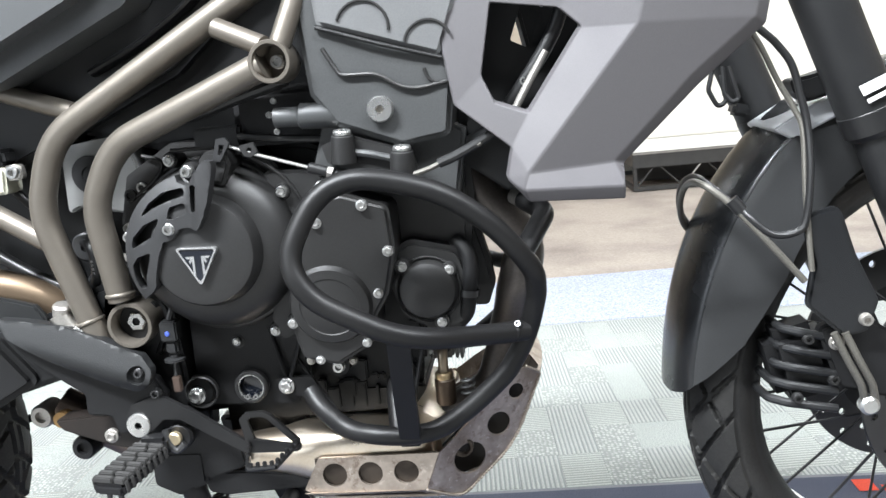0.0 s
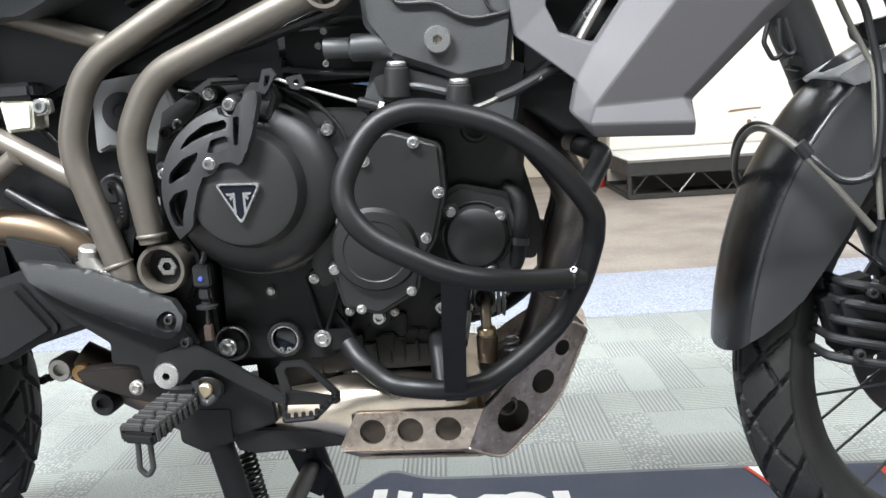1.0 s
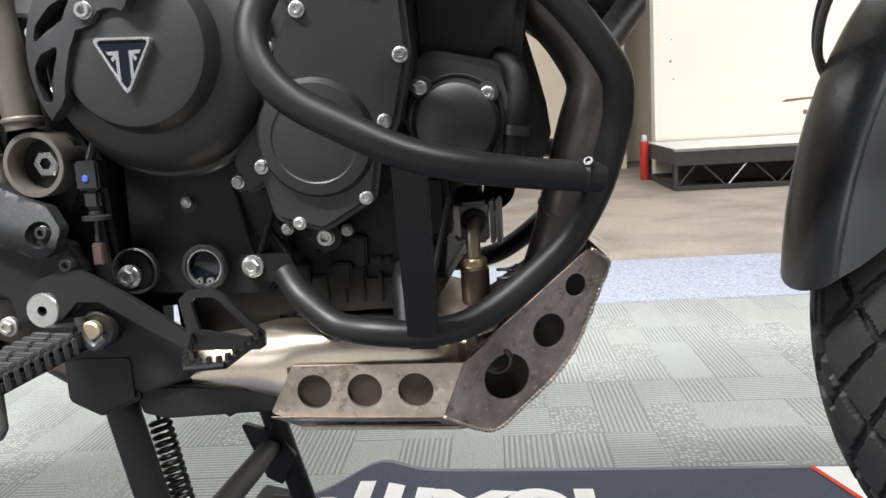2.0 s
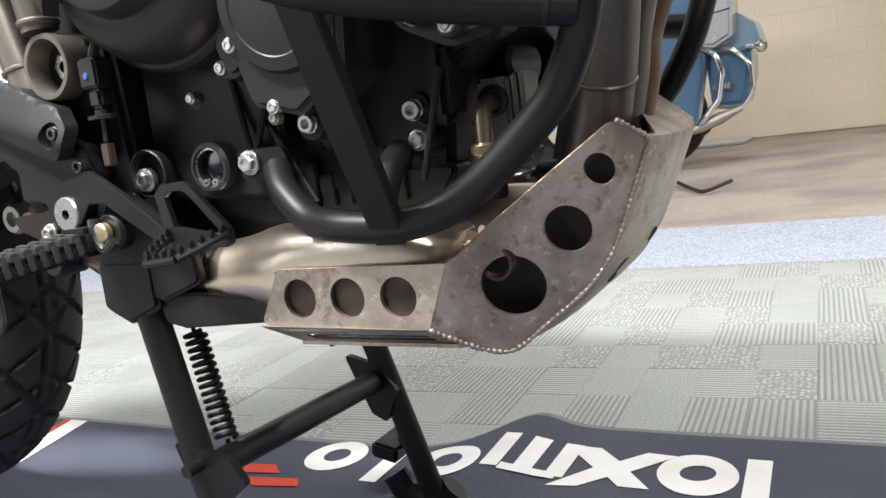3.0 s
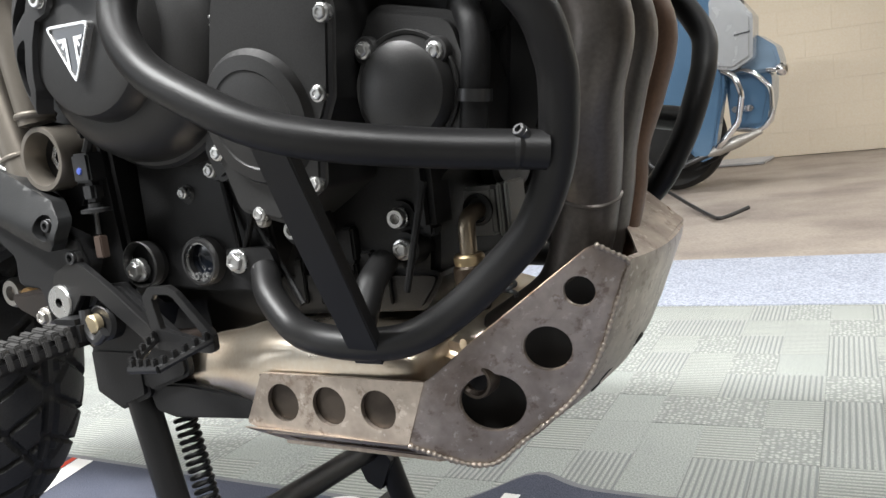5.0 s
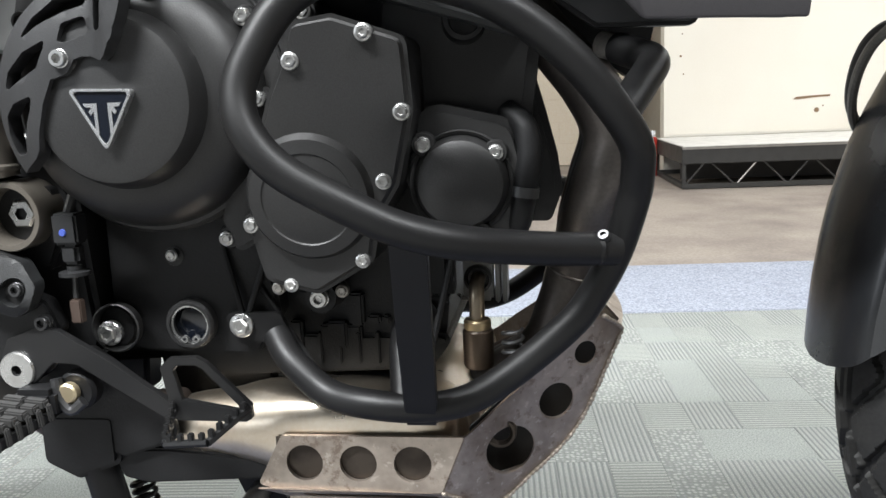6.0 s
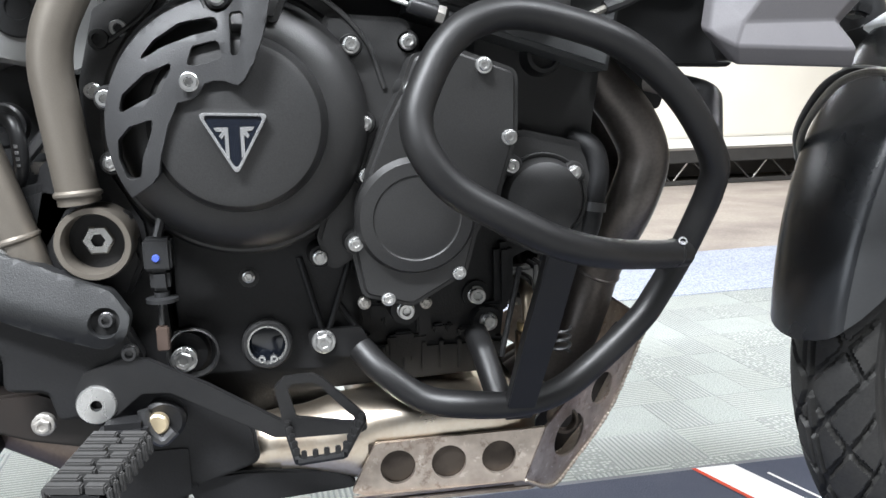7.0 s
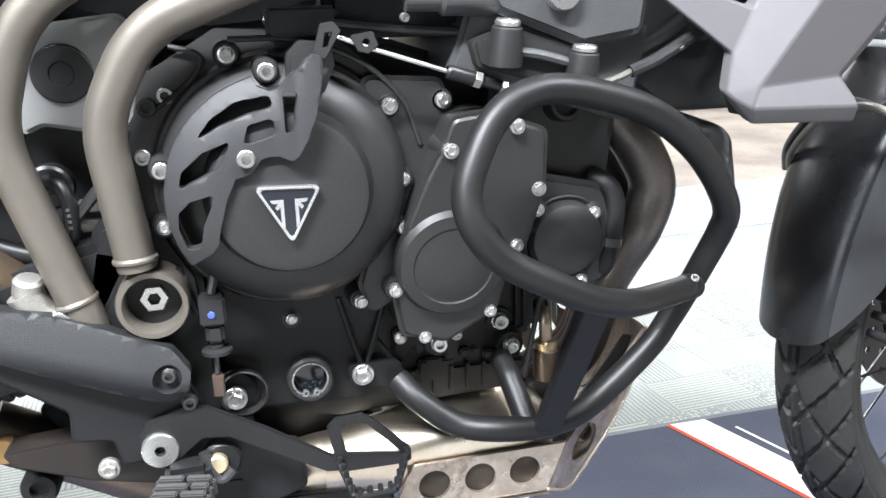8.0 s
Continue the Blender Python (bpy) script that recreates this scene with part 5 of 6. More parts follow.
part("pivot_plate", plate(rounded([(-0.12, 0.63), (-0.07, 0.635), (-0.04, 0.58), (-0.03, 0.45), (-0.07, 0.42), (-0.13, 0.44), (-0.14, 0.55)], 0.012), -0.085, -0.04, (), 0.006), ENGINE_ROUGH, fr)
part("lower_rail", plate(rounded([(-0.22, 0.44), (-0.14, 0.445), (-0.03, 0.40), (0.03, 0.405), (0.03, 0.385), (-0.05, 0.38), (-0.15, 0.402), (-0.21, 0.425)], 0.01), -0.085, -0.055, (), 0.005), mat("brown_casting", (0.017, 0.0145, 0.013), 0.45, 0.3, stain=(0.034, 0.023, 0.018)), fr, "dark brown lower bracket")
part("far_stand_bracket", plate(rounded([(-0.08, 0.362), (0.1, 0.352), (0.13, 0.335), (0.1, 0.3), (-0.06, 0.3)], 0.01), 0.1, 0.14, (), 0.006), ENGINE_ROUGH, fr)
part("stand_lug", plate(rounded([(-0.09, 0.395), (-0.02, 0.395), (-0.02, 0.35), (-0.06, 0.335), (-0.09, 0.35)], 0.008), -0.1, -0.06, (), 0.004), ENGINE_ROUGH, fr)

# heel guard: one tapering shell with a soft ridge
guard_out = rounded([(-0.252, 0.586), (-0.216, 0.5815), (-0.165, 0.5725), (-0.119, 0.5555), (-0.068, 0.5335), (-0.0535, 0.514), (-0.0575, 0.4975), (-0.076, 0.488), (-0.125, 0.506), (-0.185, 0.532), (-0.236, 0.562)], [0.003, 0.02, 0.02, 0.02, 0.014, 0.012, 0.012, 0.012, 0.02, 0.02, 0.01], 6)


def heel_rise(x, z):
    ridge = 0.5045 - 0.32 * (x + 0.0725)
    over = 0.5 * ((z - ridge) + math.hypot(z - ridge, 0.003))
    under = 0.5 * ((ridge - z) + math.hypot(ridge - z, 0.003))
    return -0.139 + 0.42 * over + 0.5 * under + 0.1 * max(0.0, -0.1 - x)


heel = part("heel_guard", domed(guard_out, [circle(-0.0725, 0.5105, 0.0112, 26)], heel_rise, 0.014, 0.0008, 0.006), GUARD, bike, "grey textured plastic heel guard", sharp=45)
part("screw_recess", lathe([(0.0125, -0.004), (0.0125, -0.0005), (0, -0.0005)], (-0.0725, -0.129, 0.5105), n=24), BLACKHOLE, heel)
bolt("screw", (-0.0715, -0.1295, 0.512), 0.0058, heel, "cap", DARKSTEEL)
low_out = [(-0.247, 0.562), (-0.2, 0.552), (-0.12, 0.52), (-0.06, 0.498), (-0.05, 0.475), (-0.075, 0.43), (-0.118, 0.428), (-0.124, 0.452), (-0.156, 0.455), (-0.154, 0.482), (-0.213, 0.524)]
hang = part("foot_hanger", plate(rounded(low_out, 0.008), -0.114, -0.098, (), 0.005), ENGINE_ROUGH, bike, "black cast footrest hanger")
part("lower_plate", plate(rounded([(-0.108, 0.448), (-0.034, 0.454), (0.03, 0.404), (0.034, 0.372), (-0.013, 0.356), (-0.071, 0.366)], 0.01), -0.0985, -0.09, (), 0.003), ENGINE_ROUGH, hang)
bolt("screw", (-0.059, -0.12, 0.482), 0.0062, hang, "cap", DARKSTEEL)
part("pivot_disc", lathe([(0.0155, -0.006), (0.0155, 0.004), (0.0145, 0.0055), (0.0045, 0.0055)], (-0.087, -0.1175, 0.442), n=32), ZINC, hang, "bright pivot screw")
part("pivot_socket", lathe([(0.0046, 0.0055), (0.0042, 0.001), (0, 0.001)], (-0.087, -0.1175, 0.442), n=6), BLACKHOLE, hang)
part("pivot_arch", lathe([(0.016, -0.012), (0.021, -0.012), (0.021, -0.002), (0.016, -0.002)], (-0.083, -0.106, 0.452), n=24), ALLOY, hang)
bolt("bolt", (-0.131, -0.108, 0.425), 0.009, hang, "hex", ALLOY)
part("bush", sweep(smooth_way([(-0.052, -0.124, 0.436), (-0.049, -0.126, 0.42), (-0.04, -0.126, 0.41), (-0.03, -0.124, 0.417)], 4), 0.005, 10), DARKSTEEL, hang)
part("bush_pin", lathe([(0.0085, 0), (0.0085, 0.006), (0.007, 0.0075), (0, 0.0075)], (-0.042, -0.121, 0.424), n=20), mat("pale_brass", (0.72, 0.6, 0.4), 0.35, 0.8), hang)
part("bush_cup", lathe([(0.017, -0.01), (0.017, 0.0), (0.014, 0.003), (0, 0.001)], (-0.038, -0.118, 0.424), n=24), ENGINE_ROUGH, hang)

# footrest with a cleated rubber
peg = new("footrest")
peg.parent = bike
PEG = Matrix.Translation((-0.066, -0.135, 0.42)) @ Matrix.Rotation(radians(-103), 4, "Z") @ Matrix.Rotation(radians(6), 4, "Y")
bm = add_box(bmesh.new(), (0.0, -0.021, -0.014), (0.086, 0.021, 0.0), 0.004)
bmesh.ops.transform(bm, matrix=PEG, verts=bm.verts)
part("core", bm, ENGINE_ROUGH, peg)
for k in range(8):
    bm = bmesh.new()
    for s in (-1, 1):
        add_box(bm, (0.004 + 0.0102 * k, -0.0215 if s < 0 else 0.0012 + 0.006 * (k % 2), 0.0), (0.0108 + 0.0102 * k, -0.0012 + 0.006 * (k % 2) if s < 0 else 0.0215, 0.0075), 0.0012)
    add_box(bm, (0.005 + 0.0102 * k, -0.0245, -0.011), (0.0095 + 0.0102 * k, -0.0208, 0.004), 0.001)
    add_box(bm, (0.005 + 0.0102 * k, 0.0208, -0.011), (0.0095 + 0.0102 * k, 0.0245, 0.004), 0.001)
    bmesh.ops.transform(bm, matrix=PEG, verts=bm.verts)
    part("cleat", bm, mat("cleat_rubber", (0.035, 0.034, 0.033), 0.7) if k == 0 else bpy.data.materials["cleat_rubber"], peg)
bm = sweep(bend([(0.078, -0.006, -0.014), (0.082, -0.007, -0.044), (0.08, 0.0, -0.055), (0.078, 0.007, -0.044), (0.074, 0.006, -0.014)], 0.006, 4), 0.0032, 10)
bmesh.ops.transform(bm, matrix=PEG, verts=bm.verts)
part("bank_feeler", bm, DARKSTEEL, peg, "worn steel lean feeler")
part("peg_hinge", box((-0.085, -0.14, 0.405), (-0.048, -0.112, 0.43), 0.005), ENGINE_ROUGH, peg)

part("stand_mount", plate(rounded([(-0.16, 0.43), (-0.062, 0.43), (-0.068, 0.36), (-0.15, 0.35)], 0.008), 0.05, 0.08, (), 0.005), ENGINE_ROUGH, eng)
part("sump_wall", plate(rounded([(-0.012, 0.445), (0.1, 0.445), (0.1, 0.36), (0.02, 0.35), (-0.008, 0.375)], 0.008), -0.028, 0.03, (), 0.006), ENGINE_ROUGH, eng)
# brake pedal
ped = new("brake_pedal")
ped.parent = bike
tagged(ped, "black steel brake pedal with a toothed pad")
arm = [(-0.104, 0.452), (-0.096, 0.467), (-0.064, 0.4785), (-0.045, 0.477), (0.0, 0.455), (0.052, 0.425), (0.062, 0.424), (0.062, 0.41), (0.048, 0.41), (0.0, 0.4335), (-0.03, 0.449), (-0.052, 0.449), (-0.066, 0.437), (-0.08, 0.425), (-0.1, 0.43)]
SWEEP_OUT = Matrix(((1, 0, 0, 0), (-0.17, 1, 0, -0.17 * 0.087), (0, 0, 1, 0), (0, 0, 0, 1)))
part("arm", plate(rounded(arm, 0.004), -0.1185, -0.1125, (), 0.0008, SWEEP_OUT), PEDAL, ped)
toe = [(0.055, 0.424), (0.05, 0.453), (0.058, 0.4605), (0.08, 0.4615), (0.088, 0.457), (0.121, 0.423), (0.121, 0.412), (0.116, 0.4095)]
toe_in = [(0.066, 0.427), (0.0605, 0.4505), (0.064, 0.4545), (0.079, 0.4545), (0.084, 0.452), (0.111, 0.4225), (0.111, 0.419)]
part("toe_loop", plate(rounded(toe + [(0.06, 0.41)], 0.003), -0.146, -0.141, [rounded(toe_in, 0.002)], 0.0008), PEDAL, ped)
pad = bmesh.new()
for (x0, y0, z0), (x1, y1, z1), cnt in (((0.058, -0.145, 0.42), (0.066, -0.18, 0.405), 5), ((0.066, -0.18, 0.405), (0.1, -0.182, 0.408), 4), ((0.1, -0.182, 0.408), (0.118, -0.145, 0.42), 5)):
    a, b = Vector((x0, y0, z0)), Vector((x1, y1, z1))
    add_sweep(pad, [a, b], 0.0032, 8)
    for k in range(cnt):
        c = a.lerp(b, (k + 0.5) / cnt)
        add_box(pad, c + Vector((-0.0022, -0.0022, 0.0)), c + Vector((0.0022, 0.0022, 0.008)), 0.0008)
part("toothed_pad", pad, PEDAL, ped, "toothed black pad")
part("pedal_spring_bolt", lathe([(0.0205, -0.012), (0.0205, -0.004), (0.018, -0.002), (0, -0.002)], (-0.023, -0.08, 0.466), n=28), ENGINE_ROUGH, ped)
bolt("bolt", (-0.0237, -0.084, 0.4625), 0.0108, ped, "hex")
part("bolt_cup", lathe([(0.02, -0.006), (0.0215, 0.004), (0.02, 0.005), (0.018, -0.004)], (-0.016, -0.084, 0.468), n=26), ENGINE, ped)
# brake light switch
sw = new("brake_switch")
sw.parent = bike
part("body", box((-0.0435, -0.118, 0.545), (-0.0225, -0.1, 0.57), 0.002), DARKPL, sw)
part("neck", box((-0.0405, -0.115, 0.528), (-0.0255, -0.102, 0.545), 0.003), DARKPL, sw)
part("collar", lathe([(0.0125, 0), (0.0125, 0.003), (0.006, 0.004), (0.006, 0.008)], (-0.033, -0.109, 0.519), (0, 0, 1), 18), DARKPL, sw)
part("rod", sweep([(-0.034, -0.109, 0.52), (-0.035, -0.109, 0.5)], 0.0022, 8), DARKSTEEL, sw)
part("plunger", box((-0.0395, -0.1125, 0.479), (-0.03, -0.1045, 0.4985), 0.001), COPPER, sw)
part("mark", lathe([(0.0032, 0), (0.0026, 0.0012), (0, 0.0014)], (-0.034, -0.118, 0.555), n=10), BLUEDOT, sw, "blue paint mark")
part("cable", sweep(smooth_way([(-0.033, -0.109, 0.57), (-0.025, -0.1, 0.6), (-0.02, -0.08, 0.63), (-0.04, -0.06, 0.66)], 5), 0.004, 8), HOSE, sw)
# rear master cylinder and reservoir
mc = new("rear_master_cylinder")
mc.parent = bike
part("banjo", lathe([(0.0115, 0), (0.0115, 0.012), (0.009, 0.015), (0, 0.015)], (-0.172, -0.1, 0.583), (0.25, -0.2, 1), 16), ALLOY, mc)
part("body", sweep(smooth_way([(-0.175, -0.1, 0.585), (-0.165, -0.098, 0.565), (-0.15, -0.095, 0.55)], 4), 0.014, 16), ALLOY, mc)
bolt("bolt", (-0.149, -0.108, 0.561), 0.009, mc, "cap")
part("feed_hose", sweep(smooth_way([(-0.155, -0.085, 0.575), (-0.16, -0.06, 0.62), (-0.19, -0.05, 0.68), (-0.235, -0.055, 0.74)], 6), 0.0058, 12), HOSE, mc)
res = new("brake_reservoir")
res.parent = bike
part("cup", plate(rounded([(-0.263, 0.77), (-0.222, 0.768), (-0.225, 0.735), (-0.258, 0.733)], 0.005), -0.085, -0.05, (), 0.004), WHITEPL, res, "yellowed white fluid cup")
part("cap", box((-0.265, -0.087, 0.77), (-0.22, -0.048, 0.79), 0.005), DARKPL, res)
part("ear", plate(rounded([(-0.226, 0.77), (-0.205, 0.77), (-0.203, 0.752), (-0.226, 0.75)], 0.006), -0.078, -0.07), ALLOY, res)
bolt("bolt", (-0.2135, -0.08, 0.761), 0.0085, res, "cap")

# swingarm, chain and plastic panels behind the tubes
swing = new("swingarm")
swing.parent = bike
part("arm", plate(rounded([(-0.06, 0.6), (-0.12, 0.615), (-0.3, 0.56), (-0.7, 0.41), (-0.72, 0.36), (-0.66, 0.335), (-0.28, 0.47), (-0.1, 0.52)], 0.014), -0.085, -0.045, (), 0.008), DARKPL, swing)
part("arm", plate(rounded([(-0.06, 0.6), (-0.12, 0.615), (-0.3, 0.56), (-0.7, 0.41), (-0.72, 0.36), (-0.66, 0.335), (-0.28, 0.47), (-0.1, 0.52)], 0.014), 0.125, 0.165, (), 0.008), DARKPL, swing)
part("arm_cover", plate(rounded([(-0.45, 0.545), (-0.33, 0.537), (-0.269, 0.558), (-0.222, 0.496), (-0.29, 0.46), (-0.45, 0.425)], 0.012), -0.1, -0.086, (), 0.012), ENGINE_ROUGH, swing, "black moulded cover on the arm")
part("arm_bracket", plate(rounded([(-0.275, 0.616), (-0.207, 0.597), (-0.19, 0.573), (-0.262, 0.581)], 0.006), -0.1, -0.092, (), 0.003), GUARD, swing)
part("cross_member", box((-0.2, -0.05, 0.53), (-0.1, 0.13, 0.59), 0.012), DARKPL, swing)
part("hugger", plate(rounded([(-0.34, 0.62), (-0.3, 0.6), (-0.29, 0.5), (-0.33, 0.48), (-0.36, 0.52)], 0.015), -0.045, 0.12, (), 0.01), DARKPL, swing)
part("linkage", plate(rounded([(-0.2, 0.45), (-0.17, 0.47), (-0.1, 0.42), (-0.12, 0.38), (-0.16, 0.375)], 0.01), -0.03, 0.03, (), 0.006), ENGINE_ROUGH, swing)
for x, z, r in ((-0.2, 0.39, 0.0165), (-0.25, 0.437, 0.016)):
    part("linkage_bush", lathe([(r, -0.01), (r, 0.02), (r * 0.85, 0.024), (r * 0.5, 0.024), (r * 0.45, 0.018), (0, 0.018)], (x, -0.04, z), n=24), ALLOY if r < 0.0162 else ENGINE_ROUGH, swing)
part("brass_bush", lathe([(0.011, 0), (0.011, 0.02), (0, 0.02)], (-0.222, -0.045, 0.432), n=18), mat("aged_brass", (0.28, 0.17, 0.07), 0.5, 0.6), swing)
bmc = bmesh.new()
for k in range(30):
    t = k / 29
    c = Vector((-0.6 + 0.36 * t, 0.13, 0.3 + 0.11 * t))
    add_box(bmc, c + Vector((-0.0055, -0.008, -0.006)), c + Vector((0.0055, 0.008, 0.006)), 0.002, Matrix.Rotation(radians(-20), 4, "Y"))
part("chain", bmc, ENGINE_ROUGH, swing, "black drive chain")
part("shock_spring", sweep([(-0.12 + 0.03 * math.cos(a), 0.04 + 0.03 * math.sin(a), 0.48 + 0.2 * a / 40) for a in (0.35 * k for k in range(115))], 0.005, 8), ALLOY, swing)

body = new("side_bodywork")
body.parent = bike
part("airbox", plate(rounded([(-0.19, 0.845), (-0.06, 0.87), (0.02, 0.92), (0.2, 1.0), (0.21, 0.84), (0.14, 0.79), (0.02, 0.775), (-0.05, 0.77), (-0.15, 0.8)], 0.02), -0.035, 0.12, (), 0.01), DARKPL, body)
part("side_panel", plate(rounded([(-0.75, 0.86), (-0.2, 0.858), (-0.02, 0.938), (0.06, 1.1), (-0.75, 1.1)], [0, 0.04, 0.03, 0, 0]), -0.15, -0.06, (), 0.05, seg=8), SIDEGREY, body, "grey plastic side panel")
part("under_panel", plate(rounded([(-0.75, 0.7), (-0.42, 0.735), (-0.28, 0.74), (-0.16, 0.79), (0.0, 0.86), (0.12, 0.96), (0.06, 1.0), (-0.02, 0.95), (-0.2, 0.87), (-0.75, 0.87)], 0.015), -0.06, 0.1, (), 0.008), DARKPL, body)
part("seat_base", plate(rounded([(-0.75, 0.84), (-0.2, 0.82), (0.02, 0.9), (0.12, 1.1), (-0.75, 1.1)], 0.02), -0.055, 0.08, (), 0.006), DARKPL, body)
part("seat_strip", sweep(smooth_way([(-0.1, -0.064, 0.87), (-0.03, -0.066, 0.9), (0.04, -0.066, 0.945), (0.08, -0.064, 0.99)], 5), 0.014, 12, flat=0.4), DARKPL, body)
part("tank_side", plate(rounded([(0.1, 0.97), (0.2, 0.94), (0.36, 0.94), (0.45, 1.1), (0.05, 1.1)], 0.02), -0.13, 0.21, (), 0.02), DARKPL, body)
part("inner_cover", plate(rounded([(-0.165, 0.785), (-0.08, 0.795), (-0.062, 0.735), (-0.088, 0.696), (-0.122, 0.702), (-0.15, 0.708), (-0.168, 0.7)], 0.012), -0.055, 0.1, (), 0.008), INNERGREY, body, "dull grey inner cover")
part("inner_disc", lathe([(0.0235, -0.004), (0.0235, 0.0015), (0.022, 0.0025), (0.01, 0.0025), (0.009, 0.001), (0, 0.001)], (-0.13, -0.0555, 0.749), n=30), DARKPL, body)
# dark backing plate, added for the shade seen between the frame tubes
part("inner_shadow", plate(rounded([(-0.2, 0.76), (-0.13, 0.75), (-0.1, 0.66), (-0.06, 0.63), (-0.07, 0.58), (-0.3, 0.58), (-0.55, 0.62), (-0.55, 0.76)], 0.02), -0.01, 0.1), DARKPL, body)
part("air_duct", plate(rounded([(-0.2, 0.6), (-0.2, 0.86), (0.06, 0.9), (0.12, 0.78), (0.0, 0.7), (-0.03, 0.6)], 0.02), 0.02, 0.1, (), 0.006), DARKPL, body)
part("disc_mount", lathe([(0.0185, -0.01), (0.0185, 0.004), (0.016, 0.006), (0.006, 0.006), (0.005, 0.003), (0, 0.003)], (-0.153, -0.05, 0.658), n=26), DARKSTEEL, body)
part("silver_rod", sweep([(-0.15, -0.06, 0.615), (-0.115, -0.062, 0.655)], 0.005, 10), DARKSTEEL, body)
part("silver_rod", box((-0.135, -0.055, 0.618), (-0.09, -0.045, 0.628), 0.002), ALLOY, body)
part("silver_rod", box((-0.135, -0.055, 0.635), (-0.09, -0.045, 0.645), 0.002), ALLOY, body)
part("hose", sweep(smooth_way([(-0.155, -0.052, 0.664), (-0.143, -0.062, 0.66), (-0.138, -0.066, 0.645), (-0.139, -0.066, 0.62), (-0.152, -0.058, 0.6)], 5), 0.0062, 12), HOSE, body)
for k in range(4):
    part("printed_bar", box((-0.1395 - 0.0002 * k, -0.0729, 0.6255 + 0.005 * k), (-0.1365 - 0.0002 * k, -0.0721, 0.6285 + 0.005 * k), 0.0002), SILVER, body, "pale printed bar on the hose")
part("hose", sweep(smooth_way([(-0.3, -0.03, 0.66), (-0.22, -0.05, 0.62), (-0.15, -0.06, 0.6), (-0.06, -0.07, 0.615)], 5), 0.008, 12), HOSE, body)

# --- centre stand ---
st = new("centre_stand")
st.parent = bike
tagged(st, "black steel centre stand with a coil spring")
part("leg", sweep([(-0.054, -0.084, 0.375), (-0.012, -0.088, 0.19), (0.028, -0.091, 0.02)], 0.0165, 16, flat=0.75), BAR, st)
part("leg", sweep([(-0.045, 0.19, 0.375), (-0.004, 0.206, 0.205), (0.036, 0.222, 0.03)], 0.0155, 16, flat=0.8), BAR, st)
part("cross_tube", sweep([(0.002, -0.088, 0.2), (-0.012, 0.205, 0.18)], 0.0135, 16), BAR, st)
part("gusset", plate(rounded([(-0.035, 0.225), (0.03, 0.212), (0.045, 0.19), (0.012, 0.165), (-0.008, 0.15)], 0.005), -0.098, -0.09), BAR, st)
part("gusset", plate(rounded([(-0.05, 0.215), (0.0, 0.2), (0.02, 0.17), (0.0, 0.13), (-0.02, 0.14)], 0.005), 0.195, 0.203), BAR, st)
part("upper_tab", plate(rounded([(-0.085, 0.285), (-0.04, 0.29), (-0.035, 0.24), (-0.06, 0.225)], 0.005), 0.185, 0.193), BAR, st)
for y, x in ((-0.098, 0.024), (0.232, 0.02)):
    part("foot", sweep(smooth_way([(x - 0.045, y, 0.045), (x - 0.03, y, 0.022), (x, y, 0.013), (x + 0.03, y, 0.022), (x + 0.042, y, 0.034)], 5), 0.012, 14, flat=1.6), BAR, st)
part("kick_lever", sweep(smooth_way([(0.01, 0.235, 0.075), (-0.02, 0.27, 0.07), (-0.05, 0.29, 0.062)], 4), 0.008, 10), BAR, st)
part("kick_pad", box((-0.075, 0.255, 0.048), (-0.035, 0.32, 0.07), 0.004, Matrix.Rotation(radians(12), 4, "Y")), BAR, st)
spring_a, spring_b = Vector((-0.024, -0.06, 0.318)), Vector((-0.004, -0.062, 0.215))
axis = (spring_b - spring_a).normalized()
u = axis.cross(Vector((0, 1, 0))).normalized()
v = axis.cross(u)
coil = [spring_a.lerp(spring_b, k / 260) + 0.0092 * (math.cos(2 * math.pi * 15 * k / 260) * u + math.sin(2 * math.pi * 15 * k / 260) * v) for k in range(261)]
part("coil_spring", sweep(coil, 0.0023, 8), BAR, st, "tightly wound black spring")
part("spring_hook", sweep([spring_b, spring_b + axis * 0.02, (0.004, -0.08, 0.193)], 0.0022, 8), BAR, st)
part("spring_hook", sweep([spring_a, spring_a - axis * 0.015, (-0.03, -0.06, 0.345)], 0.0022, 8), BAR, st)
part("spring_pin", lathe([(0.006, 0), (0.006, 0.02), (0, 0.02)], (-0.006, -0.095, 0.205), n=14), ENGINE_ROUGH, st)
part("side_link", plate(rounded([(-0.03, 0.36), (0.02, 0.362), (0.108, 0.354), (0.116, 0.337), (0.0, 0.33), (-0.022, 0.335)], 0.006), -0.092, -0.084, (), 0.002), ENGINE_ROUGH, st)

# --- far crash bar, mirrored ---
far_bar = new("crash_bar")
far_bar.parent = bike
tagged(far_bar, "black tubular crash bar on the far side")
flip = [(x, 2 * CY - y, z) for x, y, z in loop]
part("tube", sweep(smooth_way(flip, 5), TUBE, 16), BAR, far_bar)
part("strut", strap([(p[0], 2 * CY - p[1], p[2]) for p in STRUT], 0.025, 0.008), BAR, far_bar)
part("joint_weld", lathe([(0.0115, -0.003), (0.0124, 0.0), (0.0115, 0.003)], (0.381, -0.141, 0.5395), (0.81, 0.57, -0.13), 22), BAR, bar)
bolt("bolt", (0.387, -0.146, 0.549), 0.0042, bar, "cap", DARKSTEEL, (-0.2, -0.75, 0.6))
bolt("mount_bolt", (0.092, -0.079, 0.4675), 0.0103, bar, "hex")
part("lower_stay", sweep(bend([(0.228, -0.066, 0.462), (0.23, -0.09, 0.45), (0.236, -0.123, 0.417)], 0.02), 0.011, 14), BAR, bar)
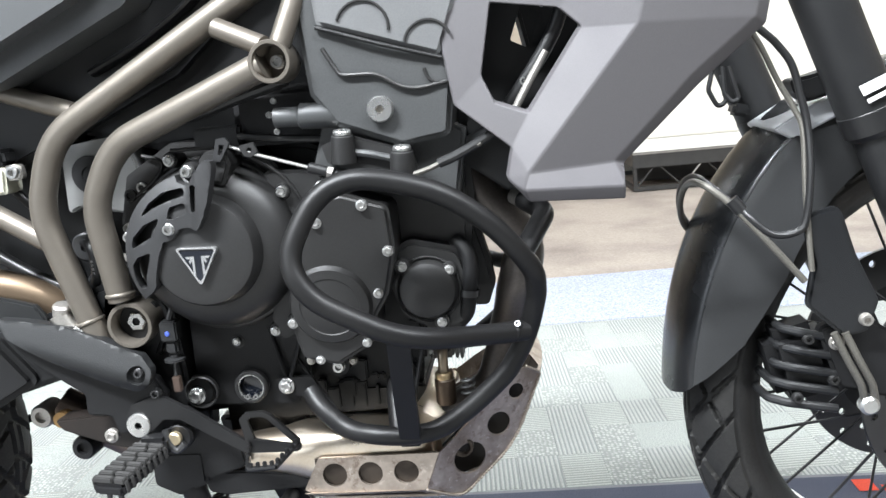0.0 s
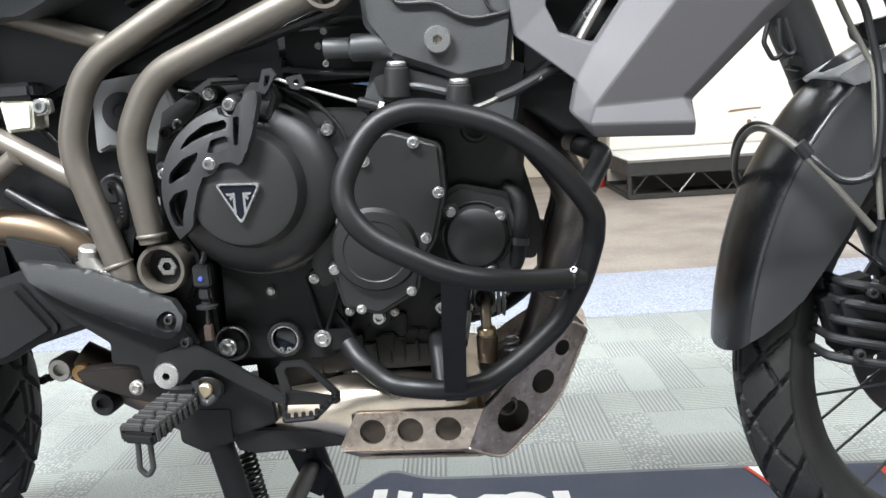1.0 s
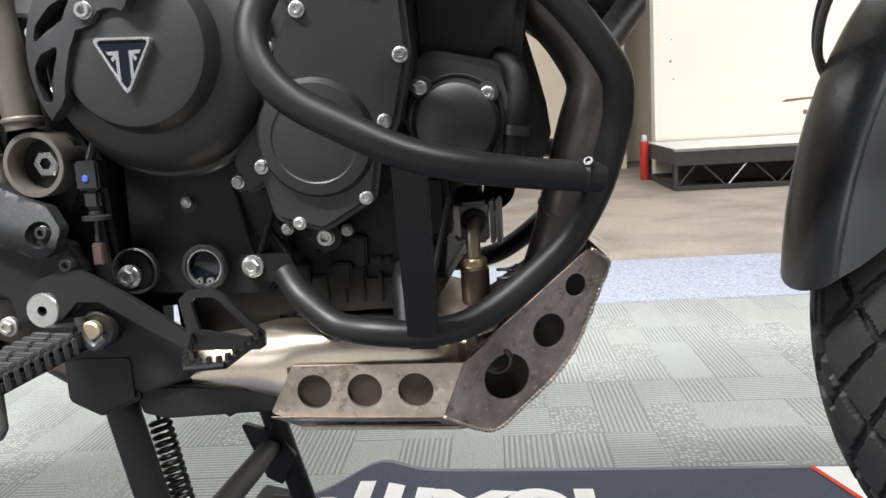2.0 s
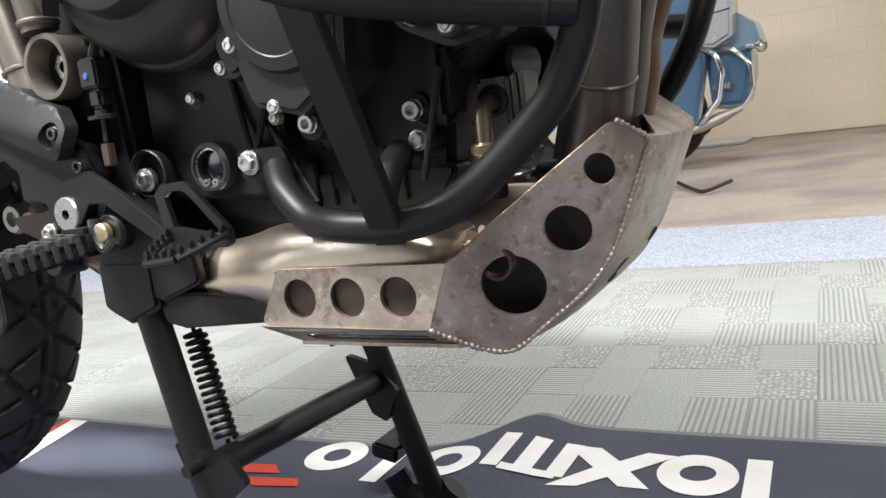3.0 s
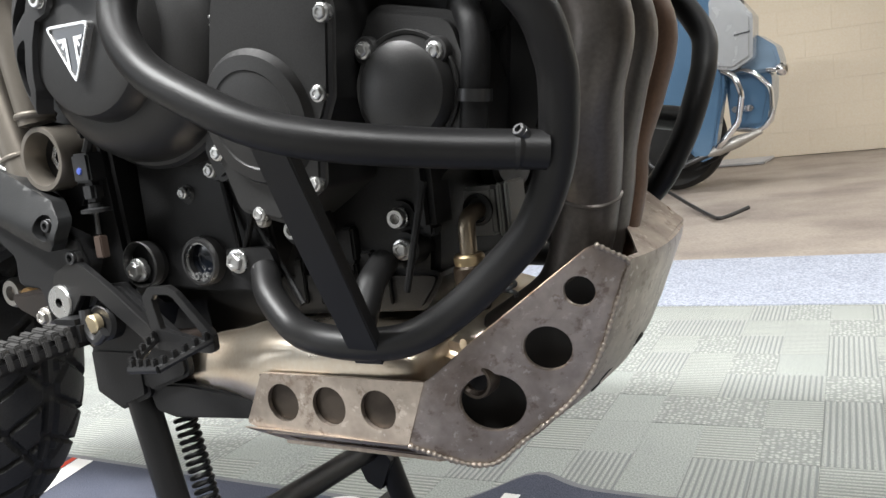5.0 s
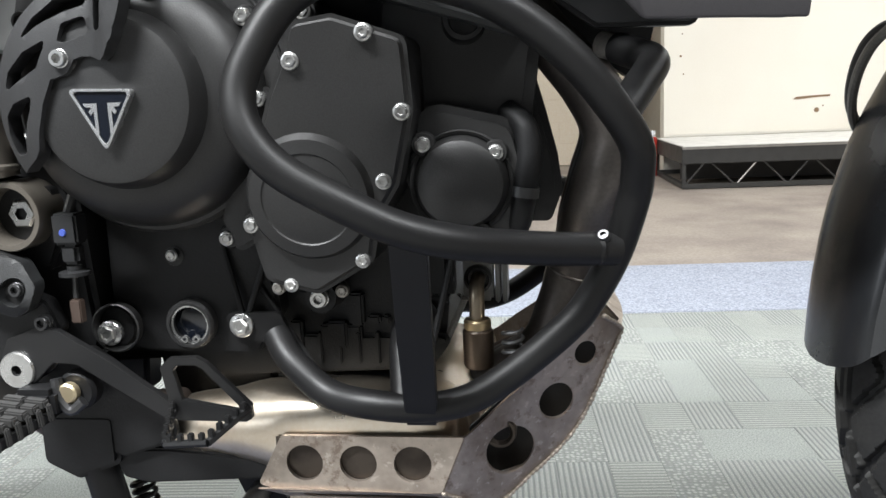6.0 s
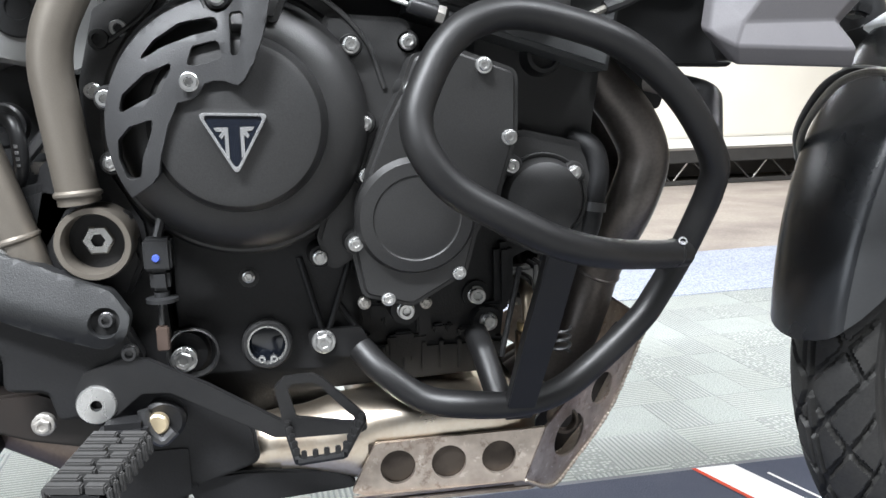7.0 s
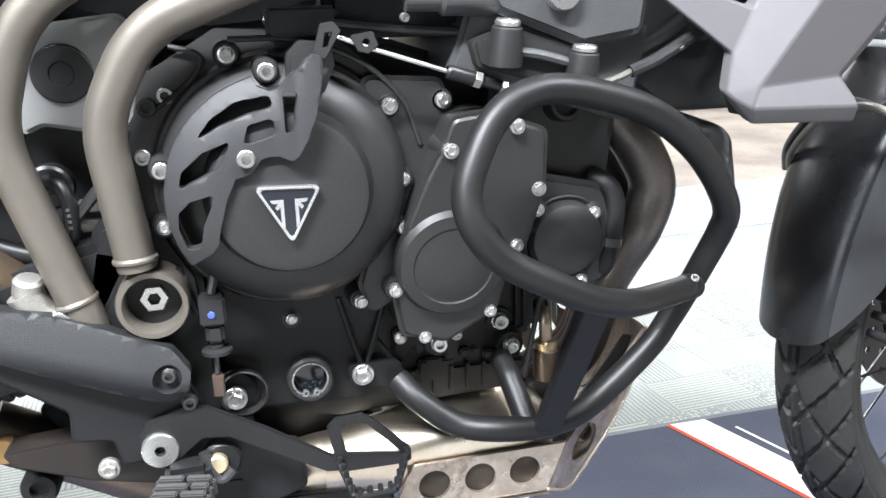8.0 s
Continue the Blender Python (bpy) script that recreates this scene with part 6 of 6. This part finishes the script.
part("elbow", sweep(bend([(0.397, -0.164, 0.632), (0.427, -0.106, 0.668), (0.402, -0.072, 0.679)], 0.02, 9), 0.0118, 18), BAR, bar)
part("loop_end", sweep([(0.4025, -0.0727, 0.6788), (0.392, -0.06, 0.683)], 0.0104, 16), ALLOY, bar, "bare steel tube end")

# --- front end ---
fork = new("front_fork")
fork.parent = bike
tagged(fork, "black front fork with grey leg guards")


def along(a, b, t):
    return tuple(Vector(a).lerp(Vector(b), t))


RT, RB = (0.672, -0.098, 1.03), (0.905, -0.095, 0.42)
LT, LB = (0.605, 0.11, 1.03), (0.86, 0.1, 0.4)
for a, b in ((RT, RB), (LT, LB)):
    part("upper_tube", sweep([along(a, b, 0.0), along(a, b, 0.46)], 0.031, 24), DARKPL, fork)
    part("dust_collar", sweep([along(a, b, 0.45), along(a, b, 0.455), along(a, b, 0.49), along(a, b, 0.5)], [0.029, 0.0318, 0.0318, 0.027], 24), HOSE, fork)
    part("lower_leg", sweep([along(a, b, 0.49), along(a, b, 1.0)], 0.025, 22), DARKPL, fork)
part("axle", sweep([(0.908, -0.115, 0.4), (0.865, 0.12, 0.4)], 0.012, 18), ALLOY, fork)
# grey guard over the right leg
gp = [(0.7, 0.645), (0.712, 0.59), (0.704, 0.544), (0.744, 0.506), (0.77, 0.51), (0.782, 0.545), (0.757, 0.6), (0.74, 0.655)]
part("leg_guard", plate(rounded(gp, 0.012), -0.128, -0.118, (), 0.004), FENDER, fork, "matt grey leg guard")
bolt("bolt", (0.766, -0.13, 0.526), 0.007, fork, "cap", ALLOY)
part("fork_mark", plate([(0.757, 0.778), (0.79, 0.792), (0.795, 0.782), (0.762, 0.768)], -0.1315, -0.1305), PRINT_W, fork, "small white mark")
part("fork_mark", plate([(0.765, 0.764), (0.79, 0.775), (0.792, 0.771), (0.767, 0.76)], -0.1315, -0.1305), PRINT_W, fork)
# brake caliper with cooling ribs
cal = new("brake_caliper")
cal.parent = bike
part("body", box((0.675, -0.098, 0.42), (0.745, -0.04, 0.51), 0.014, Matrix.Rotation(radians(-14), 4, "Y")), ENGINE_ROUGH, cal)
for k in range(5):
    z = 0.425 + 0.021 * k
    way = [(0.668 + 0.004 * k, -0.05, z), (0.672 + 0.004 * k, -0.09, z), (0.69 + 0.004 * k, -0.104, z - 0.002), (0.745, -0.104, z - 0.012)]
    part("fin", sweep(bend(way, 0.012, 4), 0.0052, 10), DARKPL, cal)
for x, z in ((0.7, 0.43), (0.712, 0.5), (0.74, 0.45)):
    bolt("bolt", (x, -0.108, z), 0.006, cal, "cap", ENGINE)
part("mount", plate(rounded([(0.72, 0.515), (0.78, 0.52), (0.86, 0.46), (0.82, 0.42), (0.745, 0.44)], 0.012), -0.11, -0.095, (), 0.004), ENGINE_ROUGH, cal)
bolt("bolt", (0.742, -0.11, 0.495), 0.009, cal, "hex", ALLOY)
# front mudguard, swept round the wheel
fen = bmesh.new()
WF = Matrix.Translation(FRONT_AT) @ Matrix.Rotation(STEER, 4, "Z")
# across: half width and drop below the crown; the lower end is cut slanting, highest at the sides
across = [(0.0, 0.004, 0.0), (0.016, 0.0046, 0.2), (0.03, 0.0036, 0.7), (0.041, 0.0012, 1.3), (0.0485, -0.0022, 2.1), (0.0525, -0.0065, 3.0), (0.057, -0.0215, 5.0), (0.0615, -0.0385, 8.2), (0.066, -0.057, 13.0), (0.0688, -0.071, 20.0), (0.0702, -0.084, 30.0)]
across = [(-y, d, c) for y, d, c in across[:0:-1]] + [(y, d - 0.1 * y, c) for y, d, c in across]


def crown(deg):
    """Radius of the mudguard's crown round the wheel."""
    keys = [(60, 0.385), (76, 0.398), (92, 0.408), (106, 0.412), (118, 0.41), (127, 0.404), (136, 0.395), (145, 0.386), (154, 0.3775), (164, 0.3705), (172, 0.3675), (181, 0.366)]
    for (d0, r0), (d1, r1) in zip(keys, keys[1:]):
        if deg <= d1:
            return r0 + (r1 - r0) * (deg - d0) / (d1 - d0)
    return keys[-1][1]


rows = []
for k in range(27):
    row = []
    for y, d, c in across:
        deg = (176.6 - c) + (60 - 176.6 + c) * k / 26
        r, t = crown(deg) + d, radians(deg)
        slim = 1 - 0.18 * max(0.0, min(1.0, (deg - 150) / 25)) * (y > 0)
        row.append(fen.verts.new(WF @ Vector((r * math.cos(t), slim * y * (1.0 + 0.1 * math.sin(radians(max(0, 180 - deg) * 1.6))), r * math.sin(t)))))
    rows.append(row)
for a, b in zip(rows, rows[1:]):
    for k in range(len(across) - 1):
        fen.faces.new((a[k], a[k + 1], b[k + 1], b[k])).material_index = 0 if 5 <= k < 15 else 1
bmesh.ops.recalc_face_normals(fen, faces=fen.faces)
bmesh.ops.solidify(fen, geom=list(fen.faces), thickness=0.0035)
mud = part("front_mudguard", fen, [FENDER, FLANK], bike, "front mudguard, glossy black crown and matt grey flanks", sharp=28)
# the pale colour paints in what this glossy facet reflects from above
part("sheen_cap", plate(rounded([(0.69, 0.735), (0.712, 0.722), (0.79, 0.757), (0.784, 0.771), (0.738, 0.762)], 0.004), -0.06, 0.06, (), 0.004), PALEFACET, mud, "glossy top cap with its reflection put into a pale colour")
# hoses that run down beside the mudguard
hoses = new("brake_hose")
hoses.parent = bike
tagged(hoses, "looped black and grey brake hoses")
part("hose", sweep(smooth_way([(0.63, -0.1, 0.88), (0.673, -0.1, 0.841), (0.686, -0.1, 0.827), (0.699, -0.102, 0.806), (0.707, -0.105, 0.772), (0.712, -0.11, 0.74), (0.711, -0.122, 0.69), (0.703, -0.13, 0.64), (0.688, -0.132, 0.628), (0.665, -0.132, 0.63), (0.64, -0.125, 0.652), (0.612, -0.1, 0.68), (0.602, -0.06, 0.688), (0.594, -0.03, 0.678), (0.594, 0.0, 0.655), (0.604, 0.035, 0.625), (0.63, 0.07, 0.595)], 7), 0.0042, 10), HOSE, hoses)
part("hose", sweep(smooth_way([(0.64, -0.1, 0.87), (0.664, -0.1, 0.835), (0.683, -0.1, 0.794), (0.701, -0.102, 0.759), (0.708, -0.108, 0.735), (0.706, -0.122, 0.668), (0.708, -0.134, 0.585)], 6), 0.0032, 10), GREYHOSE, hoses)
part("hose", sweep(smooth_way([(0.635, 0.06, 0.58), (0.605, 0.03, 0.615), (0.593, -0.01, 0.65), (0.594, -0.05, 0.678), (0.6, -0.1, 0.685), (0.625, -0.118, 0.665), (0.655, -0.13, 0.63), (0.7, -0.136, 0.575)], 6), 0.004, 10), GREYHOSE, hoses)
part("clip", sweep([(0.628, -0.12, 0.668), (0.638, -0.122, 0.655)], 0.0075, 12), HOSE, hoses)
for dx in (0.0, 0.012):
    part("caliper_line", sweep(smooth_way([(0.733 + dx, -0.128, 0.512), (0.748 + dx, -0.13, 0.478), (0.762 + dx, -0.128, 0.45), (0.768 + dx, -0.122, 0.428)], 5), 0.0042, 12), GREYHOSE, hoses)
part("banjo", lathe([(0.011, 0), (0.011, 0.01), (0.008, 0.013), (0, 0.013)], (0.772, -0.118, 0.424), n=18), ZINC, hoses)

guide = new("cable_guide")
guide.parent = bike
part("loop", sweep(bend([(0.652, 0.06, 0.81), (0.645, 0.058, 0.782), (0.656, 0.056, 0.76), (0.668, 0.058, 0.766), (0.66, 0.06, 0.8)], 0.012, 5), 0.0032, 8), DARKPL, guide)
part("loop", sweep(bend([(0.664, 0.06, 0.81), (0.665, 0.058, 0.775), (0.674, 0.056, 0.764), (0.683, 0.058, 0.768), (0.671, 0.06, 0.81)], 0.009, 5), 0.0032, 8), DARKPL, guide)
part("clamp", box((0.672, 0.045, 0.746), (0.694, 0.075, 0.762), 0.004, Matrix.Rotation(radians(15), 4, "Y")), DARKPL, guide)
part("hose_clip", plate(rounded([(0.705, 0.79), (0.727, 0.793), (0.755, 0.8), (0.757, 0.772), (0.725, 0.764), (0.71, 0.775)], 0.006), -0.075, -0.04, (), 0.004), DARKPL, guide)

# --- tank shroud ---
sh = bmesh.new()
pts = {"a0": (0.3, -0.13, 1.02), "a1": (0.321, -0.146, 0.904), "a2": (0.337, -0.153, 0.795), "a3": (0.395, -0.172, 0.747), "a4": (0.388, -0.178, 0.7155), "a5": (0.404, -0.19, 0.7045), "a6": (0.509, -0.186, 0.701),
       "a7": (0.512, -0.156, 0.722), "a8": (0.593, -0.142, 0.795), "a9": (0.665, -0.132, 0.851), "a10": (0.7, -0.122, 1.02), "b7": (0.5, -0.1665, 0.7245), "b8": (0.5835, -0.153, 0.8055), "b9": (0.652, -0.143, 0.859), "b10": (0.686, -0.133, 1.02), "w0": (0.392, -0.14, 1.02), "w1": (0.383, -0.15, 0.897), "w2": (0.3685, -0.1555, 0.824), "v2": (0.381, -0.161, 0.795),
       "w3": (0.415, -0.166, 0.782), "w4": (0.474, -0.158, 0.864), "w5": (0.452, -0.155, 0.885), "r0": (0.41, -0.19, 0.722), "r1": (0.529, -0.176, 0.862), "r2": (0.575, -0.16, 1.02), "u5": (0.41, -0.182, 0.6905), "u6": (0.5085, -0.181, 0.6865)}
pv = {k: sh.verts.new(p) for k, p in pts.items()}
for f in ("a0 a1 w1 w0", "a1 a2 w2 w1", "a2 a3 w3 v2 w2", "a3 a4 r0", "a3 r0 w3", "w3 r0 r1 w4", "w4 r1 r2 w5", "w5 r2 w0", "w5 w0 w1", "r0 b7 b8 r1", "b7 a7 a8 b8", "b8 a8 a9 b9", "b9 a9 a10 b10", "r1 b8 b9", "r1 b9 b10", "r1 b10 r2", "a4 a5 r0", "r0 a5 a6 b7", "b7 a6 a7", "a5 u5 u6 a6", "a4 u5 a5"):
    sh.faces.new([pv[k] for k in f.split()])
bmesh.ops.recalc_face_normals(sh, faces=sh.faces)
e = bmesh.ops.extrude_face_region(sh, geom=list(sh.faces), use_keep_orig=True)
bmesh.ops.translate(sh, vec=(-0.002, 0.012, 0.004), verts=[g for g in e["geom"] if isinstance(g, bmesh.types.BMVert)])
bmesh.ops.recalc_face_normals(sh, faces=sh.faces)
folds = [e for e in sh.edges if e.calc_face_angle(0) > 0.1]
bmesh.ops.bevel(sh, geom=folds, offset=0.0032, segments=3, profile=0.5, affect="EDGES", clamp_overlap=True)
shroud = part("tank_shroud", sh, PANEL, bike, "satin purple-grey angular tank shroud", sharp=75)
even = shroud.modifiers.new("even_faces", "WEIGHTED_NORMAL")
even.keep_sharp = True
part("shroud_under", plate(rounded([(0.405, 0.722), (0.51, 0.72), (0.506, 0.69), (0.415, 0.695)], 0.004), -0.165, -0.14), DARKPL, bike)
# radiator and what shows through the shroud's window
rad = new("radiator")
rad.parent = bike
part("core", box((0.42, -0.1, 0.715), (0.45, 0.18, 0.97), 0.004, Matrix.Rotation(radians(-12), 4, "Y")), ENGINE_ROUGH, rad)
part("shroud_frame", plate(rounded([(0.345, 0.76), (0.42, 0.755), (0.48, 0.88), (0.47, 1.0), (0.36, 1.0)], 0.01), -0.1, -0.08, [rounded([(0.4, 0.86), (0.42, 0.85), (0.435, 0.885), (0.415, 0.9)], 0.004), rounded([(0.375, 0.905), (0.392, 0.905), (0.39, 0.93), (0.377, 0.93)], 0.004)]), DARKPL, rad)
part("hose", sweep(smooth_way([(0.335, -0.1, 0.745), (0.375, -0.11, 0.77), (0.41, -0.12, 0.81), (0.45, -0.125, 0.87), (0.47, -0.125, 0.94)], 6), 0.008, 12), HOSE, rad)
part("pipe", sweep([(0.392, -0.128, 0.772), (0.437, -0.128, 0.845)], 0.0045, 10), ALLOY, rad)
for x, z in ((0.412, 0.815), (0.437, 0.895), (0.45, 0.9), (0.375, 0.9)):
    bolt("bolt", (x, -0.125, z), 0.0045, rad, "cap")
part("side_cowl", plate(rounded([(0.335, 0.82), (0.335, 0.73), (0.385, 0.694), (0.457, 0.692), (0.475, 0.78), (0.45, 0.82)], 0.008), -0.09, -0.075, (), 0.003), DARKPL, rad)
part("side_baffle", plate(rounded([(0.345, 0.7), (0.372, 0.686), (0.4, 0.668), (0.425, 0.652), (0.44, 0.72), (0.42, 0.8), (0.34, 0.8)], 0.008), -0.012, 0.02), DARKPL, rad)

# ---- the parked blue touring motorcycle ----
SX, SY = -0.62, 4.55
tour = thing("touring_motorcycle", "light blue touring motorcycle with chrome guards on its side stand", "motorcycle", (SX, SY, 0))
tour.rotation_euler = (0, 0, 0)
part("leg_shield", plate(rounded([(-0.2, 1.25), (0.24, 1.25), (0.22, 0.6), (0.14, 0.2), (0.06, 0.17), (-0.04, 0.28), (-0.17, 0.55)], [0.05, 0.05, 0.1, 0.05, 0.03, 0.1, 0.1]), -0.12, 0.0, (), 0.05, seg=5), BLUEPAINT, tour, "glossy blue fairing lower")
part("shield_edge", plate(rounded([(0.13, 0.24), (0.2, 0.55), (0.225, 1.2), (0.19, 1.2), (0.165, 0.56), (0.1, 0.24)], 0.02), -0.125, -0.08, (), 0.01), BLUEPAINT, tour)
part("saddlebag", plate(rounded([(0.2, 0.66), (0.46, 0.645), (0.45, 0.5), (0.41, 0.34), (0.22, 0.34)], 0.04), 0.0, 0.3, (), 0.04, seg=4), BLUEPAINT, tour, "blue saddlebag")
part("tail_cowl", plate(rounded([(0.2, 0.69), (0.28, 0.87), (0.4, 0.86), (0.49, 0.79), (0.512, 0.70), (0.49, 0.645), (0.22, 0.655)], 0.04), -0.02, 0.25, (), 0.05, seg=4), TAILBLUE, tour, "blue-grey tail cowl")
part("side_cover", plate(rounded([(0.17, 1.09), (0.326, 1.07), (0.402, 0.966), (0.388, 0.735), (0.285, 0.678), (0.17, 0.7)], 0.03), -0.16, 0.05, (), 0.02, seg=4), PALEGREY, tour, "silver-grey side cover")
part("emblem", plate([(0.3, 0.862), (0.385, 0.872), (0.385, 0.882), (0.3, 0.872)], -0.164, -0.16), CHROME, tour, "plain chrome bar")
part("saddle", plate(rounded([(0.1, 1.25), (0.2, 1.1), (0.36, 1.09), (0.45, 1.16), (0.42, 1.25)], 0.04), -0.1, 0.2, (), 0.03, seg=4), DARKPL, tour, "black saddle")
part("floorboard_hook", sweep(smooth_way([(-0.22, -0.16, 0.3), (-0.235, -0.17, 0.22), (-0.19, -0.18, 0.165), (-0.1, -0.18, 0.195), (0.0, -0.17, 0.225)], 5), 0.009, 10), DARKSTEEL, tour)
part("front_fender", plate(rounded([(-0.85, 0.9), (-0.7, 0.97), (-0.53, 0.93), (-0.45, 0.75), (-0.47, 0.4), (-0.6, 0.3), (-0.85, 0.3)], 0.08), -0.12, 0.14, (), 0.06, seg=5), PALEBLUE, tour, "pale blue front fender")
part("fender_rim", sweep(smooth_way([(-0.58, -0.13, 0.96), (-0.5, -0.135, 0.88), (-0.465, -0.135, 0.76), (-0.46, -0.13, 0.6)], 5), 0.014, 12), CHROME, tour)
part("fork_tube", sweep([(-0.4, -0.14, 1.2), (-0.5, -0.14, 0.25)], 0.035, 16), CHROME, tour, "chrome fork tube")
part("fork_tube", sweep([(-0.36, -0.05, 1.2), (-0.5, -0.02, 0.25)], 0.022, 16), CHROME, tour)
part("engine_block", plate(rounded([(-0.62, 0.16), (-0.6, 0.5), (-0.36, 0.85), (-0.1, 0.8), (0.1, 0.4), (0.18, 0.2), (0.02, 0.12)], 0.06), -0.06, 0.25, (), 0.02), BLACKHOLE, tour)
part("lamp_ring", lathe([(0.05, 0), (0.055, 0.01), (0.048, 0.018), (0.04, 0.015)], (-0.65, -0.12, 0.83), (0.1, -1, 0.05), 24), CHROME, tour)
part("lamp_point", lathe([(0.034, 0), (0.0, 0.06)], (-0.65, -0.125, 0.78), (0, -0.3, -1), 16), CHROME, tour)
part("lamp_lens", lathe([(0.041, 0.008), (0.03, 0.022), (0, 0.028)], (-0.65, -0.12, 0.83), (0.1, -1, 0.05), 24), AMBER, tour, "amber lamp lens")
part("engine_guard", sweep(bend([(0.2, -0.1, 0.69), (0.285, -0.14, 0.65), (0.318, -0.14, 0.54), (0.29, -0.14, 0.386), (0.189, -0.14, 0.271), (0.12, -0.05, 0.22)], 0.1, 8), 0.018, 16), CHROME, tour, "chrome guard bar")
part("bag_guard", sweep(bend([(0.24, 0.0, 0.665), (0.36, -0.06, 0.672), (0.462, -0.06, 0.56), (0.462, -0.06, 0.4), (0.4, -0.05, 0.325), (0.25, 0.0, 0.345)], 0.11, 9), 0.015, 16), CHROME, tour, "chrome saddlebag guard")
part("bag_clip", box((0.24, -0.05, 0.44), (0.36, -0.03, 0.475), 0.008), CHROME, tour)
part("signal_stalk", sweep([(0.44, -0.02, 0.66), (0.5, -0.04, 0.656)], 0.014, 12), CHROME, tour)
part("signal_lamp", lathe([(0.0, 0), (0.03, 0.01), (0.038, 0.03), (0.036, 0.05), (0.02, 0.06), (0, 0.06)], (0.49, -0.04, 0.655), (1, -0.2, 0), 20), CHROME, tour)
part("exhaust_tip", sweep([(0.1, -0.1, 0.215), (0.16, -0.09, 0.237), (0.27, -0.075, 0.276), (0.4, -0.05, 0.32)], [0.018, 0.034, 0.036, 0.012], 18), ALLOY, tour)
part("exhaust_pipe", sweep([(-0.2, -0.1, 0.17), (-0.05, -0.12, 0.16), (0.12, -0.1, 0.222)], 0.016, 16), DARKSTEEL, tour)
part("front_tyre", lathe([(0.14, -0.06), (0.3, -0.06), (0.325, -0.03), (0.325, 0.03), (0.3, 0.06), (0.14, 0.06)], (-0.72, 0.02, 0.326), n=40), RUBBER, tour)
part("rear_tyre", lathe([(0.14, -0.08), (0.28, -0.08), (0.31, -0.04), (0.31, 0.04), (0.28, 0.08), (0.14, 0.08)], (-0.14, 0.12, 0.312), n=40), RUBBER, tour)
SIDE_STAND = smooth_way([(-0.29, -0.08, 0.13), (-0.149, -0.3, 0.075), (0.038, -0.65, 0.046), (0.198, -0.95, 0.024), (0.336, -1.218, 0.012), (0.414, -1.33, 0.014), (0.501, -1.178, 0.035)], 5)
part("side_stand", sweep(SIDE_STAND, 0.009, 12), ENGINE, tour, "black bent side stand")

# white board on the floor by the wall
part("board", box((-0.94, 6.1, 0.0), (-0.47, 6.6, 0.018), 0.003), mat("grey_white_board", (0.55, 0.55, 0.57), 0.5), None).rotation_euler = (0, 0, 0)
tagged(bpy.data.objects["board"], "thin grey-white board lying on the floor against the wall", "board")

# painted blocks of the back wall
wall = bpy.data.objects["wall_north"]
rnd = random.Random(11)
block = box((0.001, -0.0022, 0.001), (0.389, 0.002, 0.189), 0.0016, seg=1)
first = part("block", block, WALL, wall)
for j in range(8):
    for i in range(9 if j % 2 == 0 else 8):
        ob = first if i == j == 0 else new("block", first.data)
        ob.parent = wall
        ob.location = (-2.55 + 0.39 * i + (0.195 if j % 2 else 0), 0.001 * rnd.uniform(-1, 1), 0.19 * j)
        ob.rotation_euler = (0, radians(rnd.uniform(-0.25, 0.25)), 0)
